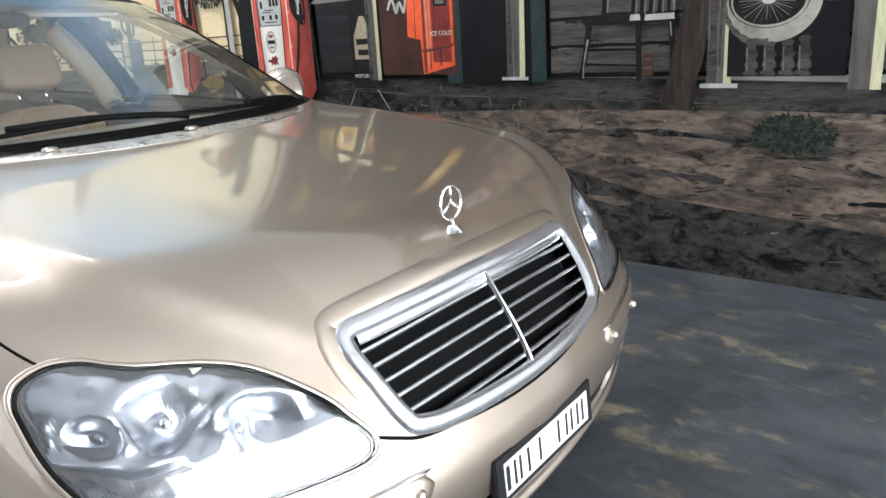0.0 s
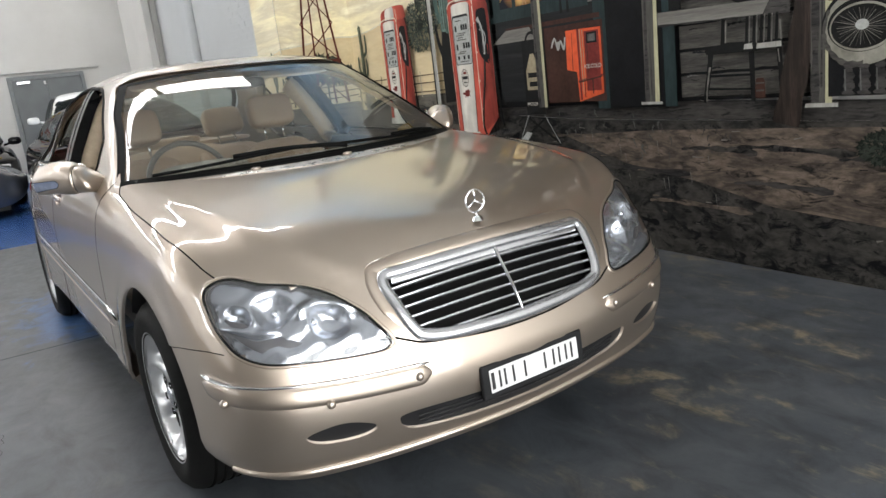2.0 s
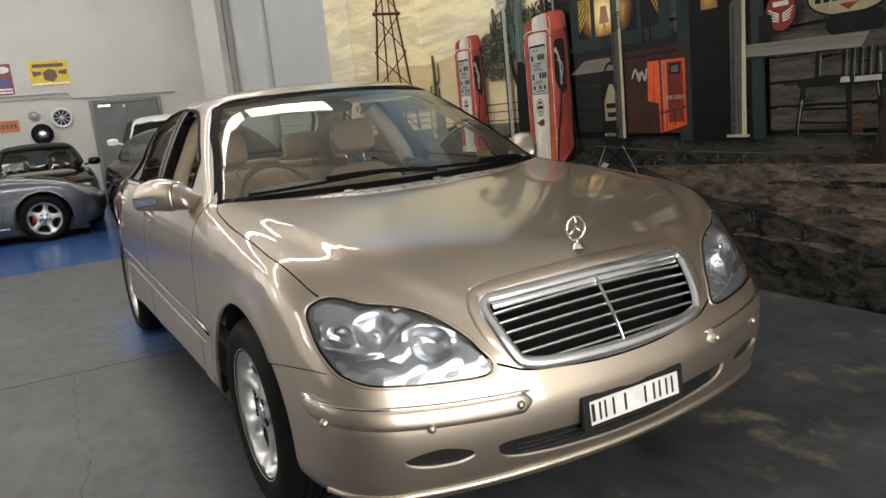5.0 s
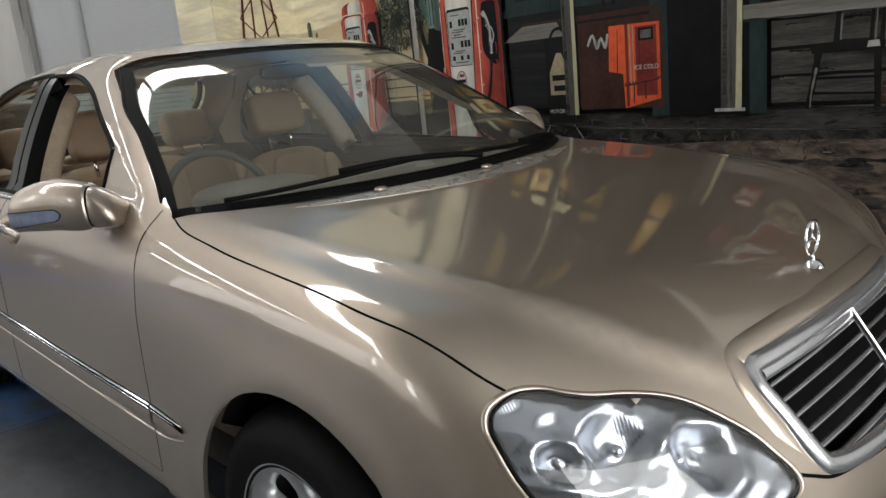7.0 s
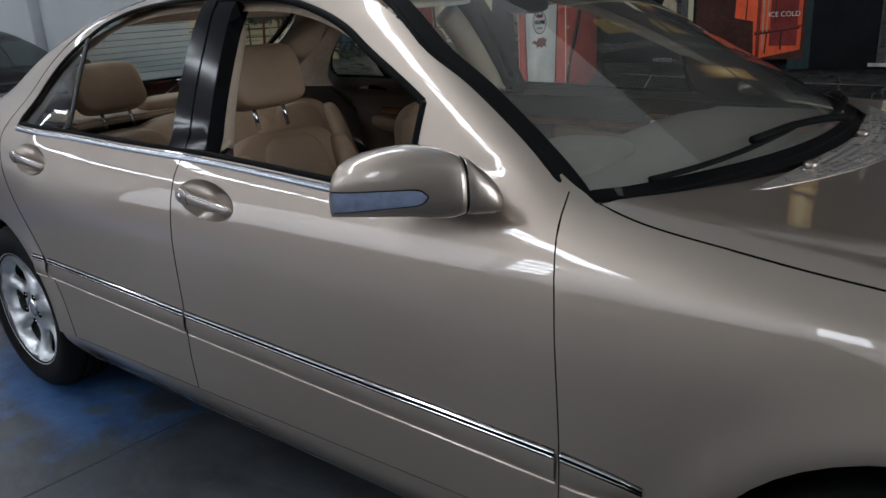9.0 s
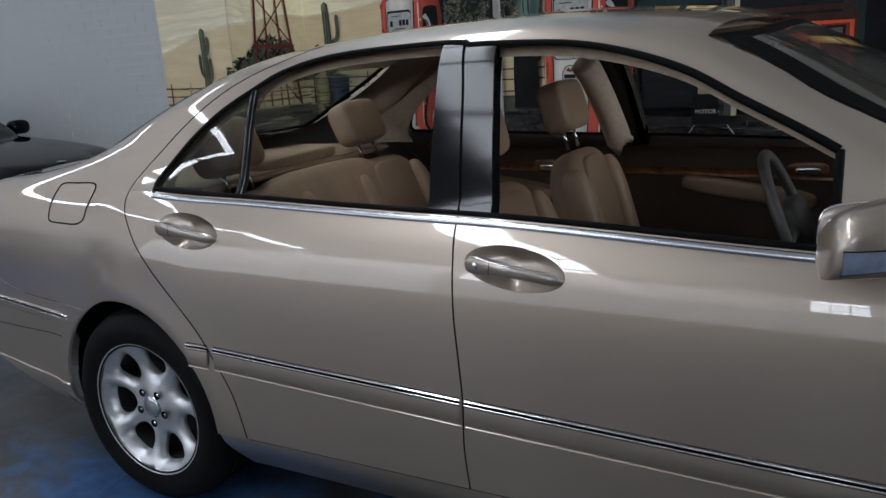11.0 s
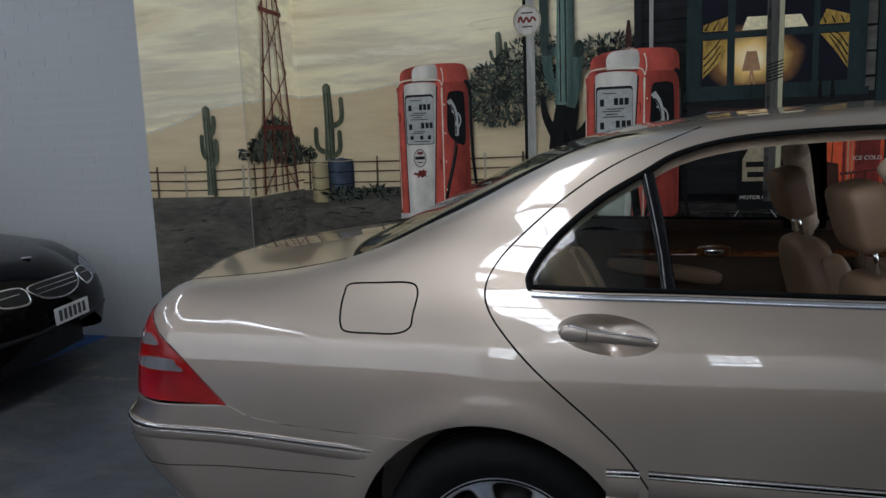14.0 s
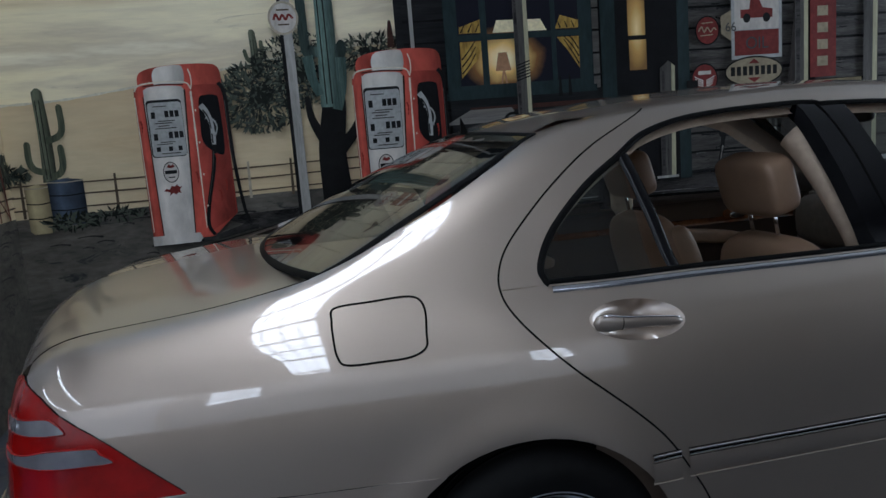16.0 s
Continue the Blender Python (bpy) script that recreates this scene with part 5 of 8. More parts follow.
def spline(x, pts):
    """A twice-smooth curve through (x, value) knots, for surfaces that mirror the room."""
    xs, ys = [np.array(v, float) for v in zip(*pts)]
    n, h = len(xs), np.diff(xs)
    a, r = np.eye(n), np.zeros(n)
    for i in range(1, n - 1):
        a[i, i - 1:i + 2] = h[i - 1], 2 * (h[i - 1] + h[i]), h[i]
        r[i] = 6 * ((ys[i + 1] - ys[i]) / h[i] - (ys[i] - ys[i - 1]) / h[i - 1])
    m = np.linalg.solve(a, r)
    x = np.asarray(x, float)
    c = np.clip(x, xs[0], xs[-1])
    i = np.clip(np.searchsorted(xs, c) - 1, 0, n - 2)
    p, q = xs[i + 1] - c, c - xs[i]
    out = (m[i] * p ** 3 + m[i + 1] * q ** 3) / (6 * h[i]) + (ys[i] / h[i] - m[i] * h[i] / 6) * p + (ys[i + 1] / h[i] - m[i + 1] * h[i] / 6) * q
    ends = (ys[0] * 0 + (ys[1] - ys[0]) / h[0], (ys[-1] - ys[-2]) / h[-1])
    return out + np.where(x < xs[0], (x - xs[0]) * ends[0], 0) + np.where(x > xs[-1], (x - xs[-1]) * ends[1], 0)


def smax(a, b, k):
    h = np.maximum(k - np.abs(a - b), 0)
    return np.maximum(a, b) + h * h / (4 * k)


SEDAN = dict(
    top=[(-1.45, .90), (-1.21, 1.01), (-.95, 1.05), (-.6, 1.085), (-.3, 1.095), (1.0, 1.07), (2.2, 1.055), (2.45, 1.02), (2.8, .983), (3.1, .943), (3.3, .911), (3.5, .867), (3.62, .827), (3.8, .74)],
    crown=[(-1.2, .06), (-.5, .05), (1.0, .05), (2.6, .02), (3.3, .0), (3.8, .02)],
    side=[(.10, .78), (.2, .865), (.34, .943), (.58, .94), (.75, .932), (.88, .912), (.95, .885), (1.01, .85), (1.06, .81), (1.15, .72)],
    plan=[(-1.3, -.16), (-1.0, -.118), (-.8, -.10), (-.5, -.07), (-.22, -.045), (0, -.018), (.3, 0), (2.5, 0), (3.0, -.008), (3.3, -.022), (3.6, -.06)],
    front=[(.1, 3.70), (.2, 3.765), (.3, 3.81), (.45, 3.84), (.54, 3.815), (.60, 3.79), (.74, 3.70), (.9, 3.59)],
    rear=[(.1, -.86), (.2, -.96), (.3, -1.07), (.4, -1.18), (.5, -1.275), (.57, -1.31), (.61, -1.31), (.66, -1.275), (.75, -1.265), (.9, -1.235), (1.05, -1.18)],
    ridge=([(-2, 0), (0, 0), (2.2, 0), (2.45, .002), (2.7, .007), (3.0, .012), (3.3, .017), (3.5, .021), (3.65, .020), (3.8, .008), (4.2, 0)],
           [(-2, .75), (2.2, .75), (2.8, .738), (3.1, .705), (3.2, .690), (3.3, .670), (3.38, .646), (3.45, .612), (3.52, .566), (3.575, .518), (3.63, .455), (3.75, .36), (4.2, .1)]),
    flare=((3.01, .345, .405, .007), (-.03, .322, .400, .007)),
    fbow=(.20, .12), rbow=(.17, .08), k=(.09, .15, .14),
    roof=[(-.6, 1.25), (0, 1.40), (.4, 1.462), (.8, 1.497), (1.2, 1.508), (1.6, 1.488), (1.9, 1.44), (2.4, 1.28)],
    rcrown=.13,
    wall=[(.5, .5), (.85, .78), (.97, .82), (1.05, .80), (1.2, .732), (1.4, .61), (1.5, .54)],
    gplan=[(-.8, -.17), (-.4, -.105), (0, -.045), (.4, -.01), (.8, 0), (1.6, 0), (2.0, -.005), (2.4, -.0)],
    screen=(2.66, 1.0, 1.85, .40), back=(-.56, 1.09, 2.13, .24), gk=(.10, .07, .08),
)


def lower(p, x, y, z):
    y = np.abs(y)
    top = (z - spline(x, p["top"]) + lerp(x, p["crown"]) * y * y) * .97
    if "ridge" in p:
        d = y - spline(x, p["ridge"][1])
        top = top + spline(x, p["ridge"][0]) * (.5 * np.tanh((d - .018) / .025) - .25 * np.exp(-(d / .030) ** 2))
    side = y - lerp(z, p["side"]) - lerp(x, p["plan"])
    for cx, cz, r, h in p.get("flare", ()):
        side = side - h * np.exp(-((np.hypot(x - cx, z - cz) - r) / .05) ** 2)
    front = x - lerp(z, p["front"]) + p["fbow"][0] * y ** 2 + p["fbow"][1] * y ** 6
    rear = lerp(z, p["rear"]) + p["rbow"][0] * y ** 2 + p["rbow"][1] * y ** 6 - x
    k = p["k"]
    d = smax(top, side, k[0])
    d = smax(d, front, np.where(y > .4, k[1], .06 + (k[1] - .06) * np.clip(y / .4, 0, 1) ** 2))
    return smax(d, rear, np.where(y > .4, k[2], .08 + (k[2] - .08) * np.clip(y / .4, 0, 1) ** 2))


def upper(p, x, y, z):
    y = np.abs(y)
    roof = z - lerp(x, p["roof"]) + p["rcrown"] * y * y
    side = (y - lerp(z, p["wall"]) - lerp(x, p["gplan"])) * .87
    a, b, c, e = p["screen"]
    scr = (x - a + (z - b) * c + e * y * y) * .47
    a, b, c, e = p["back"]
    bak = (a + (z - b) * c + e * y * y - x) * .42
    d = smax(np.maximum(roof, .93 - z), side, p["gk"][0])
    d = smax(d, scr, p["gk"][1])
    return smax(d, bak, p["gk"][2])

def whole(p, x, y, z):
    a, b = lower(p, x, y, z), upper(p, x, y, z)
    k = lerp(x, p["blend"])
    h = np.maximum(k - np.abs(a - b), 0)
    return np.minimum(a, b) - h * h / (4 * k)


class Chart:
    """A way to lay flat outlines on a body: 'side' (x, z), 'top' (x, y), 'screen' and 'back' (y, z), or 'dome' (turn, rise) round a centre."""

    def __init__(self, kind, p, field, centre=None, s=-1):
        self.kind, self.p, self.field, self.c, self.s = kind, p, field, centre, s

    def at(self, q, r):
        a, b = q[:, 0], q[:, 1]
        if self.kind == "side":
            return np.stack([a, self.s * r, b], 1)
        if self.kind == "top":
            return np.stack([a, b, r + 0.45], 1)
        if self.kind == "screen":
            return np.stack([1.2 + r, a, b], 1)
        if self.kind == "back":
            return np.stack([0.7 - r, a, b], 1)
        d = np.stack([np.cos(b) * np.cos(a), np.cos(b) * np.sin(a), np.sin(b)], 1)
        return np.array(self.c) + d * r[:, None]

    def flat(self, pts):
        """Places near the body as points of the chart."""
        pts = np.array(pts, float)
        if self.kind == "side":
            return pts[:, [0, 2]]
        if self.kind == "top":
            return pts[:, :2]
        if self.kind in ("screen", "back"):
            return pts[:, 1:]
        v = pts - np.array(self.c)
        t = np.arctan2(v[:, 1], v[:, 0])
        if self.c[0] < 1:
            t = np.where(t < 0, t + 2 * np.pi, t)
        return np.stack([t, np.arctan2(v[:, 2], np.hypot(v[:, 0], v[:, 1]))], 1)

    def put(self, q):
        """Chart points on the body, with normals."""
        q = np.array(q, float)
        lo, hi = np.zeros(len(q)), np.full(len(q), 2.2)
        for _ in range(34):
            mid = (lo + hi) / 2
            ins = self.field(self.p, *self.at(q, mid).T) < 0
            lo, hi = np.where(ins, mid, lo), np.where(ins, hi, mid)
        v = self.at(q, lo)
        e, g = 0.003, []
        for k in range(3):
            d = np.zeros(3)
            d[k] = e
            g.append(self.field(self.p, *(v + d).T) - self.field(self.p, *(v - d).T))
        n = np.stack(g, 1)
        return v, n / (np.linalg.norm(n, axis=1, keepdims=True) + 1e-12)


def wound(v, f, n):
    """Faces turned to look along the normals."""
    f = np.array(f)
    a, b, c = v[f[:, 0]], v[f[:, 1]], v[f[:, 2]]
    bad = (np.cross(b - a, c - a) * n[f].sum(1)).sum(1) < 0
    f[bad] = f[bad][:, ::-1]
    return f


def skin(name, pieces, material, parent, h=0.03, off=0.0, label="", dent=None, back=0.0, extra=None):
    """One panel of pieces (chart, outline, holes). off: metres outwards; dent: shifts from places; back: depth of a turned-in edge."""
    vs, fs, ns, base = [], [], [], 0
    for chart, outline, holes in pieces:
        q, f = fill(outline, holes, h, extra)
        v, n = chart.put(q)
        f = wound(v, f, n)
        if dent is not None:
            v, n = dent(v, n)
        v = v + n * off
        if back:
            cnt = {}
            for t in f:
                for a, b in ((t[0], t[1]), (t[1], t[2]), (t[2], t[0])):
                    cnt[(a, b)] = 1
            rim = [(a, b) for a, b in cnt if (b, a) not in cnt]
            ids = sorted({a for e in rim for a in e})
            m = {a: len(v) + i for i, a in enumerate(ids)}
            v = np.concatenate([v, v[ids] - n[ids] * back])
            n = np.concatenate([n, n[ids]])
            f = [tuple(t) for t in f] + [t for a, b in rim for t in ((a, m[a], m[b]), (a, m[b], b))]
        vs.append(v), ns.append(n), fs.append(np.array(f) + base)
        base += len(v)
    return sheet(name, np.concatenate(vs), np.concatenate(fs), material, parent, label, np.concatenate(ns))


def strip(name, chart, pts, width, height, material, parent, closed=False, off=0.0, label="", taper=False):
    """A half-round moulding along chart points."""
    q = np.array(pts, float)
    v, n = chart.put(q)
    v = v + n * off
    t = np.roll(v, -1, 0) - np.roll(v, 1, 0)
    if not closed:
        t[0], t[-1] = v[1] - v[0], v[-1] - v[-2]
    t /= np.linalg.norm(t, axis=1, keepdims=True) + 1e-12
    b = np.cross(t, n)
    verts, faces, k = [], [], 7
    for i in range(len(v)):
        w = 1.0
        f = i / (len(v) - 1) if len(v) > 1 else 0
        if taper is True:
            w = min(1, 0.15 + 3.2 * math.sin(math.pi * f))
        elif taper == "end":
            w = min(1, math.sqrt(max(0.01, 1.6 * (1 - f))))
        elif taper == "start":
            w = min(1, math.sqrt(max(0.01, 1.2 * f)))
        for j in range(k):
            a = math.pi * j / (k - 1)
            verts.append(v[i] + b[i] * (width / 2 * w * math.cos(a)) + n[i] * ((height + 0.002) * w * math.sin(a) - 0.002))
    m = len(v)
    for i in range(m if closed else m - 1):
        for j in range(k - 1):
            c = (i + 1) % m
            faces.append((i * k + j, i * k + j + 1, c * k + j + 1, c * k + j))
    return sheet(name, verts, faces, material, parent, label)


def road_wheel(name, car, x, y, side, r=0.336, rim=0.232, holes=7, label=""):
    """A wheel that faces along side*y: tyre, barrel, pierced disc, cap and bolts."""
    w = 0.105
    hub = new(name)
    hub.parent, hub.location = car, (x, y, r - .005)
    tagged(hub, label)
    prof = [(rim - 0.012, -w), (rim + 0.03, -w - 0.014), (r - 0.040, -w - 0.012), (r - 0.012, -w + 0.012), (r - 0.002, -w + 0.035), (r, 0),
            (r - 0.002, w - 0.035), (r - 0.012, w - 0.012), (r - 0.040, w + 0.012), (rim + 0.03, w + 0.014), (rim - 0.012, w)]
    lathe("tyre", [(a, b * side) for a, b in prof], "y", (0, 0, 0), RUBBER, hub, 72)
    # thin raised dark rings paint the shadow of the tread grooves
    for dy in (-0.05, -0.017, 0.017, 0.05):
        lathe("tread_groove", [(r - 0.004, dy - 0.005), (r + 0.0015, dy - 0.0045), (r + 0.0015, dy + 0.0045), (r - 0.004, dy + 0.005)], "y", (0, 0, 0), SEAM, hub, 60)
    lathe("rim", [(rim - 0.022, side * (w - 0.03)), (rim - 0.012, side * (w - 0.008)),
                  (rim - 0.004, side * (w + 0.004)), (rim + 0.006, side * (w + 0.002)), (rim + 0.006, side * (w - 0.01))], "y", (0, 0, 0), ALLOY, hub, 64)
    lathe("barrel", [(rim - 0.004, side * -w), (rim - 0.03, side * (-w + 0.02)), (rim - 0.045, 0), (rim - 0.023, side * (w - 0.03))], "y", (0, 0, 0), WHEEL_SHADE, hub, 48)
    ring = rim - 0.003
    t = np.linspace(0, 2 * np.pi, 72, endpoint=False)
    outline = np.stack([ring * np.cos(t), ring * np.sin(t)], 1)
    cut = []
    for k in range(holes):
        a = 2 * np.pi * (k + 0.58) / holes
        u = np.linspace(0, 2 * np.pi, 22, endpoint=False)
        rad = (0.155 + 0.048 * np.sign(np.cos(u)) * np.abs(np.cos(u)) ** .8) * rim / .232
        tang = (0.036 + 0.015 * np.cos(u)) * np.sign(np.sin(u)) * np.abs(np.sin(u)) ** .75 * 1.38 * 7 / holes * rim / .232
        cut.append(np.stack([rad * np.cos(a) - tang * np.sin(a), rad * np.sin(a) + tang * np.cos(a)], 1))
    q, f = fill(outline, cut, 0.014)
    rr = np.hypot(q[:, 0], q[:, 1])
    edge = np.min([gap_to(c, q) for c in cut], axis=0)
    rise = w - 0.040 + 0.040 * np.clip(rr / ring, 0, 1) ** 3.5 + 0.016 * np.exp(-(rr / 0.075) ** 4) - 0.014 * np.exp(-(edge / 0.012) ** 2)
    v = np.stack([q[:, 0], side * rise, q[:, 1]], 1)
    n = np.tile([0, side, 0], (len(v), 1)).astype(float)
    f = wound(v, f, n)
    cnt = {(a, b) for s3 in f for a, b in ((s3[0], s3[1]), (s3[1], s3[2]), (s3[2], s3[0]))}
    rimm = [(a, b) for a, b in cnt if (b, a) not in cnt]
    ids = sorted({a for e in rimm for a in e})
    mp = {a: len(v) + i for i, a in enumerate(ids)}
    v2 = v[ids].copy()
    v2[:, 1] -= side * 0.022
    v2[:, [0, 2]] *= 0.985
    v = np.concatenate([v, v2])
    f = [tuple(s3) for s3 in f] + [s3 for a, b in rimm for s3 in ((a, mp[a], mp[b]), (a, mp[b], b))]
    disc = sheet("wheel_disc", v, f, ALLOY, hub)
    # steel colour taken darker for the shade behind the disc's holes
    lathe("brake_disc", [(0.03, side * -0.02), (0.165, side * -0.02), (0.165, side * 0.0), (0.03, side * 0.0)], "y", (0, 0, 0), plain("shade-darkened brake steel", (0.030, 0.028, 0.026), 0.5, 0.6, 0.3) if "shade-darkened brake steel" not in bpy.data.materials else bpy.data.materials["shade-darkened brake steel"], hub, 40)
    cap = lathe("centre_cap", [(0.0, side * (w - 0.016)), (0.025, side * (w - 0.017)), (0.036, side * (w - 0.021)), (0.038, side * (w - 0.03))], "y", (0, 0, 0), SATIN, hub, 32)
    for k in range(5):
        a = 2 * math.pi * (k + 0.75) / 5
        c = (0.058 * math.cos(a), 0, 0.058 * math.sin(a))
        lathe("bolt_well", [(0.0, side * (w - 0.0225)), (0.0115, side * (w - 0.0225)), (0.0138, side * (w - 0.0185))], "y", c, SEAM, hub, 14)
        lathe("wheel_bolt", [(0.0, side * (w - 0.0195)), (0.0055, side * (w - 0.0195)), (0.0075, side * (w - 0.024))], "y", c, SATIN, hub, 8)
    return hub


def arc(cx, cz, r, a0, a1, n=14):
    """Points of a circle in a side view, by degrees."""
    return [(cx + r * math.cos(radians(a0 + (a1 - a0) * i / n)), cz + r * math.sin(radians(a0 + (a1 - a0) * i / n))) for i in range(n + 1)]


SEDAN["blend"] = [(-.5, .10), (.2, .10), (.5, .05), (2.2, .03), (2.6, .02)]
CAR = pose(-4.4397, 1.0253, 0, 0, 0, 3.05)
sedan = thing("sedan", CAR, "champagne gold four-door luxury sedan parked on the painted floor", "car")
NOSE_C, TAIL_C = (2.75, 0, .55), (-.25, 0, .72)
hood_top, nose = Chart("top", SEDAN, lower), Chart("dome", SEDAN, lower, NOSE_C)
tail = Chart("dome", SEDAN, whole, TAIL_C)
roof_c = Chart("top", SEDAN, upper)
screen_c, back_c = Chart("screen", SEDAN, upper), Chart("back", SEDAN, upper)


def flip(pts):
    return [(x, -y, z) for x, y, z in pts]


# lines of the body in side view
BELT = [(.085, 1.041), (.42, 1.033), (.92, 1.020), (1.23, 1.015), (1.48, 1.007), (1.81, .993), (2.0, .986)]
BELT_C = curve(BELT, 8, False)
B_GAP = [(1.06, 1.437), (1.10, 1.30), (1.142, 1.018), (1.157, .916), (1.164, .811), (1.183, .602), (1.182, .46), (1.193, .348)]
F_GAP = [(2.384, .372), (2.388, .58), (2.373, .811), (2.359, .926), (2.335, 1.022)]
R_GAP = [(.541, 1.445), (.318, 1.36), (.166, 1.267), (.03, 1.151), (-.027, 1.081), (-.04, 1.029), (-.018, .978), (.036, .913), (.101, .848), (.171, .788), (.24, .728), (.308, .66), (.358, .59), (.427, .471), (.463, .338)]
DLO_F = [(1.951, 1.168), (1.877, 1.209), (1.755, 1.271), (1.638, 1.332), (1.494, 1.379), (1.343, 1.407), (1.15, 1.417), (1.075, 1.418)]
DLO_R = [(1.075, 1.422), (.988, 1.427), (.76, 1.421), (.60, 1.407), (.468, 1.375), (.376, 1.327), (.257, 1.259), (.145, 1.166), (.08, 1.083), (.078, 1.05), (.085, 1.041)]
FRAME_F = [(2.335, 1.022), (2.2, 1.072), (2.05, 1.142), (1.95, 1.198), (1.877, 1.24), (1.755, 1.303), (1.638, 1.362), (1.494, 1.408), (1.343, 1.43), (1.2, 1.436), (1.06, 1.437)]
FRAME_R = [(1.06, 1.437), (.9, 1.442), (.7, 1.446), (.541, 1.445)]
F_ARCH, R_ARCH = (3.01, .345, .388), (-.03, .322, .382)
HOOD_E = [(2.40, .800), (2.5, .826), (2.65, .840), (2.80, .850), (3.05, .853), (3.25, .853), (3.40, .826), (3.474, .796)]
LAMP = [(3.474, -.796, .803), (3.497, -.762, .802), (3.522, -.732, .790), (3.546, -.698, .779), (3.575, -.640, .767), (3.606, -.586, .750), (3.640, -.539, .723), (3.695, -.485, .672), (3.727, -.460, .633), (3.748, -.442, .603),
        (3.759, -.439, .580), (3.760, -.460, .567), (3.753, -.500, .565), (3.722, -.605, .571), (3.700, -.668, .576), (3.652, -.765, .588), (3.597, -.814, .614), (3.555, -.833, .648), (3.516, -.844, .688), (3.482, -.847, .735), (3.464, -.845, .762), (3.459, -.830, .787)]
SEAM_B = [(3.289, -.918, .603), (3.40, -.90, .618), (3.498, -.877, .624), (3.56, -.845, .618), (3.60, -.80, .622)]
HOOD_LIP = [(3.758, -.43, .590), (3.766, -.393, .575), (3.784, -.342, .556), (3.80, -.25, .545), (3.815, -.12, .533), (3.82, 0, .530)]
GRILLE = [(3.675, -.394, .720), (3.66, -.378, .743), (3.67, -.32, .748), (3.68, -.2, .752), (3.69, 0, .756), (3.68, .2, .752), (3.67, .32, .748), (3.66, .378, .743), (3.675, .394, .720), (3.70, .385, .68), (3.76, .36, .598), (3.775, .325, .572), (3.79, .22, .558), (3.80, 0, .551),
          (3.79, -.22, .558), (3.775, -.325, .572), (3.76, -.36, .598), (3.70, -.385, .68)]
TAIL = [(-.80, -.833, .70), (-.80, -.833, .70), (-.88, -.823, .770), (-.962, -.805, .842), (-1.03, -.770, .895), (-1.087, -.718, .934), (-1.15, -.60, .948), (-1.175, -.525, .93), (-1.18, -.48, .90), (-1.18, -.48, .72), (-1.15, -.56, .700), (-1.06, -.70, .700), (-.92, -.81, .702)]
LID = [(-.474, -.645, 1.097), (-.684, -.635, 1.06), (-.895, -.575, 1.02), (-1.02, -.535, .985), (-1.08, -.525, .955)]


def side_charts(s):
    return Chart("side", SEDAN, whole, s=s), Chart("side", SEDAN, lower, s=s), Chart("side", SEDAN, upper, s=s)


def mirrored(pts, s):
    return [(x, y * -s, z) for x, y, z in pts]


HANDLES = ((1.312, .915), (.277, .943))


CUP_TURN = radians(-6)


def cup_ring(hx, hz, r, n=72):
    """An oval round a door handle, leaning forwards and down."""
    a = np.linspace(0, 2 * math.pi, n, endpoint=False)
    u, w = .125 * r * np.cos(a), .047 * r * np.sin(a)
    c, s = math.cos(CUP_TURN), math.sin(CUP_TURN)
    return np.stack([hx + u * c - w * s, hz + u * s + w * c], 1)


def handle_cup(chart, hx, hz, parent):
    """The hollow behind a door handle, with a crisp rim."""
    rs = (1.0, .985, .95, .9, .82, .72, .6, .45, .3, .15)
    vs, ns, fs, k = [], [], [], 72
    for i, r in enumerate(rs):
        v, n = chart.put(cup_ring(hx, hz, r))
        d = .030 * (1 - r ** 3.5)
        v2, _ = chart.put(cup_ring(hx, hz, r * .97))
        inw = (v2 - v) / (np.linalg.norm(v2 - v, axis=1, keepdims=True) + 1e-9)
        slope = .030 * 3.5 * r ** 2.5 / (np.linalg.norm(v - v.mean(0), axis=1, keepdims=True) / r)
        nn = n + inw * slope
        vs.append(v - n * d), ns.append(nn / np.linalg.norm(nn, axis=1, keepdims=True))
        if i:
            fs += [((i - 1) * k + j, (i - 1) * k + (j + 1) % k, i * k + (j + 1) % k, i * k + j) for j in range(k)]
    fs.append([(len(rs) - 1) * k + j for j in range(k)])
    sheet("handle_cup", np.concatenate(vs), fs, PAINT, parent, normals=np.concatenate(ns))


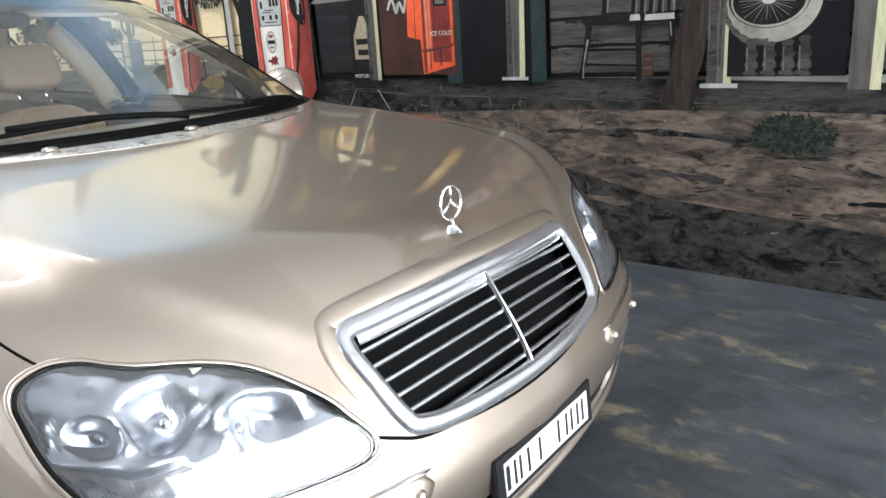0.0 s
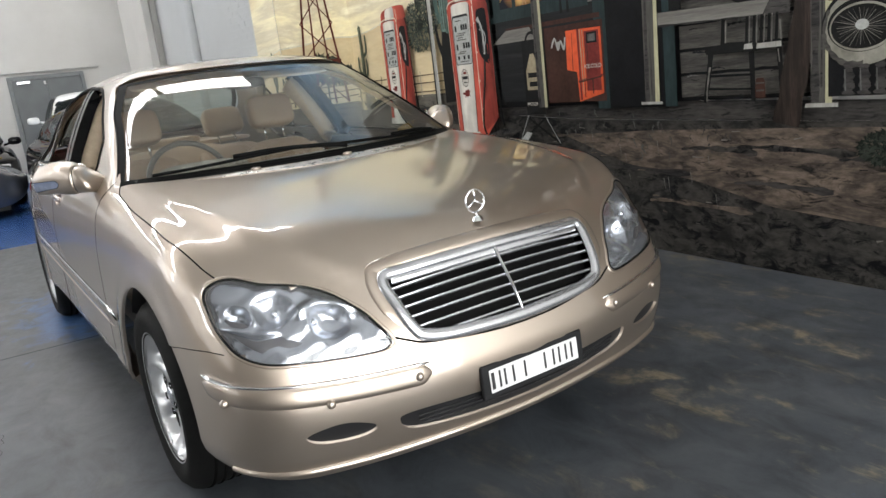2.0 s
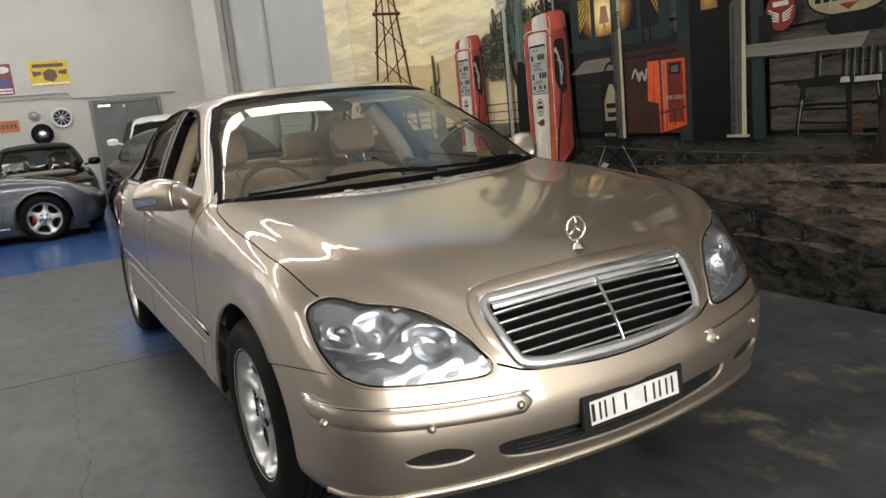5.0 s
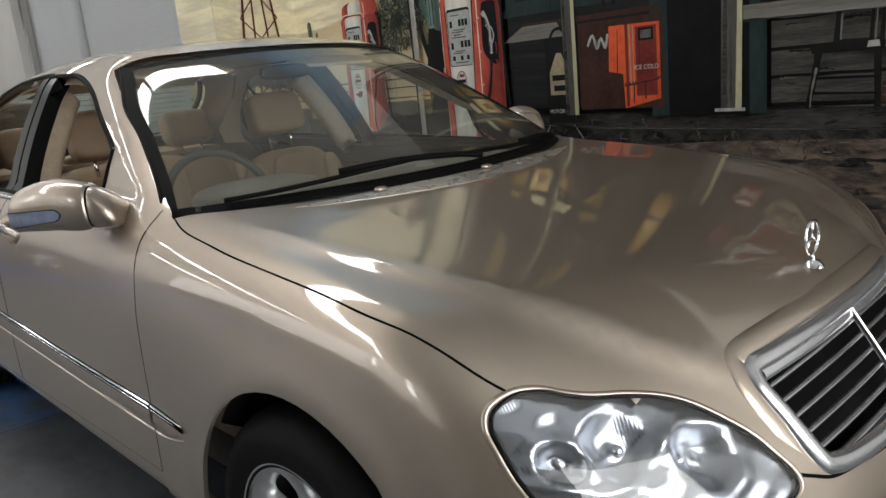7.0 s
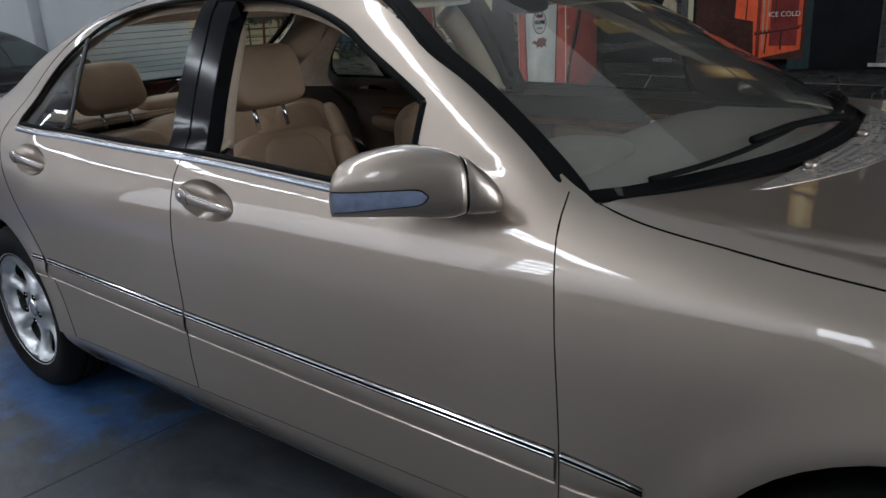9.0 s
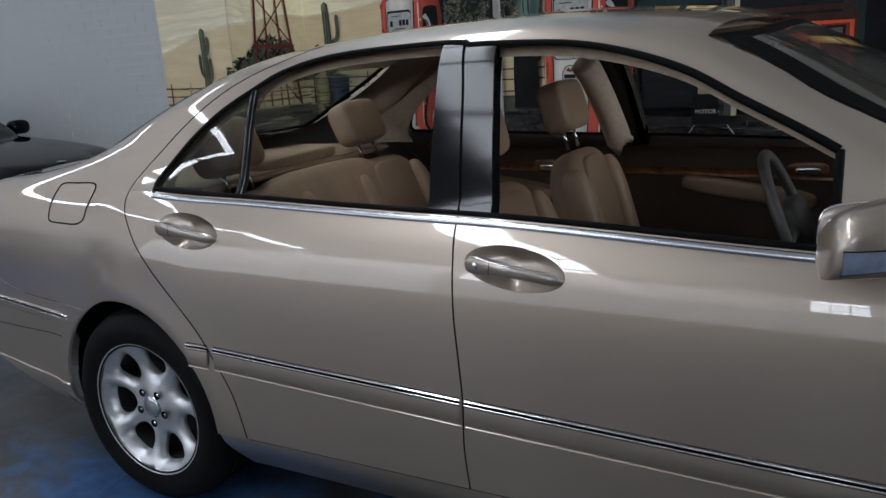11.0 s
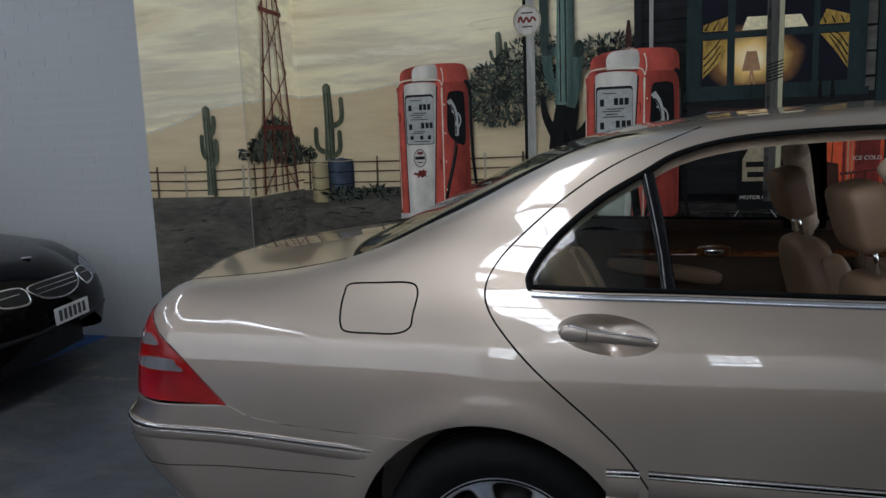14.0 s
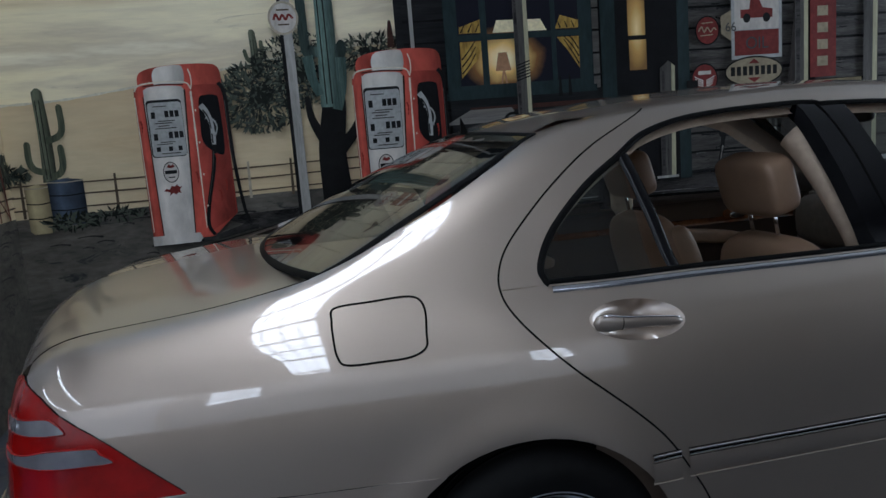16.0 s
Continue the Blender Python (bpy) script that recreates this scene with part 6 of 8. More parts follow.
def door_handle(chart, s, hx, hz):
    """A pull bar across its hollow: a broad lock end, a slim grip, a bright upper edge and a tip."""
    c0 = chart.put([(hx, hz)])[0][0]
    ca, sa = math.cos(CUP_TURN), math.sin(CUP_TURN)

    def place(u, out, w):
        return Vector((hx + u * ca - w * sa, c0[1] + s * out, hz + u * sa + w * ca))

    def ring(u):
        h = float(lerp(u, [(-.120, .003), (-.116, .013), (-.106, .0195), (-.088, .0215), (-.066, .0185), (-.04, .0155), (.03, .0140), (.085, .0130), (.106, .0105), (.120, .003)]))
        lift = .003 + .012 * math.sin(math.pi * min(1, max(0, (u + .12) / .24))) ** .8
        dz = -.006 + .004 * math.cos(math.pi * u / .24)
        return [place(u, lift + .0095 * min(1, h / .010) * math.copysign(abs(math.cos(a)) ** .8, math.cos(a)), dz + h * math.copysign(abs(math.sin(a)) ** .8, math.sin(a))) for a in np.linspace(0, 2 * math.pi, 16, endpoint=False)], lift, dz, h
    us = list(np.linspace(-.120, -.065, 9)) + list(np.linspace(-.05, .10, 12)) + [.106, .112, .117, .120]
    hd = loft("door_handle", [ring(u)[0] for u in us], PAINT, sedan, "body-coloured pull handle")
    line = []
    for u in np.linspace(-.10, .112, 18):
        _, lift, dz, h = ring(u)
        line.append(place(u, lift + .006, dz + h * .93))
    tube("handle_line", line, .0024, CHROME, hd, False, 6)
    lip = []
    for a in np.linspace(-1.2, 1.2, 9):
        _, lift, dz, h = ring(-.055)
        lip.append(place(-.055 + .004 * math.cos(a), lift + .0098 * math.cos(a) ** .8, dz + h * 1.02 * math.sin(a)))
    tube("lock_gap", lip, .0011, SEAM, hd, False, 6)
    _, lift, dz, h = ring(-.09)
    k = place(-.088, lift + .0085, dz + .001)
    if hx > 1:
        lathe("key_lock", [(0, s * .0035), (.006, s * .0035), (.0085, s * .001), (.0095, -s * .002)], "y", tuple(k), CHROME, hd, 18)


for s in (-1, 1):
    allc, low, upp = side_charts(s)
    tailS = tail
    hoodline = curve(HOOD_E, 6, False)
    hl, _ = hood_top.put(np.stack([hoodline[:, 0], s * hoodline[:, 1]], 1))
    lampc = curve(nose.flat(mirrored(LAMP, s)), 6)
    lamp3, _ = nose.put(lampc)
    lamp_low = [tuple(p[[0, 2]]) for p in lamp3 if p[0] < 3.60 and p[2] < .80 and abs(p[1]) > .80]
    lamp_low.sort(key=lambda p: -p[1])
    cx, cz, r = F_ARCH
    # front wing
    seam = [(x, z) for x, y, z in SEAM_B]
    top = [tuple(p[[0, 2]]) for p in hl]
    fender = F_GAP + top + lamp_low + seam[::-1][1:] + arc(cx, cz, r, 42, 176, 20)[1:] + [(2.60, .30), (2.39, .30)]
    fender = [(2.384, .30)] + fender[:-1]
    skin("front_wing", [(allc, dense(np.array(fender), .03), ())], PAINT, sedan, .028, back=.012)
    # doors: the pressing below the belt and the frame above the glass
    belt_f = [tuple(p) for p in BELT_C if 1.142 < p[0]]
    f_low = curve([(2.384, .372)] + F_GAP, 6, False).tolist() + [(2.2, 1.035), (2.06, 1.03), (1.97, 1.02)] + belt_f[::-1] + curve(B_GAP[2:], 6, False).tolist() + [(1.6, .357), (2.0, .366)]
    f_frame = curve(FRAME_F, 5, False).tolist() + curve(DLO_F, 5, False).tolist()[::-1] + [(1.952, 1.08), (1.97, 1.02), (2.06, 1.03), (2.2, 1.035)]
    fd = skin("front_door", [(allc, np.array(f_low), (cup_ring(*HANDLES[0], 1.0),)), (allc, np.array(f_frame), ())], PAINT, sedan, .02)
    handle_cup(allc, *HANDLES[0], fd)
    belt_r = [tuple(p) for p in BELT_C if p[0] < 1.142]
    rg = curve(R_GAP, 5, False).tolist()
    lowr = [p for p in rg if p[1] < 1.041 or p[0] > .33 and p[1] < .9]
    uppr = [p for p in rg if p[1] >= 1.041]
    r_low = belt_r + curve(B_GAP[2:], 6, False).tolist() + [(.8, .343)] + lowr[::-1]
    r_frame = curve(FRAME_R, 5, False).tolist() + uppr + [(-.039, 1.041)] + curve(DLO_R, 5, False).tolist()[::-1]
    rd = skin("rear_door", [(allc, np.array(r_low), (cup_ring(*HANDLES[1], 1.0),)), (allc, np.array(r_frame), ())], PAINT, sedan, .02)
    handle_cup(allc, *HANDLES[1], rd)
    # sill
    sill = [(.47, .338), (.8, .343), (1.193, .348), (1.6, .357), (2.0, .366), (2.384, .372), (2.384, .30), (2.60, .30), (2.60, .22), (.40, .20), (.36, .30), (.352, .338)]
    skin("sill", [(low, np.array(sill), ())], PAINT, sedan, .03, -.006, back=.05)
    # rear quarter with the roof pillar
    cx, cz, r = R_ARCH
    def side3(pts):
        return allc.put(np.array(pts))[0]
    rg3 = side3(rg[:-2])
    arch3 = side3(arc(cx, cz, r, 2, 122, 18))
    seam3 = np.array(mirrored([(-.449, -.872, .65), (-.6, -.86, .655), (-.733, -.841, .672)], s))
    tail3 = np.array(mirrored([(-.80, -.833, .70), (-.88, -.823, .770), (-.962, -.805, .842), (-1.03, -.770, .895), (-1.087, -.718, .934), (-1.13, -.62, .952)], s))
    lid3 = np.array(mirrored(LID[::-1], s))
    glass3 = np.array(mirrored([(-.44, -.645, 1.11), (-.244, -.618, 1.19), (.007, -.575, 1.304), (.20, -.46, 1.398), (.32, -.46, 1.43)], s))
    q3 = np.concatenate([rg3, side3([(.463, .338), (.40, .335)]), arch3, seam3, tail3, lid3, glass3])
    flap3 = np.array(mirrored([(-.433, -.752, 1.042), (-.35, -.757, 1.047), (-.257, -.763, 1.048), (-.229, -.786, 1.028), (-.236, -.82, .97), (-.243, -.84, .941), (-.281, -.846, .926), (-.35, -.84, .924), (-.426, -.832, .926), (-.445, -.824, .945), (-.447, -.80, .98), (-.446, -.78, 1.018)], s))
    fc = curve(tail.flat(flap3), 5)
    skin("rear_wing", [(tail, dense(tail.flat(q3), .03), (fc,) if s < 0 else ())], PAINT, sedan, .026, back=.012)
    if s < 0:
        skin("fuel_flap", [(tail, fc, ())], PAINT, sedan, .03)
        strip("flap_gap", tail, fc, .0055, .0012, SEAM, sedan, True, off=.0015)
    # windscreen pillar
    corner3 = [(2.40, 1.004), (2.335, 1.032), (2.27, 1.068), (2.175, 1.128), (2.055, 1.200), (1.889, 1.291), (1.78, 1.351), (1.67, 1.402), (1.60, 1.418)]
    pillar = corner3 + [p for p in curve(FRAME_F, 5, False).tolist() if p[0] > 1.49][::-1]
    skin("windscreen_pillar", [(allc, dense(np.array(pillar), .03), ())], PAINT, sedan, .02)
    # glass and the black centre pillar
    gf = curve(DLO_F, 5, False).tolist() + [p for p in belt_f if p[0] < 1.96] + [(1.956, 1.02)]
    # the door windows are down; only the fixed quarter pane stays
    gr = [p for p in curve(DLO_R, 5, False).tolist() if p[0] < .39] + [p for p in belt_r if p[0] < .42]
    skin("quarter_window", [(allc, np.array(gr), ())], GLASS, sedan, .05, -.008).visible_shadow = False
    bp = [(.998, 1.428), (1.155, 1.418), (1.19, 1.25), (1.229, 1.013), (1.055, 1.018), (1.03, 1.22)]
    skin("centre_pillar", [(allc, np.array(bp), ())], PIANO, sedan, .03, .001, back=.05)
    strip("centre_pillar_gap", allc, curve([(1.06, 1.43), (1.10, 1.28), (1.142, 1.02)], 8, False), .008, .001, SEAM, sedan, off=.0022)
    strip("quarter_window_bar", allc, curve([(.385, 1.325), (.41, 1.18), (.43, 1.036)], 8, False), .036, .005, PIANO, sedan)
    dlo = curve(DLO_F, 6, False).tolist()
    dlo_all = dlo + curve(DLO_R, 6, False).tolist()[1:]
    strip("window_seal", allc, dlo_all, .020, .006, SEAL, sedan)
    strip("window_seal", allc, [(1.952, z) for z in np.linspace(.99, 1.168, 8)], .018, .006, SEAL, sedan)
    strip("window_seal", allc, [(x, z + .006) for x, z in BELT_C if x < 1.96], .016, .006, SEAL, sedan)
    strip("belt_moulding", allc, [(x, z - .011) for x, z in BELT_C if x < 1.99], .020, .007, SATIN, sedan, label="bright metal belt strip")
    # dark strips laid on the skin for the shadow in gaps between panels
    for pts, wd in ((B_GAP[2:], .0065), (F_GAP, .004), (R_GAP, .0072)):
        strip("panel_gap", allc, curve(pts, 7, False), wd, .0010, SEAM, sedan)
    strip("panel_gap", allc, curve(sill[:6], 6, False), .007, .0010, SEAM, sedan, off=-.001)
    strip("panel_gap", hood_top, np.stack([hoodline[:, 0], s * hoodline[:, 1]], 1), .0055, .0012, SEAM, sedan)
    strip("panel_gap", low, curve(seam[:4], 6, False), .004, .0008, SEAM, sedan)
    # side rubbing strips with a bright line
    for x0, x1 in ((.270, .350), (.372, 1.176), (1.19, 2.38), (2.393, 2.555)):
        xs = np.linspace(x0, x1, max(6, int((x1 - x0) / .05)))
        zt = np.interp(xs, [.29, 1.18, 1.9, 2.385, 2.56], [.612, .585, .566, .556, .548])
        end = np.where(xs > 2.45, np.clip((2.56 - xs) / .11, 0.1, 1) ** .5, 1)
        tp = "end" if x0 > 2.3 else False
        sl = strip("rubbing_strip", low, np.stack([xs, zt - .033 + .014 * np.clip((xs - 2.4) / .16, 0, 1) ** 2], 1), .072, .0045, PAINT, sedan, taper=tp)
        strip("strip_edge", low, np.stack([xs, zt - .0695 + .03 * np.clip((xs - 2.4) / .16, 0, 1) ** 2], 1), .006, .0035, PAINT, sl)
        strip("strip_edge", low, np.stack([xs, zt - .0055 - .007 * np.clip((xs - 2.4) / .16, 0, 1) ** 2], 1), .004, .0056, SEAM, sl)
        strip("bright_line", low, np.stack([xs, zt - .0095 - .006 * np.clip((xs - 2.4) / .16, 0, 1) ** 2], 1), .0050, .0068, CHROME, sl, taper=tp)
        strip("strip_edge", low, np.stack([xs, zt - .0145 - .004 * np.clip((xs - 2.4) / .16, 0, 1) ** 2], 1), .003, .0050, SEAM, sl)
        strip("strip_edge", low, np.stack([xs, zt + .0045 - .010 * np.clip((xs - 2.4) / .16, 0, 1) ** 2], 1), .003, .0012, SEAM, sl)
        strip("bright_line", low, np.stack([xs, zt - .000 - .010 * np.clip((xs - 2.4) / .16, 0, 1) ** 2], 1), .0062, .0068, CHROME, sl, taper=tp)
    xs = np.linspace(.355, 2.38, 40)
    # door handles
    for hx, hz in HANDLES:
        door_handle(allc, s, hx, hz)
    # inner lining seen through the glass
    skin("door_lining", [(Chart("side", SEDAN, lower, s=s), np.array([(.15, .45), (.15, 1.045), (.45, 1.05), (1.2, 1.035), (2.25, 1.01), (2.25, .45)]), ())], DOOR_TRIM, sedan, .05, -.062)
    for dx in (.55, 1.62):
        ac, an = Chart("side", SEDAN, lower, s=s).put([(dx, .80), (dx + .22, .90)])
        blob("door_armrest", ac[0] - an[0] * .10, (.26, .045, .035), LEATHER_L, sedan, .5, .5, Matrix.Rotation(radians(8), 3, "Y"))
        lv = blob("inner_handle", ac[1] - an[1] * .085, (.045, .010, .016), CHROME, sedan, .6, .6)
        blob("handle_dish", ac[1] - an[1] * .072, (.075, .008, .030), WOOD, lv, .6, .6)
    ft = curve(DLO_F, 4, False)
    inner_f = [p for p in curve(FRAME_F, 4, False).tolist() if p[0] < 2.22] + (ft * [1, 1] - [0, .012]).tolist()[::-1]
    skin("pillar_lining", [(upp, np.array(inner_f), ())], LINER, sedan, .04, -.032)
    inner_r = curve(FRAME_R, 4, False).tolist() + [(.35, 1.36), (.10, 1.22), (-.12, 1.10), (-.12, 1.0), (.10, 1.0)] + (curve(DLO_R, 4, False) * [1, 1] + [.008, -.008]).tolist()[::-1]
    skin("pillar_lining", [(upp, np.array(inner_r), ())], LINER, sedan, .04, -.032)
    skin("pillar_lining", [(upp, np.array([(1.005, 1.43), (1.145, 1.42), (1.205, .95), (1.065, .95)]), ())], PIANO, sedan, .04, -.05)
    cp, cn = upp.put(curve([(1.03, 1.40), (1.07, 1.27), (1.12, 1.06), (1.13, .97)], 5, False))
    tube("pillar_trim", [p - n * .095 for p, n in zip(cp, cn)], .052, LINER, sedan, False, 14, "beige inner trim of the centre pillar")
    strip("wood_inlay", Chart("side", SEDAN, lower, s=s), curve([(.35, .90), (1.0, .885), (1.15, .885), (2.2, .86)], 5, False), .035, .006, WOOD, sedan, off=-.08)
    # wheels and wells
    for wx, (cx, cz, r) in ((0.0, R_ARCH), (2.965, F_ARCH)):
        road_wheel("wheel", sedan, wx, s * .805, s, label="silver seven-hole alloy wheel with a black tyre")
        pts, fs = [], []
        for k, (px, pz) in enumerate(arc(cx, cz, r + .012, -6, 184, 24)):
            pts += [(px, s * (.872 if cx < 1 else .905) if abs(px - cx) < r * .9 else s * .84, pz), (px, s * .52, pz)]
        fs = [(2 * k, 2 * k + 1, 2 * k + 3, 2 * k + 2) for k in range(24)]
        n0 = len(pts)
        pts += [(cx, s * .52, cz)]
        fs += [(2 * k + 1, n0, 2 * k + 3) for k in range(24)]
        sheet("wheel_well", pts, fs, BLACK, sedan)

# hood: the flat top and the nose round the grille
lampR = nose.put(curve(nose.flat(LAMP), 6))[0]
front_x = 3.575
tip = int(np.argmax(lampR[:, 2] < .588))
upperlamp = [p for p in lampR[:tip] if p[0] <= front_x + .002]
edge = curve(HOOD_E, 6, False)
right = [(p[0], -p[1]) for p in edge] + [(p[0], p[1]) for p in upperlamp[1:]]
yb = -right[-1][1]
right[-1] = (front_x, -yb)
rear = [(2.69 - .452 * y * y, y) for y in np.linspace(.806, -.806, 25)]
hood_out = right + [(front_x, y) for y in np.linspace(-yb, yb, 22)[1:-1]] + [(x, -y) for x, y in right[::-1]] + rear[1:-1]
meet = hood_top.put(np.array([(front_x, y) for y in np.linspace(-yb, yb, 22)]))[0]
lowlamp = [tuple(p) for p in lampR[:tip] if p[0] > front_x]
lip = curve(HOOD_LIP, 5, False)
nose_r = [tuple(meet[0])] + lowlamp + [tuple(p) for p in lip[1:]]
nose_out = nose_r + [(x, -y, z) for x, y, z in nose_r[::-1][1:]] + [tuple(p) for p in meet[::-1][1:-1]]
grille_c = curve(nose.flat(GRILLE), 5)
strip("hood_joint", hood_top, [(front_x, y) for y in np.linspace(-yb, yb, 40)], .03, .0003, PAINT, sedan, off=-.0022)
hood = skin("hood", [(hood_top, np.array(hood_out), ()), (nose, nose.flat(nose_out), (grille_c,))], PAINT, sedan, .025)
strip("panel_gap", nose, nose.flat([tuple(p) for p in lip] + [(x, -y, z) for x, y, z in lip[::-1][1:]]), .009, .001, SEAM, sedan)
strip("grille_frame", nose, grille_c, .038, .012, PLATED, sedan, True, label="chrome grille surround")
fold = [(3.765, -.392, .605), (3.735, -.414, .655), (3.695, -.425, .705), (3.665, -.418, .745), (3.655, -.385, .771), (3.665, -.2, .783)]
strip("grille_fold", nose, curve(nose.flat(fold + [(3.672, 0, .787)] + flip(fold[::-1])), 8, False), .050, .0065, PAINT, hood, off=-.0012, taper=True)
skin("grille_back", [(nose, grille_c, ())], SEAL, sedan, .04, -.05)
for k in range(6):
    z = .722 - .029 * k
    hw = np.interp(z, [.56, .6, .68, .742], [.30, .35, .375, .38])
    q = nose.flat([(3.70, y, z - .012 * (y / .39) ** 2) for y in np.linspace(-hw, hw, 24)])
    strip("grille_bar", nose, q, .0100, .010, PLATED, sedan, off=-.014)
strip("grille_spine", nose, nose.flat([(3.7, 0, z) for z in np.linspace(.748, .556, 14)]), .012, .009, CHROME, sedan, off=-.003)
strip("grille_header", nose, nose.flat([(3.68, y, .738 - .004 * (y / .39) ** 2) for y in np.linspace(-.37, .37, 24)]), .036, .005, PLATED, sedan, off=-.004)
# air grille and washer jets at the hood's rear edge
yy = np.linspace(-.57, .57, 44)
def vent(f, y):
    """Across the air grille, from its rear edge (0) to its front edge (1)."""
    return (2.648 - .16 * y * y) * (1 - f) + (2.765 - .50 * y * y) * f
lens = [(vent(0, y), y) for y in yy] + [(vent(1, y), y) for y in yy[::-1][1:-1]]
air = skin("air_grille", [(hood_top, np.array(lens), ())], SLAT, sedan, .02, .0012)
strip("grille_rim", hood_top, lens, .005, .0025, PAINT, air, True)
for k in range(5):
    f = (k + .7) / 5.4
    ys = np.linspace(-.53 + .008 * k, .53 - .008 * k, 40)
    strip("slat", hood_top, np.stack([vent(f, ys), ys], 1), .0150, .0018, SLAT, air, off=.0012, taper=True)
for y in (-.336, .058):
    jc, jn = hood_top.put([(vent(.2, y), y)])
    blob("washer_jet", jc[0] + jn[0] * .008, (.014, .020, .007), PAINT, sedan, .8, .8)
# ring ornament on a stalk
c = hood_top.put([(3.625, 0)])[0][0]
orn = lathe("hood_ornament", [(.0, .016), (.012, .014), (.018, .006), (.021, .0)], "z", tuple(c), CHROME, sedan, 20, "chrome three-spoke ring ornament")
t = [(2 * math.pi * k / 40) for k in range(40)]
rc = (c[0] - .004, 0, c[2] + .062)
tube("ring", [(rc[0], .036 * math.cos(a), rc[2] + .036 * math.sin(a)) for a in t], .0032, CHROME, orn, True, 8)
for k in range(3):
    a = math.pi / 2 + 2 * math.pi * k / 3
    tube("spoke", [(rc[0], f * .036 * math.cos(a), rc[2] + f * .036 * math.sin(a)) for f in (0, .5, 1)], .0030, CHROME, orn, False, 6)
tube("stalk", [(c[0], 0, c[2] + .01), (rc[0], 0, rc[2] - .034)], .004, CHROME, orn, False, 8)

# front bumper
cx, cz, r = F_ARCH
archp = [(x, -.90, z) for x, z in arc(cx, cz, r, -14, 42, 8)]
low_edge = [(3.40, -.88, .25), (3.52, -.86, .235), (3.66, -.72, .228), (3.74, -.45, .225), (3.76, -.2, .225), (3.76, 0, .225)]
lampbot = [tuple(p) for p in lampR[tip:] if p[2] < .62 and p[0] > 3.60]
lampbot = [(3.60, -.80, .618)] + sorted(lampbot, key=lambda p: -abs(p[1]))
half = [archp[-1]] + SEAM_B[1:4] + lampbot + [tuple(p) for p in lip[1:]]
bump_out = half + [(x, -y, z) for x, y, z in half[::-1][1:]] + [(x, -y, z) for x, y, z in archp[::-1][1:]] + [(x, -y, z) for x, y, z in low_edge] + low_edge[::-1][1:] + archp[:-1]
INTAKE = [(3.78, -.455, .353), (3.78, -.41, .312), (3.8, -.2, .290), (3.8, 0, .286), (3.8, .2, .290), (3.78, .41, .312), (3.78, .455, .353), (3.79, .42, .372), (3.8, .2, .368), (3.8, 0, .368), (3.8, -.2, .368), (3.79, -.42, .372)]
FOG = [(3.714, -.712, .374), (3.735, -.66, .391), (3.75, -.60, .394), (3.765, -.535, .372), (3.766, -.525, .350), (3.755, -.57, .336), (3.735, -.65, .338), (3.72, -.70, .352)]
intake, fogR, fogL = curve(nose.flat(INTAKE), 5), curve(nose.flat(FOG), 5), curve(nose.flat(flip(FOG)), 5)
bumper = skin("front_bumper", [(nose, nose.flat(bump_out), (intake, fogR, fogL))], PAINT, sedan, .03, back=.010)
skin("lower_intake", [(nose, intake, ())], BLACK, bumper, .05, -.012)
for z in (.312, .327, .342):
    strip("intake_slat", nose, nose.flat([(3.8, y, z) for y in np.linspace(-.40, .40, 20)]), .006, .006, BLACK, bumper, off=-.012)
for f in (fogR, fogL):
    skin("fog_duct", [(nose, f, ())], BLACK, bumper, .04, -.010)
for s in (-1, 1):
    rub = mirrored([(3.47, -.893, .530), (3.58, -.855, .512), (3.66, -.784, .503), (3.74, -.62, .490), (3.79, -.44, .480), (3.81, -.35, .476)], s)
    rs = strip("bumper_strip", nose, curve(nose.flat(rub), 8, False), .062, .009, PAINT, bumper, taper=True)
    strip("bright_line", nose, curve(nose.flat([(x, y, z + .026) for x, y, z in rub]), 8, False), .012, .012, CHROME, rs, taper=True)
    for x, y, z in ((3.80, -.39, .474), (3.744, -.638, .462), (3.56, -.86, .488)):
        p, nn = nose.put(nose.flat([(x, y * -s, z)]))
        blob("parking_sensor", p[0] + nn[0] * .006, (.013, .013, .013), PAINT, bumper, 1, 1, nu=16, nv=8)
strip("lower_lip", nose, curve(nose.flat([(3.5, -.86, .262), (3.66, -.72, .258), (3.74, -.45, .254), (3.77, 0, .252), (3.74, .45, .254), (3.66, .72, .258), (3.5, .86, .262)]), 8, False), .022, .011, PAINT, bumper)
# number plate: plain bars stand for its writing
plate = thing("number_plate", CAR @ pose(3.838, 0, .392, 0, -4, 0), "white number plate in a black frame on the front bumper", "number plate")
plate.parent = None
box("plate_frame", -.012, .004, -.203, .203, -.052, .052, BLACK, plate, .003)
box("plate_face", .0045, .007, -.176, .176, -.036, .034, WHITE_PLATE, plate)
for y0 in (-.144, -.124, -.092, -.046, .034, .070, .094, .122, .146):
    box("bar", .0075, .0082, y0, y0 + .008, -.026, .026, INK, plate)
box("bar", .0075, .0082, -.172, -.160, -.026, .026, INK, plate)

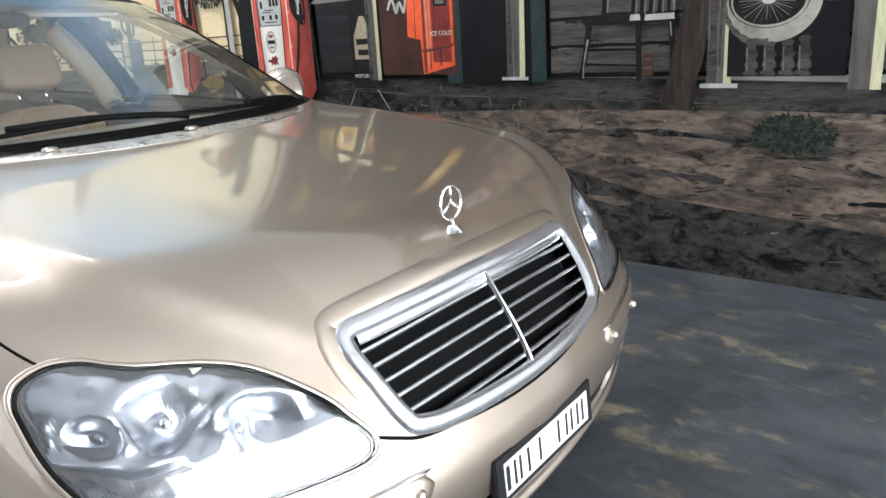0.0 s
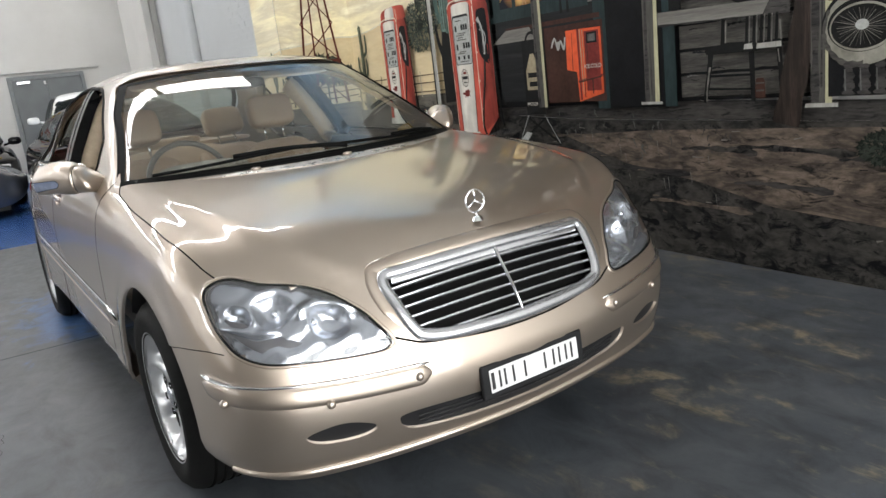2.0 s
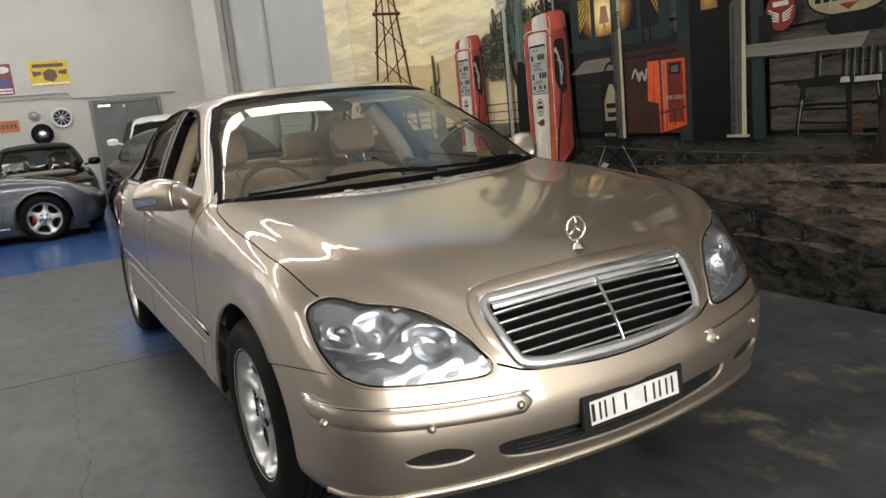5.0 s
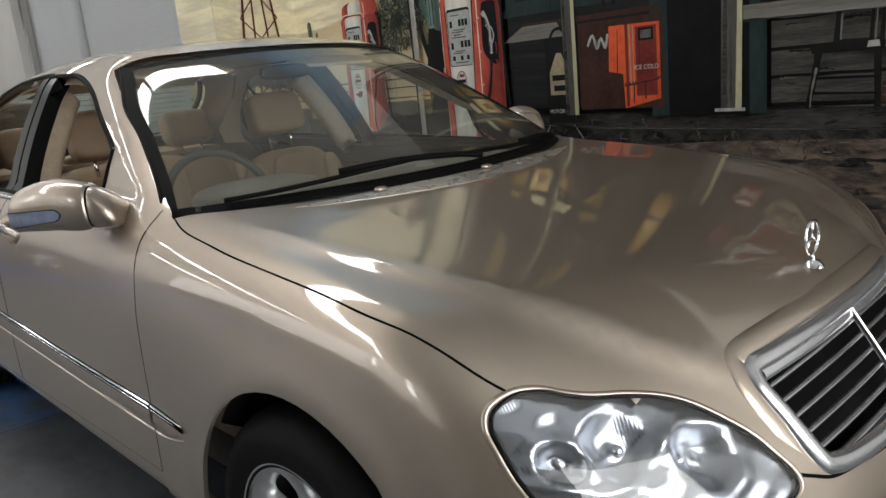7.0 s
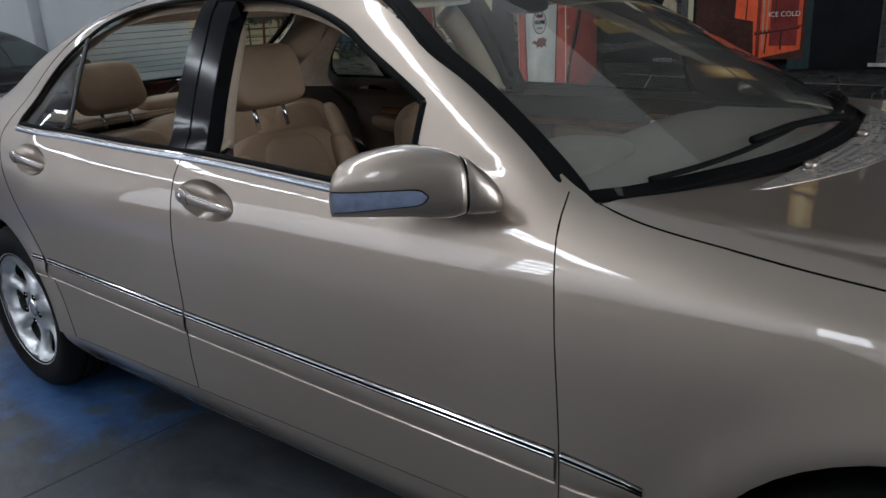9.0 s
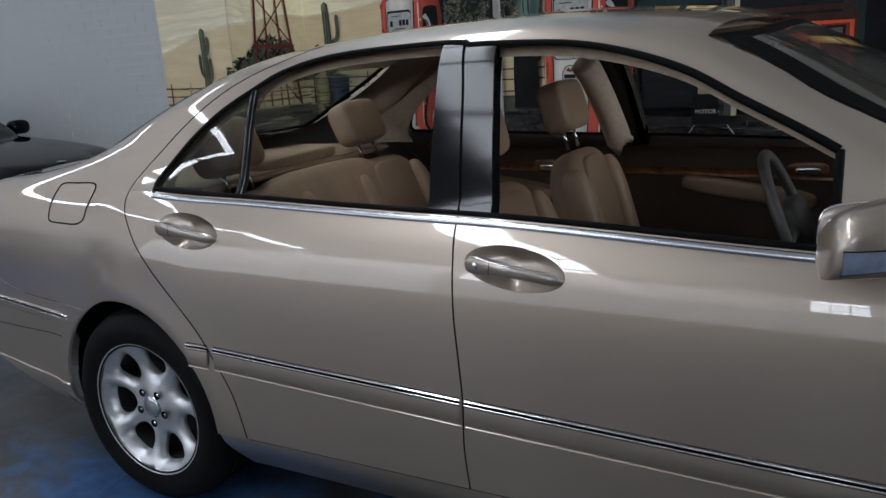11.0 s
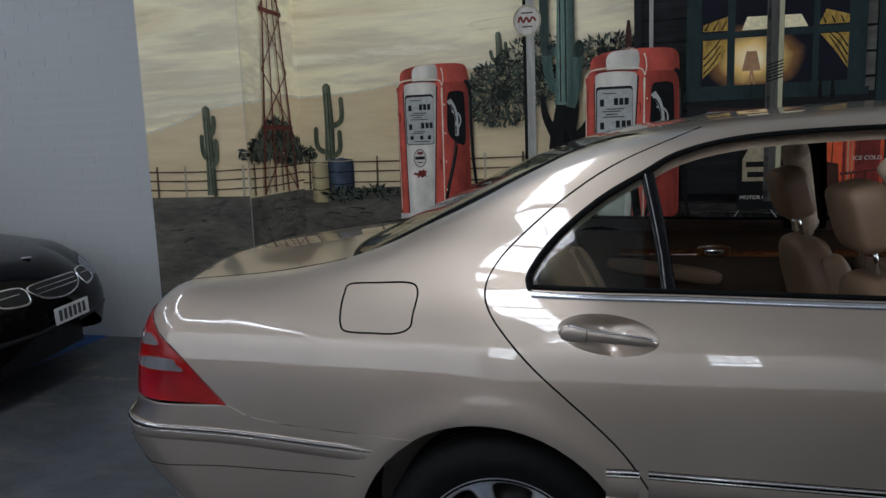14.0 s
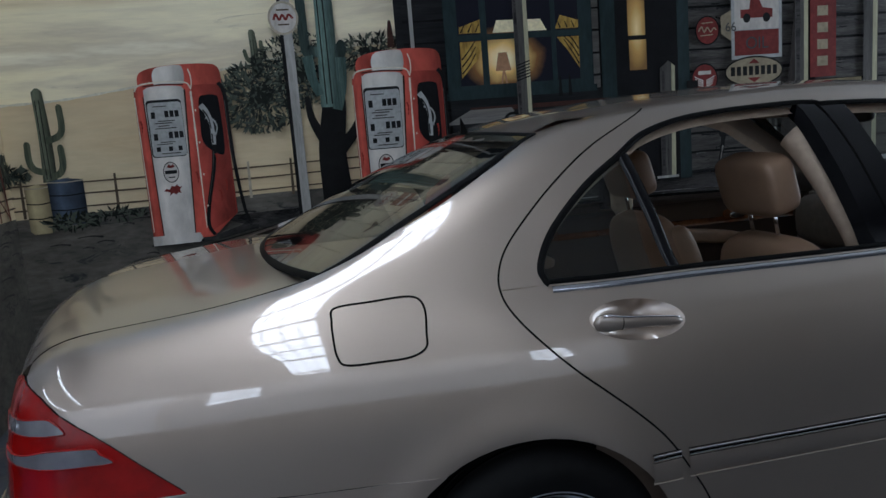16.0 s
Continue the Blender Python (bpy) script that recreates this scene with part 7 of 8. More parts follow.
# headlamps
def lamp_relief(v):
    """Height of the silvered housing over its base: two bowls with a boss each, a wavy shelf and a step."""
    y, z = np.abs(v[:, 1]), v[:, 2]
    h = np.full(len(y), -.016)
    for cy, cz, rr in ((.700, .712, .062), (.575, .668, .058), (.790, .712, .034)):
        d = np.sqrt((y - cy) ** 2 + (1.15 * (z - cz)) ** 2) / rr
        h += -.034 * np.clip(1 - d * d, 0, 1) ** 1.7 + .012 * np.exp(-(d / .30) ** 2) + .004 * np.exp(-((d - 1.10) / .30) ** 2)
    shelf = .690 + .016 * np.sin((y - .54) * 24) - .10 * (y - .66)
    h += .010 * np.exp(-((z - shelf) / .012) ** 2)
    h += .010 / (1 + np.exp((z - .632 + .10 * (y - .6)) / .008))
    return h + .0022 * np.sin(y * 62 + 30 * z) * np.sin(z * 120 + 2)


def relief(v, n):
    h, e, g = lamp_relief(v), 1e-4, []
    for k in range(3):
        w = v.copy()
        w[:, k] += e
        g.append((lamp_relief(w) - h) / e)
    g = np.stack(g, 1)
    m = n - (g - (g * n).sum(1, keepdims=True) * n)
    return v + n * h[:, None], m / np.linalg.norm(m, axis=1, keepdims=True)


for s in (-1, 1):
    lc = curve(nose.flat(mirrored(LAMP, s)), 6)
    lamp = skin("headlamp", [(nose, lc, ())], LENS, sedan, .05, .003, label="clear headlamp with bright reflectors")
    lamp.visible_shadow = False
    strip("lamp_seal", nose, lc, .0075, .003, SEAL, sedan, True)
    mid = lc.mean(0)
    strip("lamp_edge", nose, mid + (lc - mid) * 1.042, .011, .0026, PAINT, sedan, True)
    skin("lamp_housing", [(nose, mid + (lc - mid) * 1.04, ())], FACET, lamp, .0045, 0, dent=relief)
    skin("lamp_surround", [(nose, mid + (lc - mid) * 1.24, (lc,))], PAINT, sedan, .03, -.005)
    ind = curve(nose.flat(mirrored([(3.50, -.812, .705), (3.55, -.785, .698), (3.60, -.725, .668), (3.66, -.64, .622), (3.69, -.60, .592), (3.66, -.71, .597), (3.60, -.785, .634), (3.53, -.822, .685)], s)), 5)
    for cy, cz in ((.700, .712), (.575, .668)):
        bc, bn = nose.put(nose.flat([(3.6, -s * -cy, cz)]))
        blob("bulb", bc[0] - bn[0] * .026, (.011, .011, .011), REFLECTOR, lamp, 1, 1, nu=16, nv=8)
    skin("indicator_lens", [(nose, ind, ())], FACET_P, lamp, .02, -.012)
    low_ref = curve(nose.flat(mirrored([(3.68, -.62, .612), (3.73, -.52, .612), (3.752, -.458, .602), (3.755, -.47, .572), (3.735, -.56, .570), (3.70, -.66, .577)], s)), 5)
    skin("lower_reflector", [(nose, low_ref, ())], FACET_L, lamp, .02, -.010)

# roof, glass front and rear
rside = []
for s in (-1, 1):
    allc = Chart("side", SEDAN, whole, s=s)
    line = [(1.67, 1.402), (1.60, 1.418)] + [p for p in curve(FRAME_F, 5, False).tolist() if p[0] < 1.495] + curve(FRAME_R, 5, False).tolist()[1:] + [(.43, 1.43), (.32, 1.43)]
    v = allc.put(np.array(line))[0]
    rside.append([tuple(p[:2]) for p in v] + [(.155, s * .46)])
roof_out = rside[0] + [(.155 - .055 * (1 - (y / .46) ** 2), y) for y in np.linspace(-.46, .46, 16)[1:-1]] + rside[1][::-1] + [(1.67 + .125 * (1 - (y / .58) ** 2), y) for y in np.linspace(.58, -.58, 16)[1:-1]]
skin("roof", [(roof_c, np.array(roof_out), ())], PAINT, sedan, .03)
for s in (-1, 1):
    skin("roof_corner", [(roof_c, np.array([(.60, s * .52), (.60, s * .585), (.44, s * .585), (.30, s * .55), (.17, s * .50), (.17, s * .43), (.34, s * .43)]), ())], PAINT, sedan, .03, -.004)
skin("headliner", [(roof_c, np.array(roof_out) * [.97, .96] + [.02, 0], ())], LINER, sedan, .06, -.03)
ws = curve([(-.80, 1.005), (-.80, 1.005), (-.752, 1.10), (-.704, 1.20), (-.664, 1.290), (-.580, 1.402), (-.580, 1.402), (-.3, 1.425), (0, 1.433), (.3, 1.425), (.580, 1.402), (.580, 1.402), (.664, 1.290), (.704, 1.20), (.752, 1.10), (.80, 1.005), (.80, 1.005), (.4, 1.012), (0, 1.015), (-.4, 1.012)], 5)
skin("windscreen", [(screen_c, ws, ())], SCREEN, sedan, .05, .001).visible_shadow = False
strip("screen_seal", screen_c, ws, .014, .003, SEAL, sedan, True)
skin("screen_border", [(screen_c, ws, ((ws - [0, 1.22]) * [.968, .955] + [0, 1.22],))], SEAL, sedan, .04, .0012)
frit = [(y, 1.002) for y in np.linspace(-.79, .79, 30)] + [(y, 1.025 - .004 * (y / .77) ** 2) for y in np.linspace(.77, -.77, 30)]
skin("screen_border", [(screen_c, np.array(frit), ())], SEAL, sedan, .04, .0015)
rg = curve([(-.615, 1.105), (-.60, 1.19), (-.555, 1.30), (-.47, 1.385), (-.40, 1.398), (0, 1.408), (.40, 1.398), (.47, 1.385), (.555, 1.30), (.60, 1.19), (.615, 1.105), (.55, 1.095), (0, 1.088), (-.55, 1.095)], 5)
skin("rear_window", [(back_c, rg, ())], GLASS, sedan, .05, .001).visible_shadow = False
strip("rear_window_seal", back_c, rg, .030, .003, SEAL, sedan, True)
for z in np.linspace(1.14, 1.36, 9):
    hw = np.interp(z, [1.1, 1.2, 1.3, 1.39], [.56, .54, .49, .40])
    strip("heater_wire", back_c, [(y, z) for y in np.linspace(-hw, hw, 12)], .0006, .0002, DOOR_TRIM, sedan)
# trunk lid, tail lamps, rear bumper
lidR = LID + [(-1.13, -.48, .90), (-1.13, -.48, .72)]
glassbase = [(-.44, .640, 1.09), (-.43, .5, 1.09), (-.43, 0, 1.09), (-.43, -.5, 1.09), (-.44, -.640, 1.09)]
lid_out = [tuple(p) for p in curve(lidR, 4, False)] + [(-1.14, y, .70) for y in np.linspace(-.46, .46, 12)] + [(x, -y, z) for x, y, z in curve(lidR, 4, False)[::-1]] + glassbase
tail_low = Chart("dome", SEDAN, lower, TAIL_C)
skin("trunk_lid", [(tail_low, tail_low.flat(lid_out), ())], PAINT, sedan, .03)
for s in (-1, 1):
    strip("panel_gap", tail, curve(tail.flat(mirrored(LID, s)), 6, False), .006, .001, SEAM, sedan)
    tl = curve(tail.flat(mirrored(TAIL, s)), 6)
    lamp = skin("tail_lamp", [(tail, tl, ())], RED_LENS, sedan, .03, .004, back=.02, label="red tail lamp with two clear bands")
    for b in ([(-1.175, -.56, .868), (-1.12, -.70, .880), (-1.072, -.760, .891), (-1.05, -.773, .886), (-1.028, -.787, .866), (-1.04, -.784, .859), (-1.121, -.732, .853), (-1.165, -.62, .850)],
              [(-1.17, -.60, .800), (-1.138, -.727, .809), (-1.065, -.782, .826), (-.98, -.807, .826), (-.962, -.810, .812), (-.938, -.815, .791), (-1.001, -.808, .790), (-1.075, -.784, .788), (-1.123, -.748, .788), (-1.165, -.62, .785)]):
        bc = curve(tail.flat(mirrored(b, s)), 4)
        band = skin("clear_band", [(tail, bc, ())], CLEAR_LENS, lamp, .02, .0062)
        strip("band_edge", tail, bc, .004, .0012, RED_LENS, band, True, off=.006)
    strip("lamp_gap", tail, tl, .006, .001, SEAM, sedan, True)
cx, cz, r = R_ARCH
arch_r = [(x, -.885, z) for x, z in arc(cx, cz, r, 122, 200, 10)]
up = [(-.449, -.872, .65), (-.6, -.86, .655), (-.733, -.841, .672), (-.79, -.832, .698), (-.93, -.77, .69), (-1.05, -.68, .688), (-1.14, -.46, .69), (-1.16, -.2, .69), (-1.16, 0, .69)]
lo = [(-.405, -.80, .192), (-.455, -.80, .203), (-.563, -.836, .262), (-.718, -.84, .328), (-.853, -.80, .376), (-.98, -.70, .400), (-1.07, -.5, .41), (-1.1, 0, .41)]
half = arch_r + lo
rear_out = [(x, y, z) for x, y, z in up] + [(x, -y, z) for x, y, z in up[::-1][1:]] + [(x, -y, z) for x, y, z in half] + [(x, y, z) for x, y, z in half[::-1][1:]]
rbump = skin("rear_bumper", [(tail, dense(tail.flat(rear_out), .03), ())], PAINT, sedan, .03, .002, back=.012)
for zs, wd, ht, mt in (((.345, .362, .388, .415, .42), .014, .004, PAINT), ((.528, .522, .52, .52, .52), .004, .001, SEAM)):
    cr = [(-.405, -.88, zs[0]), (-.65, -.85, zs[1]), (-.855, -.80, zs[2]), (-1.03, -.66, zs[3]), (-1.1, -.4, zs[4])]
    strip("bumper_crease", tail, curve(tail.flat(cr + [(-1.12, 0, zs[4])] + [(x, -y, z) for x, y, z in cr[::-1]]), 8, False), wd, ht, mt, rbump, off=.002)
for s in (-1, 1):
    ln = mirrored([(-.335, -.884, .591), (-.55, -.87, .598), (-.814, -.831, .608), (-1.0, -.74, .612), (-1.12, -.60, .615), (-1.18, -.40, .615)], s)
    rs = strip("bumper_strip", tail, curve(tail.flat(ln), 8, False), .055, .005, PAINT, rbump, taper=True)
    strip("bright_line", tail, curve(tail.flat([(x, y, z + .016) for x, y, z in ln]), 8, False), .006, .008, CHROME, rs, taper=True)
    strip("strip_edge", tail, curve(tail.flat([(x, y, z + .010) for x, y, z in ln]), 8, False), .005, .0075, SEAM, rs, taper=True)
    strip("bright_line", tail, curve(tail.flat([(x, y, z + .004) for x, y, z in ln]), 8, False), .004, .0075, CHROME, rs, taper=True)
    strip("panel_gap", tail, curve(tail.flat(mirrored([(-.235, -.89, .642), (-.449, -.872, .65), (-.6, -.86, .655), (-.733, -.841, .672), (-.79, -.832, .695)], s)), 6, False), .006, .001, SEAM, sedan)
# aerial
c = roof_c.put([(.17, 0)])[0][0]
bm = bmesh.new()
fin = [[bm.verts.new((c[0] + x - .02, k * w, c[2] - .004 + z)) for x, w, z in ((.012, .008, 0), (.006, .006, .018), (-.004, .004, .040), (-.010, .003, .055), (-.013, .003, .054), (-.016, .007, 0))] for k in (-1, 1)]
bm.faces.new(fin[0]), bm.faces.new(fin[1][::-1])
for i in range(6):
    bm.faces.new((fin[0][i], fin[1][i], fin[1][(i + 1) % 6], fin[0][(i + 1) % 6]))
part("roof_aerial", bm, SEAL, sedan, smooth=False)
# underside
box("underbody", -.7, 3.5, -.66, .66, .20, .26, BLACK, sedan)
box("floor_pan", -.1, 2.5, -.72, .72, .24, .36, DASH, sedan)
box("engine_bay", 2.5, 3.55, -.60, .60, .24, .62, BLACK, sedan)
box("rear_bulkhead", -.85, -.2, -.60, .60, .24, .98, DASH, sedan)

# door mirrors
for s in (-1, 1):
    mm = Matrix.Rotation(radians(-s * 28.8), 3, "Z")
    mc = Vector((2.058, s * .962, 1.050))
    KZ = [(-.137, .006), (-.133, .030), (-.122, .046), (-.095, .057), (-.04, .065), (.02, .0685), (.06, .068), (.095, .063), (.118, .056)]
    KY = [(-.137, .006), (-.133, .026), (-.122, .038), (-.095, .048), (-.04, .056), (.02, .059), (.06, .059), (.095, .056), (.118, .050)]

    def level(u, kz):
        return kz - .066 if u < .02 else .0025 - .10 * (u - .02)

    def section(u, ky, kz, zc, n=28, yo=0.0):
        out = []
        for a in np.linspace(0, 2 * math.pi, n, endpoint=False):
            c, d = math.cos(a), math.sin(a)
            p = Vector((u, yo + ky * math.copysign(abs(c) ** .78, c), zc + kz * math.copysign(abs(d) ** .78, d)))
            p.x += s * p.y * .42 * min(1, max(0, (u + .02) / .12))
            if p.y * s < 0:
                p.y *= 1.25
            out.append(mc + mm @ p)
        return out
    us = [-.137, -.1355, -.133, -.129, -.122, -.11, -.095, -.07, -.04, -.01, .02, .05, .075, .095, .108, .118]
    mir = loft("door_mirror", [section(u, float(lerp(u, KY)), float(lerp(u, KZ)), level(u, float(lerp(u, KZ)))) for u in us], PAINT, sedan, "body-coloured door mirror")
    loft("mirror_gap", [section(u, .047, .053, level(.118, .056)) for u in (.112, .124)], SEAL, mir)
    loft("mirror_foot", [section(u, ky, kz, zc, yo=-s * yo) for u, ky, kz, zc, yo in ((.122, .046, .052, -.007, .0), (.127, .050, .055, -.009, .002), (.142, .053, .051, -.014, .008), (.158, .056, .045, -.020, .014), (.174, .058, .038, -.028, .022), (.188, .056, .030, -.035, .030), (.197, .045, .018, -.039, .036))], PAINT, mir)

    def lens_patch(grow, lift):
        verts, faces, nu, nz = [], [], 22, 7
        for i in range(nu):
            u = -.124 + (.176 + grow) * i / (nu - 1)
            f = i / (nu - 1)
            half = (.0205 - .006 * f + grow) * math.sqrt(max(.02, 1 - max(0, (f - .86) / .14) ** 2))
            mid = -.030 + .014 * f
            ky, kz = float(lerp(u, KY)), float(lerp(u, KZ))
            zc = level(u, kz)
            for j in range(nz):
                z = mid + half * (2 * j / (nz - 1) - 1)
                q = min(.985, abs(z - zc) / kz)
                verts.append(mc + mm @ Vector((u + ky * .42 * min(1, max(0, (u + .02) / .12)), s * (ky * (1 - q ** 2.56) ** .39 + lift), z)))
        faces = [(i * nz + j, (i + 1) * nz + j, (i + 1) * nz + j + 1, i * nz + j + 1) for i in range(nu - 1) for j in range(nz - 1)]
        return verts, faces
    sheet("indicator_edge", *lens_patch(.0022, .0010), SEAL, mir)
    sheet("indicator", *lens_patch(0, .0024), BLUE_LENS, mir)
    blob("mirror_glass", mc + mm @ Vector((-.012, -s * .074, 0)), (.10, .004, .050), CHROME, mir, .5, .6, mm)


# interior
def seat(x, y, z, name, tilt, w=.25, rear=False):
    st = new(name)
    st.parent, st.location = sedan, (x, y, z)
    tagged(st, "tan leather seat with a headrest on two bright posts")
    blob("cushion", (.22, 0, .05), (.28, w, .085), LEATHER_L, st, .5, .5)
    m = Matrix.Rotation(radians(-tilt), 3, "Y")
    back = blob("backrest", m @ Vector((0, 0, .32)), (.07, w, .31), LEATHER_L, st, .55, .42, m)
    for k in (-1, 1):
        blob("bolster", m @ Vector((.045, k * (w - .045), .30)), (.06, .055, .27), LEATHER, back, .6, .7, m)
    blob("centre_panel", m @ Vector((.052, 0, .33)), (.035, w * .55, .27), LEATHER_L, back, .5, .5, m)
    top = .67
    hr = blob("headrest", m @ Vector((.012, 0, top + .135)), (.058, .142, .098), LEATHER_L if not rear else LEATHER, st, .42, .38, m)
    for k in (-1, 1):
        tube("headrest_post", [m @ Vector((0, k * .06, top - .03)), m @ Vector((.005, k * .06, top + .06))], .007, CHROME, hr, False, 8)
    return st


seat(1.20, -.41, .40, "front_seat", 16)
seat(1.20, .41, .40, "front_seat", 16)
seat(.33, -.42, .385, "rear_seat", 24, .27, True)
seat(.33, .42, .385, "rear_seat", 24, .27, True)
blob("rear_bench_middle", (.17, 0, .70), (.10, .46, .31), LEATHER, sedan, .5, .5, Matrix.Rotation(radians(-24), 3, "Y"))
box("parcel_shelf", -.52, .06, -.60, .60, .985, 1.01, LEATHER, sedan, .01)
blob("shelf_cushion", (-.05, .0, 1.03), (.09, .25, .03), LEATHER, sedan, .5, .5)
blob("dashboard", (2.28, 0, .85), (.28, .70, .14), DASH, sedan, .45, .35)
box("instrument_shelf", 2.1, 2.62, -.66, .66, .93, .975, DASH, sedan, .02)
blob("instrument_hood", (2.10, -.38, .97), (.13, .20, .055), DASH, sedan, .6, .6)
blob("centre_console", (1.75, 0, .58), (.50, .14, .12), WOOD, sedan, .4, .4)
blob("armrest", (1.30, 0, .68), (.20, .11, .05), LEATHER, sedan, .5, .5)
wm = Matrix.Rotation(radians(-24), 3, "Y")
wc = Vector((1.86, -.38, .93))
stw = tube("steering_wheel", [wc + wm @ Vector((0, .19 * math.cos(a), .19 * math.sin(a))) for a in t], .014, GRIP, sedan, True, 10)
blob("wheel_boss", wc + wm @ Vector((.015, 0, 0)), (.03, .085, .07), GRIP, stw, .7, .7, wm)
for a in (0, math.pi, -math.pi / 2):
    tube("wheel_spoke", [wc + wm @ Vector((.01, .05 * math.cos(a), .05 * math.sin(a))), wc + wm @ Vector((0, .185 * math.cos(a), .185 * math.sin(a)))], .014, GRIP, stw, False, 8)
blob("rear_view_mirror", (1.76, 0, 1.352), (.018, .105, .027), BLACK, sedan, .6, .5)
for y in (-.33, .33):
    blob("sun_visor", (1.60, y, 1.385), (.085, .19, .010), LINER, sedan, .5, .5, Matrix.Rotation(radians(12), 3, "Y"))
# wipers on the black scuttle
sc = np.array([(2.69 - .452 * y * y - .005, y) for y in np.linspace(-.78, .78, 20)] + [(2.60 - .42 * y * y, y) for y in np.linspace(.78, -.78, 20)])
skin("scuttle", [(hood_top, sc, ())], BLACK, sedan, .04, -.012)
for blade, arm in (([(-.68, 1.020), (-.56, 1.025), (-.42, 1.033), (-.28, 1.041), (-.13, 1.047)], [(-.38, 1.040), (-.20, 1.044), (.0, 1.032), (.08, 1.018)]),
                   ([(.64, 1.016), (.45, 1.022), (.2, 1.032), (.0, 1.038)], [(.34, 1.028), (.50, 1.026), (.60, 1.016)])):
    bp, bn = screen_c.put(curve(blade, 4, False))
    wp = tube("wiper", [p + n * .012 for p, n in zip(bp, bn)], .0065, SEAL, sedan, False, 8)
    ap, an = screen_c.put(curve(arm, 4, False))
    tube("wiper_arm", [p + n * .022 for p, n in zip(ap, an)], .009, SEAL, wp, False, 8)


# ---- the other parked cars ----
BLACK_PAINT = car_paint("black gloss paint", (0.002, 0.002, 0.003), 0.0, 0.4, 1.22)
BLACK_PAINT.node_tree.nodes["Principled BSDF"].inputs["Specular IOR Level"].default_value = 0.0
GREY_PAINT = car_paint("grey metallic paint", (0.10, 0.11, 0.135), 0.6, 0.3)
WHITE_PAINT = car_paint("white paint", (0.74, 0.75, 0.76), 0.0, 0.25)
SOFT_TOP = plain("black canvas top", (0.015, 0.015, 0.016), 0.8, 0, 0.2, 40, 0, 0.3)
DARK_GLASS = clear_glass("dark window glass", (0.30, 0.34, 0.34), 0.45, -0.03)
HATCH = dict(
    top=[(-1.1, .84), (-.8, .97), (-.3, 1.0), (1.0, .99), (2.0, .98), (2.3, .955), (2.8, .90), (3.2, .84), (3.45, .78), (3.7, .66)],
    crown=[(-1.1, .06), (1, .05), (2.6, .05), (3.6, .08)],
    side=[(.1, .82), (.2, .86), (.34, .88), (.58, .88), (.75, .865), (.88, .84), (.95, .81), (1.05, .74), (1.15, .66)],
    plan=[(-1.2, -.18), (-.8, -.1), (0, -.01), (.4, 0), (2.4, 0), (3.0, -.03), (3.6, -.12)],
    front=[(.1, 3.5), (.2, 3.56), (.3, 3.6), (.45, 3.62), (.56, 3.6), (.64, 3.56), (.78, 3.46), (.9, 3.36)],
    rear=[(.1, -.95), (.3, -1.03), (.5, -1.06), (.8, -1.02), (1.0, -.95)], fbow=(.24, .2), rbow=(.2, .12), k=(.1, .2, .18),
    roof=[(-.9, 1.1), (-.3, 1.3), (.3, 1.41), (.9, 1.44), (1.4, 1.42), (1.9, 1.3), (2.3, 1.15)], rcrown=.13,
    wall=[(.5, .5), (.85, .72), (.95, .75), (1.05, .725), (1.2, .66), (1.4, .545), (1.5, .48)], gplan=[(-.8, -.16), (0, -.03), (.6, 0), (2.2, 0)],
    screen=(2.42, .97, 1.75, .38), back=(-.78, 1.0, 1.4, .2), gk=(.10, .07, .08), blend=[(-.5, .08), (.5, .04), (2.4, .02)])
COUPE = dict(HATCH)
COUPE.update(
    top=[(-1.15, .60), (-.95, .76), (-.5, .90), (.4, .96), (1.6, .94), (2.0, .90), (2.4, .83), (2.8, .735), (3.1, .64), (3.3, .54)],
    crown=[(-1.1, .06), (1, .05), (2.0, -.06), (2.8, -.10), (3.3, 0)],
    side=[(.1, .80), (.2, .85), (.34, .88), (.58, .885), (.72, .86), (.82, .82), (.9, .76), (1.0, .68)],
    plan=[(-1.2, -.14), (-.8, -.03), (0, .02), (.5, -.02), (1.4, -.03), (2.3, -.01), (2.8, -.05), (3.3, -.16)],
    front=[(.1, 3.08), (.2, 3.16), (.35, 3.22), (.5, 3.22), (.62, 3.12), (.75, 2.98)],
    rear=[(.1, -1.0), (.3, -1.1), (.5, -1.12), (.8, -1.0)],
    roof=[(-1.0, .80), (-.5, 1.0), (.1, 1.19), (.6, 1.28), (1.1, 1.30), (1.5, 1.24), (2.0, 1.08)],
    wall=[(.5, .5), (.82, .69), (.92, .70), (1.05, .64), (1.2, .55), (1.35, .43)], gplan=[(-1.0, -.2), (-.3, -.1), (.4, -.02), (1.9, 0)],
    screen=(2.02, .92, 1.7, .36), back=(-1.0, .85, 2.6, .2))
ROADSTER = dict(HATCH)
ROADSTER.update(top=[(-1.1, .74), (-.8, .88), (0, .94), (1.6, .93), (2.0, .89), (2.6, .80), (3.0, .70), (3.3, .58)], front=[(.1, 3.1), (.3, 3.22), (.5, 3.24), (.65, 3.12), (.8, 2.98)],
                roof=[(-.6, 1.08), (0, 1.29), (.6, 1.40), (1.1, 1.40), (1.5, 1.32), (2.0, 1.12)], screen=(2.0, .92, 1.5, .36), back=(-.5, .95, 1.6, .2))
SUV = dict(HATCH)
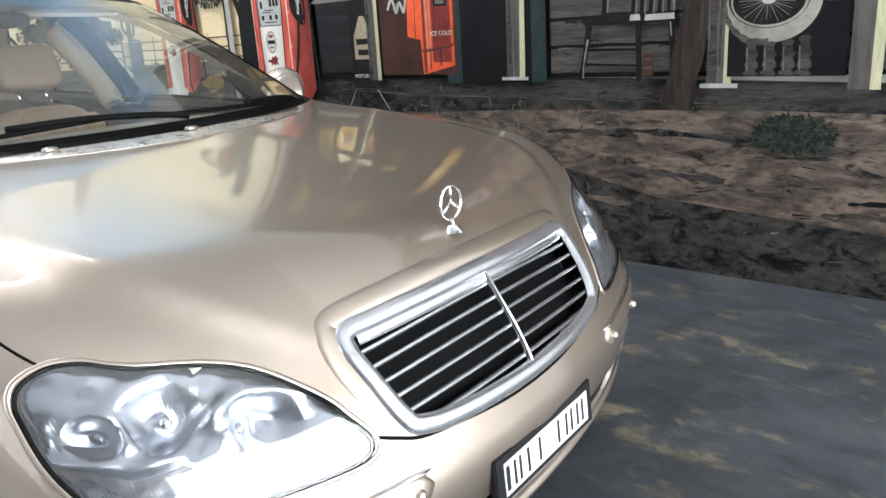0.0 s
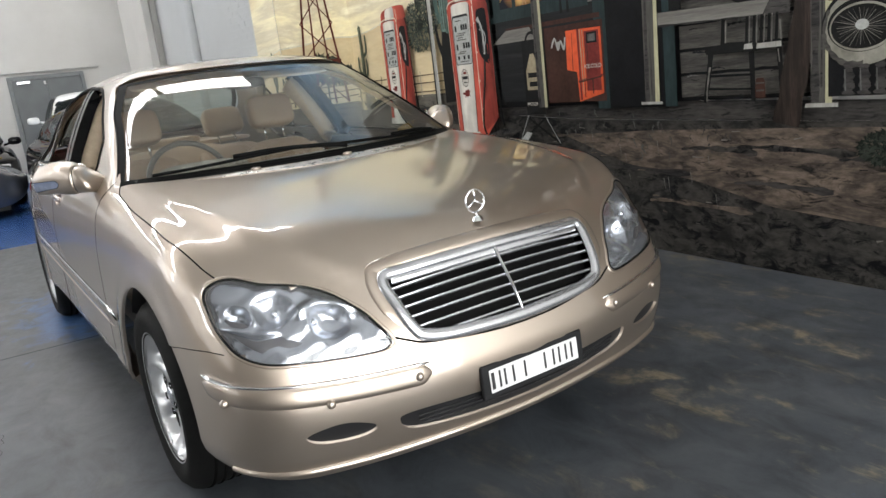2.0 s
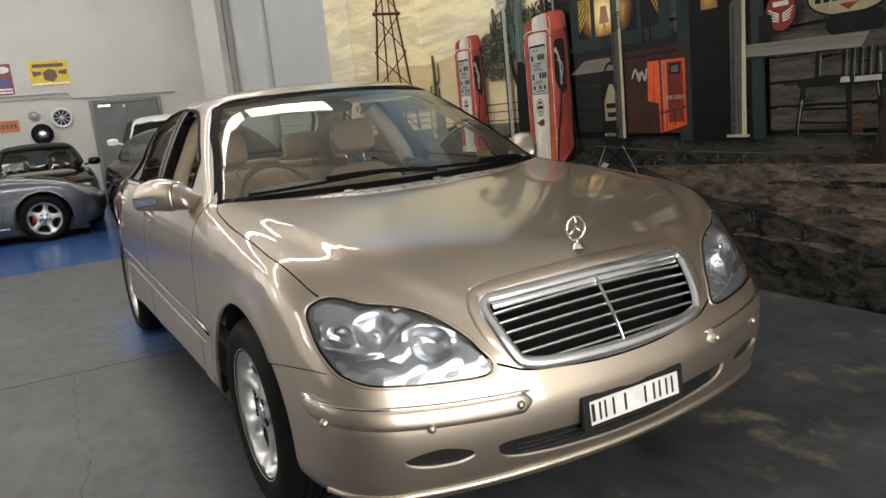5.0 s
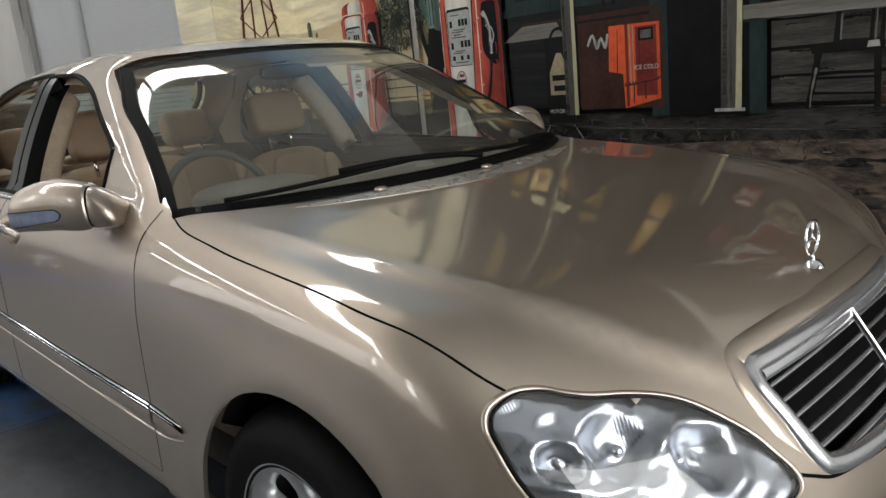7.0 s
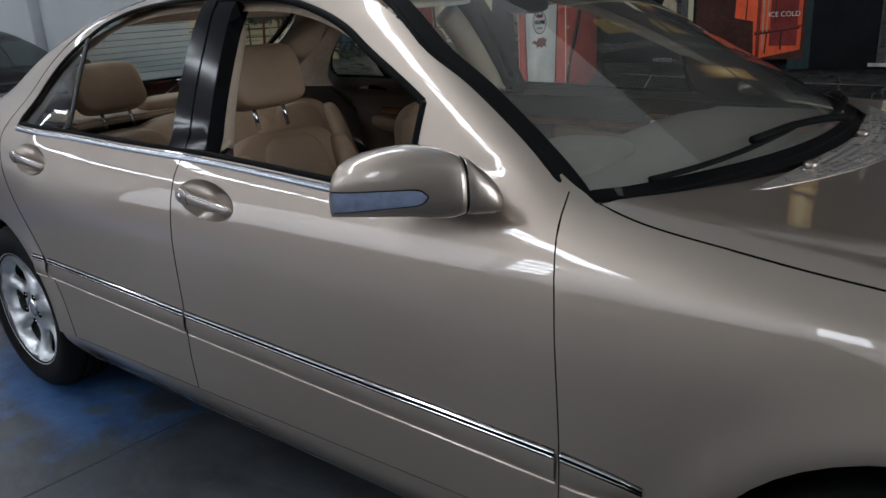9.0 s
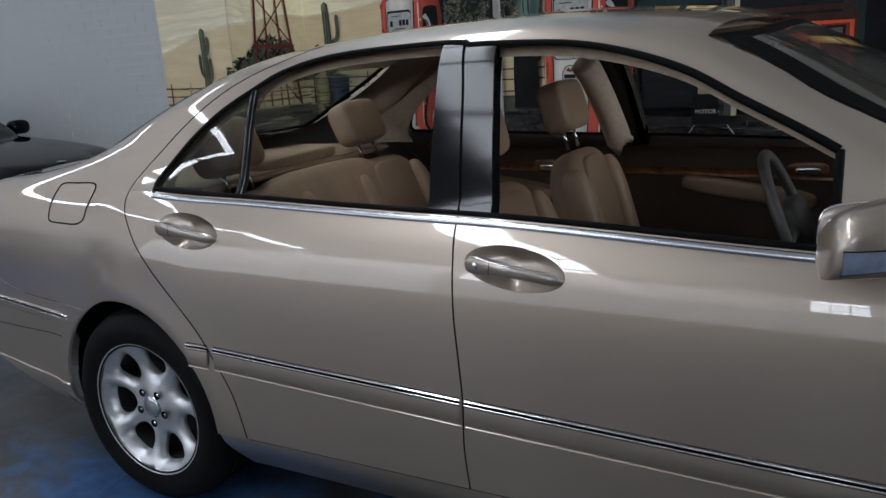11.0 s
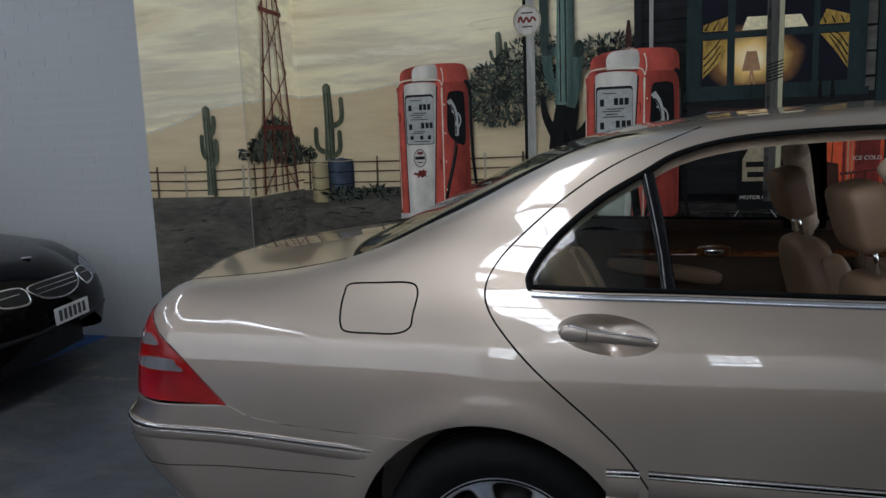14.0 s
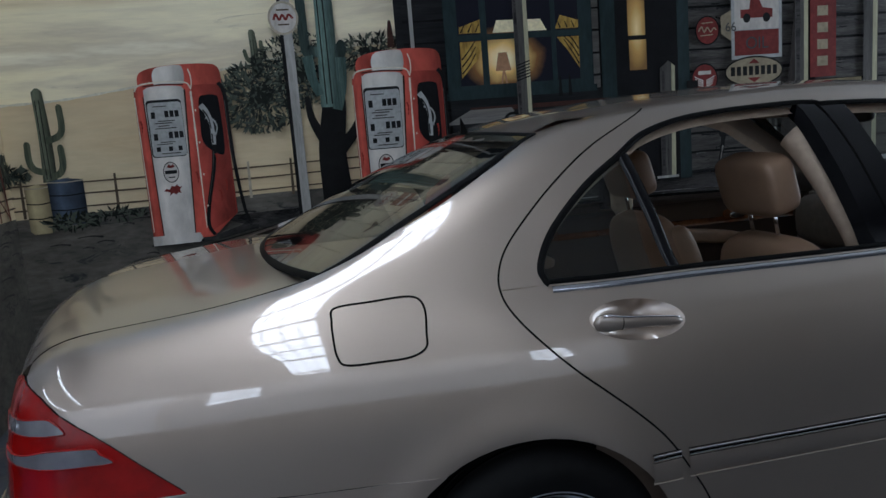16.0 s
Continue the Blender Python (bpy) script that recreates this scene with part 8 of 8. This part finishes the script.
SUV.update(top=[(-1.0, 1.0), (-.6, 1.12), (1, 1.13), (2.1, 1.12), (2.4, 1.09), (3.0, 1.05), (3.4, .98), (3.7, .85)], side=[(.2, .86), (.4, .93), (.7, .95), (.95, .93), (1.05, .90), (1.12, .84), (1.2, .76)],
           front=[(.2, 3.5), (.4, 3.58), (.7, 3.6), (.95, 3.55), (1.1, 3.4)], rear=[(.2, -.95), (.5, -1.05), (1.0, -1.02), (1.3, -.9)],
           roof=[(-.9, 1.60), (-.4, 1.68), (.5, 1.73), (1.2, 1.73), (1.7, 1.66), (2.2, 1.5)], wall=[(.5, .5), (.9, .78), (1.05, .83), (1.15, .81), (1.4, .72), (1.65, .60), (1.8, .5)],
           screen=(2.5, 1.1, 1.35, .30), back=(-.9, 1.1, .5, .15))


def shell_car(name, label, p, m, paint, x0, x1, belt, base, axle, wr=.32, top_mat=None, n=170, label_wheel="alloy wheel with a black tyre"):
    """A parked car: painted shell, glass by face of the cabin, wheels, mirrors."""
    car = thing(name, m, label, "car")
    xs = x0 + (x1 - x0) * (1 - np.cos(np.linspace(0, np.pi, n))) / 2
    ph = np.radians(np.linspace(-26, 206, 111))
    X, P = np.meshgrid(xs, ph, indexing="ij")
    zc = .55
    lo, hi = np.zeros_like(X), np.full_like(X, 1.6)
    for _ in range(26):
        mid = (lo + hi) / 2
        ins = whole(p, X, mid * np.cos(P), zc + mid * np.sin(P)) < 0
        lo, hi = np.where(ins, mid, lo), np.where(ins, hi, mid)
    V = np.stack([X, lo * np.cos(P), zc + lo * np.sin(P)], -1)
    ni, nj = X.shape
    idx = np.arange(ni * nj).reshape(ni, nj)
    F = np.stack([idx[:-1, :-1], idx[1:, :-1], idx[1:, 1:], idx[:-1, 1:]], -1).reshape(-1, 4)
    v = V.reshape(-1, 3)
    c = v[F].mean(1)
    x, y, z = c[:, 0], np.abs(c[:, 1]), c[:, 2]
    roof = z - lerp(x, p["roof"]) + p["rcrown"] * y * y
    side = (y - lerp(z, p["wall"]) - lerp(x, p["gplan"])) * .87
    a, b, cc, e = p["screen"]
    scr = (x - a + (z - b) * cc + e * y * y) * .47
    a, b, cc, e = p["back"]
    bak = (a + (z - b) * cc + e * y * y - x) * .42
    up = (upper(p, x, c[:, 1], z) < lower(p, x, c[:, 1], z) - .006) & (z > belt)
    best = np.argmax(np.stack([roof, side, scr, bak]), 0)
    srt = np.sort(np.stack([roof, side, scr, bak]), 0)
    clear = srt[-1] - srt[-2] > .025
    keep = np.ones(len(F), bool)
    for ax in (0.0, axle):
        keep &= ~((np.hypot(x - ax, z - wr) < wr + .045) & (y > .5))
    kind = np.zeros(len(F), int)
    kind[up & (best == 1) & clear & (z > belt + .02)] = 1
    kind[up & (best == 2) & clear] = 2
    kind[up & (best == 3) & clear] = 3
    for px in base:
        kind[(kind == 1) & (np.abs(x - px) < .035)] = 4
    kind[up & (kind == 0) & (best == 0)] = 5
    for k, nm, mat in ((0, "body", paint), (1, "side_window", DARK_GLASS), (2, "windscreen", DARK_GLASS), (3, "rear_window", DARK_GLASS), (4, "door_pillar", PIANO), (5, "roof", top_mat or paint)):
        sel = F[(kind == k) & keep]
        if not len(sel):
            continue
        for sgn in ((-1, 1) if k in (1, 4) else (0,)):
            s2 = sel if sgn == 0 else sel[np.sign(v[sel].mean(1)[:, 1]) == sgn]
            cx = v[s2].mean(1)[:, 0]
            bay = np.zeros(len(s2), int)
            if len(base) and k == 1:
                bay = np.searchsorted(np.sort(np.array(base, float)), cx)
            elif len(base) and k == 4:
                bay = np.argmin(np.abs(cx[:, None] - np.array(base, float)[None]), 1)
            for b in np.unique(bay):
                s3 = s2[bay == b]
                ids, inv = np.unique(s3, return_inverse=True)
                ob = sheet(nm, v[ids], inv.reshape(s3.shape), mat, car)
                if k in (1, 2, 3):
                    ob.visible_shadow = False
    box("underbody", x0 + .45, x1 - .32, -.68, .68, .11, .30, BLACK, car)
    box("cabin_floor", .1, 2.0, -.62, .62, .30, .62, DASH, car)
    blob("dashboard", (1.95, 0, .82), (.22, .58, .10), DASH, car, .5, .4)
    for y in (-.36, .36):
        st = blob("seat_back", (.95, y, .92), (.09, .22, .30), DASH, car, .5, .5, Matrix.Rotation(radians(-14), 3, "Y"))
        blob("headrest", (.88, y, 1.19), (.05, .13, .08), DASH, st, .6, .6)
    for ax in (0.0, axle):
        for s in (-1, 1):
            road_wheel("wheel", car, ax, s * .76, s, wr, wr - .105, 5, label_wheel)
            ring = arc(ax, wr, wr + .05, 0, 180, 14)
            strip("arch_lip", Chart("side", p, lower, s=s), arc(ax, wr, wr + .055, -4, 184, 26), .042, .006, paint, car)
            sheet("wheel_well", [(qx, s * d, qz) for qx, qz in ring for d in (.86, .45)], [(2 * k, 2 * k + 1, 2 * k + 3, 2 * k + 2) for k in range(14)], BLACK, car)
    return car


def side_mirror(car, x, y, z, mat, s):
    mo = blob("door_mirror", (x, y, z), (.06, .10, .065), mat, car, .7, .65)
    tube("mirror_arm", [(x, y - s * .08, z - .03), (x + .02, y - s * .17, z - .05)], .02, mat, mo, False, 8)
    return mo


def plate_on(m, w, h, label):
    pl = thing("number_plate", m, label, "number plate")
    box("plate_face", 0, .006, -w / 2, w / 2, -h / 2, h / 2, WHITE_PLATE, pl, .001)
    for k in range(6):
        y = -w / 2 + w * (.10 + .14 * k)
        box("bar", .0065, .0072, y, y + w * .09, -h * .33, h * .33, INK, pl)
    return pl


# black hatchback behind the sedan's tail
HM = pose(-10.97, 1.30, 0, 0, 0, 12)
black_car = shell_car("hatchback", "glossy black hatchback with chrome-edged grilles, nose to the sedan's tail", HATCH, HM, BLACK_PAINT, -1.06, 3.62, 1.0, (.35, 1.15), 2.67)
hn = Chart("dome", HATCH, lower, (2.7, 0, .5))
for pts in ([(3.6, -.25, .685), (3.6, .25, .685), (3.6, .20, .60), (3.6, 0, .565), (3.6, -.20, .60)],):
    g = curve(hn.flat(pts), 5)
    gr = skin("centre_grille", [(hn, g, ())], BLACK, black_car, .04, .003)
    strip("chrome_edge", hn, g, .012, .006, CHROME, gr, True)
    for z in (.625, .655):
        strip("grille_bar", hn, hn.flat([(3.6, y, z) for y in np.linspace(-.22, .22, 12)]), .009, .005, CHROME, gr)
for s in (-1, 1):
    g = curve(hn.flat([(3.55, s * .30, .675), (3.5, s * .45, .685), (3.5, s * .49, .66), (3.5, s * .47, .595), (3.55, s * .30, .585)]), 5)
    gr = skin("side_grille", [(hn, g, ())], BLACK, black_car, .04, .003)
    strip("chrome_edge", hn, g, .014, .006, CHROME, gr, True)
    strip("grille_bar", hn, hn.flat([(3.5, s * y, .64) for y in np.linspace(.32, .47, 8)]), .008, .005, CHROME, gr)
    l = curve(hn.flat([(3.5, s * .50, .70), (3.4, s * .66, .735), (3.25, s * .80, .75), (3.2, s * .83, .70), (3.3, s * .78, .62), (3.45, s * .60, .60), (3.5, s * .50, .61)]), 5)
    lp = skin("headlamp", [(hn, l, ())], LENS, black_car, .04, .006)
    lp.visible_shadow = False
    skin("lamp_housing", [(hn, l, ())], FACET, lp, .04, .001)
    strip("bumper_line", hn, curve(hn.flat([(3.6, s * .1, .40), (3.5, s * .5, .41), (3.3, s * .78, .43)]), 6, False), .03, .008, BLACK, black_car)
    side_mirror(black_car, 1.98, s * .93, 1.0, BLACK_PAINT, s)
ht = Chart("top", HATCH, lower)
bv, bn = ht.put([(3.38, 0)])
blob("bonnet_badge", bv[0] + bn[0] * .004, (.033, .033, .006), SATIN, black_car, .9, 1)
nv = hn.put(hn.flat([(3.6, 0, .47)]))[0][0]
plate_on(HM @ pose(float(nv[0]) + .012, 0, .47, 0, -3, 0), .372, .10, "small white number plate on the black hatchback")

# grey coupe side-on across the blue bay
GM = pose(-11.72, -2.86, 0, 0, 0, 90)
grey = shell_car("sports_coupe", "silver grey sports coupe parked side-on on the blue floor", COUPE, GM, GREY_PAINT, -1.12, 3.22, .95, (.55,), 2.35, .335, label_wheel="five-spoke alloy wheel with a red brake caliper")
gs = Chart("side", COUPE, lower, s=-1)
strip("door_gap", gs, curve([(1.86, .90), (1.88, .6), (1.82, .32)], 6, False), .006, .001, SEAM, grey)
strip("sill_trim", gs, curve([(.5, .24), (1.2, .23), (1.9, .235)], 6, False), .05, .012, SATIN, grey)
gl = Chart("dome", COUPE, lower, (2.3, 0, .45))
for s in (-1, 1):
    l = curve(gl.flat([(2.95, s * .52, .70), (2.75, s * .66, .80), (2.70, s * .74, .76), (2.9, s * .74, .60), (3.05, s * .62, .55), (3.08, s * .54, .60)]), 5)
    lp = skin("headlamp", [(gl, l, ())], CLEAR_LENS, grey, .04, .006)
    side_mirror(grey, 1.75, s * .92, .96, GREY_PAINT, s)
CALIPER = plain("red caliper paint", (0.42, 0.02, 0.015), 0.3)
for ax in (0.0, 2.35):
    blob("brake_caliper", (ax - .11, -.79, .345), (.045, .02, .075), CALIPER, grey, .5, .5)

# black roadster nose-out behind it
RM = pose(-15.5, -.54, 0, 0, 0, 0)
road = shell_car("convertible", "black convertible with canvas roof up and paper in its screen", ROADSTER, RM, BLACK_PAINT, -1.06, 3.22, .95, (), 2.4, .32, SOFT_TOP)
for s in (-1, 1):
    side_mirror(road, 1.78, s * .90, 1.0, BLACK_PAINT, s)
box("windscreen_paper", -.001, .001, -.16, .16, -.08, .08, WHITE_PLATE, road, m=Matrix.Translation((1.72, -.38, 1.03)) @ Matrix.Rotation(radians(-32), 4, "Y"))

# white off-roader by the door
WM = pose(-16.1, 1.78, 0, 0, 0, 0)
suv = shell_car("off_roader", "white off-road wagon facing out beside the grey door", SUV, WM, WHITE_PAINT, -1.04, 3.6, 1.13, (.4, 1.2), 2.7, .36)
sn = Chart("dome", SUV, lower, (2.7, 0, .7))
for s in (-1, 1):
    l = curve(sn.flat([(3.5, s * .55, .98), (3.35, s * .80, 1.0), (3.3, s * .86, .95), (3.4, s * .80, .87), (3.52, s * .56, .88)]), 5)
    skin("headlamp", [(sn, l, ())], REFLECTOR, suv, .04, .005)
    side_mirror(suv, 2.05, s * 1.05, 1.28, WHITE_PAINT, s)
g = curve(sn.flat([(3.55, -.5, .97), (3.58, 0, .98), (3.55, .5, .97), (3.55, .48, .72), (3.58, 0, .70), (3.55, -.48, .72)]), 5)
skin("grille", [(sn, g, ())], BLACK, suv, .05, .004)


# ---- rear wall: grey door, conduit, old signs and hub caps ----
def on_wall(name, y0, y1, z0, z1, mat, label, category, thick=.012):
    t = thing(name, pose(BACK_X, 0, 0), label, category)
    box("panel", .001, thick, y0, y1, z0, z1, mat, t, .003)
    return t


def flat_bits(t, name, polys, mat, x=.0135):
    for poly in polys:
        bm = bmesh.new()
        f = bm.faces.new([bm.verts.new((x, y, z)) for y, z in poly])
        f.normal_update()
        if f.normal.x < 0:
            f.normal_flip()
        part(name, bm, mat, t, smooth=False)


HUB = plain("dull plated metal", (0.42, 0.43, 0.44), 0.45, 0.4, 0.2, 30)
PIPE = plain("pale conduit paint", (0.46, 0.46, 0.45), 0.5)
DOOR_GREY = plain("grey door paint", (0.115, 0.125, 0.13), 0.4, 0, 0.12, 3)
FRAME_GREY = plain("grey frame paint", (0.16, 0.17, 0.175), 0.45)
SIGN_YEL = plain("enamel yellow", (0.62, 0.43, 0.03), 0.3, 0, 0.2)
SIGN_RED = plain("enamel red", (0.30, 0.075, 0.045), 0.3, 0, 0.15)
SIGN_PUR = plain("enamel maroon", (0.16, 0.03, 0.06), 0.3, 0, 0.2)
SIGN_BLU = plain("enamel blue", (0.04, 0.06, 0.22), 0.3)
SIGN_ORA = plain("enamel orange", (0.50, 0.13, 0.03), 0.35, 0, 0.2)
SIGN_WHT = plain("enamel white", (0.72, 0.72, 0.70), 0.3)
SIGN_BRN = plain("enamel brown", (0.10, 0.05, 0.02), 0.35)
door = thing("door_1", pose(BACK_X, 0, 0), "closed grey double door with a closer", "door", kind="structure")
box("door_leaf", .001, .04, .66, 1.325, .01, 2.14, DOOR_GREY, door, .004)
box("door_leaf", .001, .04, 1.33, 1.99, .01, 2.14, DOOR_GREY, door, .004)
for a in ((.58, .655, 0, 2.22), (1.995, 2.07, 0, 2.22)):
    box("door_frame", .001, .07, *a, FRAME_GREY, door, .004)
box("door_frame", .001, .07, .656, 1.994, 2.145, 2.22, FRAME_GREY, door, .004)
box("door_closer", .042, .09, .75, 1.0, 2.06, 2.11, SATIN, door, .004)
box("exit_label", .042, .046, 1.26, 1.30, 2.02, 2.09, SIGN_WHT, door)
for k, (pts, r) in enumerate((([(BACK_X + .03, -2.6, 2.44), (BACK_X + .03, .18, 2.44), (BACK_X + .03, .22, 2.42), (BACK_X + .03, .25, 2.33), (BACK_X + .03, .3, 2.30), (BACK_X + .03, 2.4, 2.28)], .018),
                              ([(BACK_X + .03, -2.6, 2.36), (BACK_X + .03, .10, 2.36), (BACK_X + .03, .2, 2.33)], .014))):
    tagged(tube("conduit", pts, r, PIPE), "painted metal conduit along the rear wall", "pipe", "wall conduits")
t = on_wall("advertising_sign", -.45, .30, 2.60, 3.12, SIGN_YEL, "yellow enamel sign with a brown crest on the rear wall", "sign")
flat_bits(t, "crest", [[(-.18, 2.72), (-.02, 2.68), (.08, 2.78), (.05, 2.92), (-.08, 2.95), (-.2, 2.88)], [(-.38, 2.8), (-.22, 2.84), (-.22, 2.9), (-.4, 2.92)], [(.26, 2.82), (.10, 2.84), (.10, 2.9), (.27, 2.93)]], SIGN_BRN)
flat_bits(t, "band", [[(-.38, 2.985), (.22, 2.985), (.22, 3.06), (-.38, 3.06)]], SIGN_BRN)
flat_bits(t, "foot_band", [[(-.43, 2.63), (.28, 2.63), (.28, 2.66), (-.43, 2.66)]], SIGN_WHT)
t = on_wall("advertising_sign", -1.08, -.78, 2.47, 3.10, SIGN_PUR, "tall maroon sign with a white oval on the rear wall", "sign")
flat_bits(t, "oval", [oval(-.93, 2.98, .12, .07)], SIGN_WHT)
flat_bits(t, "crest", [[(-1.03, 2.70), (-.93, 2.83), (-.83, 2.70), (-.85, 2.64), (-1.01, 2.64)]], SIGN_BLU)
flat_bits(t, "band", [[(-1.05, 2.56), (-.81, 2.56), (-.81, 2.60), (-1.05, 2.60)], [(-1.05, 2.50), (-.81, 2.50), (-.81, 2.535), (-1.05, 2.535)]], SIGN_WHT)
t = on_wall("advertising_sign", -2.10, -1.25, 1.99, 2.30, SIGN_RED, "red sign with white flowing script on the rear wall", "sign")
flat_bits(t, "script", [stroke([(-2.0, 2.10), (-1.93, 2.2), (-1.85, 2.10), (-1.75, 2.19), (-1.65, 2.10), (-1.55, 2.2), (-1.47, 2.10), (-1.36, 2.18)], .03), stroke([(-2.02, 2.06), (-1.6, 2.07), (-1.35, 2.04)], .018)], SIGN_WHT)
t = on_wall("advertising_sign", -1.28, -.82, 1.70, 1.94, SIGN_ORA, "rust-orange sign with dark lettering bars", "sign")
flat_bits(t, "bar", [[(-1.22 + .075 * k, 1.77), (-1.17 + .075 * k, 1.77), (-1.17 + .075 * k, 1.87), (-1.22 + .075 * k, 1.87)] for k in range(5)], SIGN_BRN)
t = on_wall("advertising_sign", -2.5, -1.68, 1.66, 1.83, BLACK, "long black sign with yellow script", "sign")
flat_bits(t, "script", [stroke([(-2.2, 1.72), (-2.1, 1.78), (-2.0, 1.71), (-1.9, 1.79), (-1.78, 1.72)], .03)], SIGN_YEL)
t = on_wall("advertising_sign", -2.45, -1.92, 2.57, 2.85, SIGN_WHT, "white sign with a red car shape", "sign")
flat_bits(t, "car_shape", [[(-2.4, 2.72), (-2.1, 2.72), (-2.05, 2.76), (-2.2, 2.80), (-2.3, 2.82), (-2.4, 2.80)]], SIGN_RED)
flat_bits(t, "bar", [[(-2.2, 2.62), (-1.97, 2.62), (-1.97, 2.66), (-2.2, 2.66)]], INK)
t = on_wall("notice", -1.62, -1.22, 2.50, 2.56, SIGN_WHT, "small white notice on the rear wall", "sign", .006)
flat_bits(t, "dark_end", [[(-1.62, 2.50), (-1.52, 2.50), (-1.52, 2.56), (-1.62, 2.56)]], INK, .0075)
for y, z, r, mat, lab in ((-1.47, 2.95, .20, HUB, "chrome hub cap hung on the rear wall"), (-1.56, 1.77, .20, HUB, "chrome hub cap hung on the rear wall"), (-.51, 2.0, .12, HUB, "small bright hub cap on the rear wall")):
    hc = thing("hub_cap", pose(BACK_X, y, z), lab, "hub cap", "hub caps")
    lathe("disc", [(0, .06), (r * .3, .055), (r * .42, .03), (r * .7, .035), (r * .92, .02), (r, .002)], "x", (0, 0, 0), mat, hc, 36)
    lathe("ring", [(r * .55, .036), (r * .6, .042), (r * .66, .036)], "x", (0, 0, 0), INK, hc, 36)
wl = thing("wire_wheel", pose(BACK_X, .01, 1.91), "dark spoked wheel hung on the rear wall", "wheel")
lathe("rim", [(.20, .002), (.215, .03), (.205, .06), (.17, .05), (.16, .01)], "x", (0, 0, 0), ALLOY, wl, 36)
lathe("back", [(0, .004), (.165, .004)], "x", (0, 0, 0), BLACK, wl, 30)
lathe("hub", [(0, .06), (.04, .055), (.045, .01)], "x", (0, 0, 0), ALLOY, wl, 20)
for k in range(10):
    a = 2 * math.pi * k / 10
    tube("spoke", [(.045, .03 * math.cos(a), .03 * math.sin(a)), (.03, .175 * math.cos(a), .175 * math.sin(a))], .009, ALLOY, wl, False, 6)
ty = thing("wall_tyre", pose(BACK_X, -.42, 1.60), "old tyre hung on the rear wall", "tyre")
lathe("tread", [(.12, .01), (.20, .005), (.22, .04), (.22, .10), (.20, .13), (.12, .12)], "x", (0, 0, 0), RUBBER, ty, 40)
lathe("centre", [(0, .05), (.05, .05), (.115, .03)], "x", (0, 0, 0), SATIN, ty, 28)
# drain pipe and pilaster on the white brick wall
tagged(tube("drain_pipe", [(-11.2, 3.06, 0.0), (-11.2, 3.06, CEIL)], .07, WHITE_BRICK, sides=14), "white-painted drain pipe on the brick wall", "pipe")
pl = tagged(box("pilaster", -16.2, -13.6, 2.86, 3.1, 0, CEIL, CREAM, None, .12), "wide plaster pilaster with rounded edges", "pilaster", kind="structure")
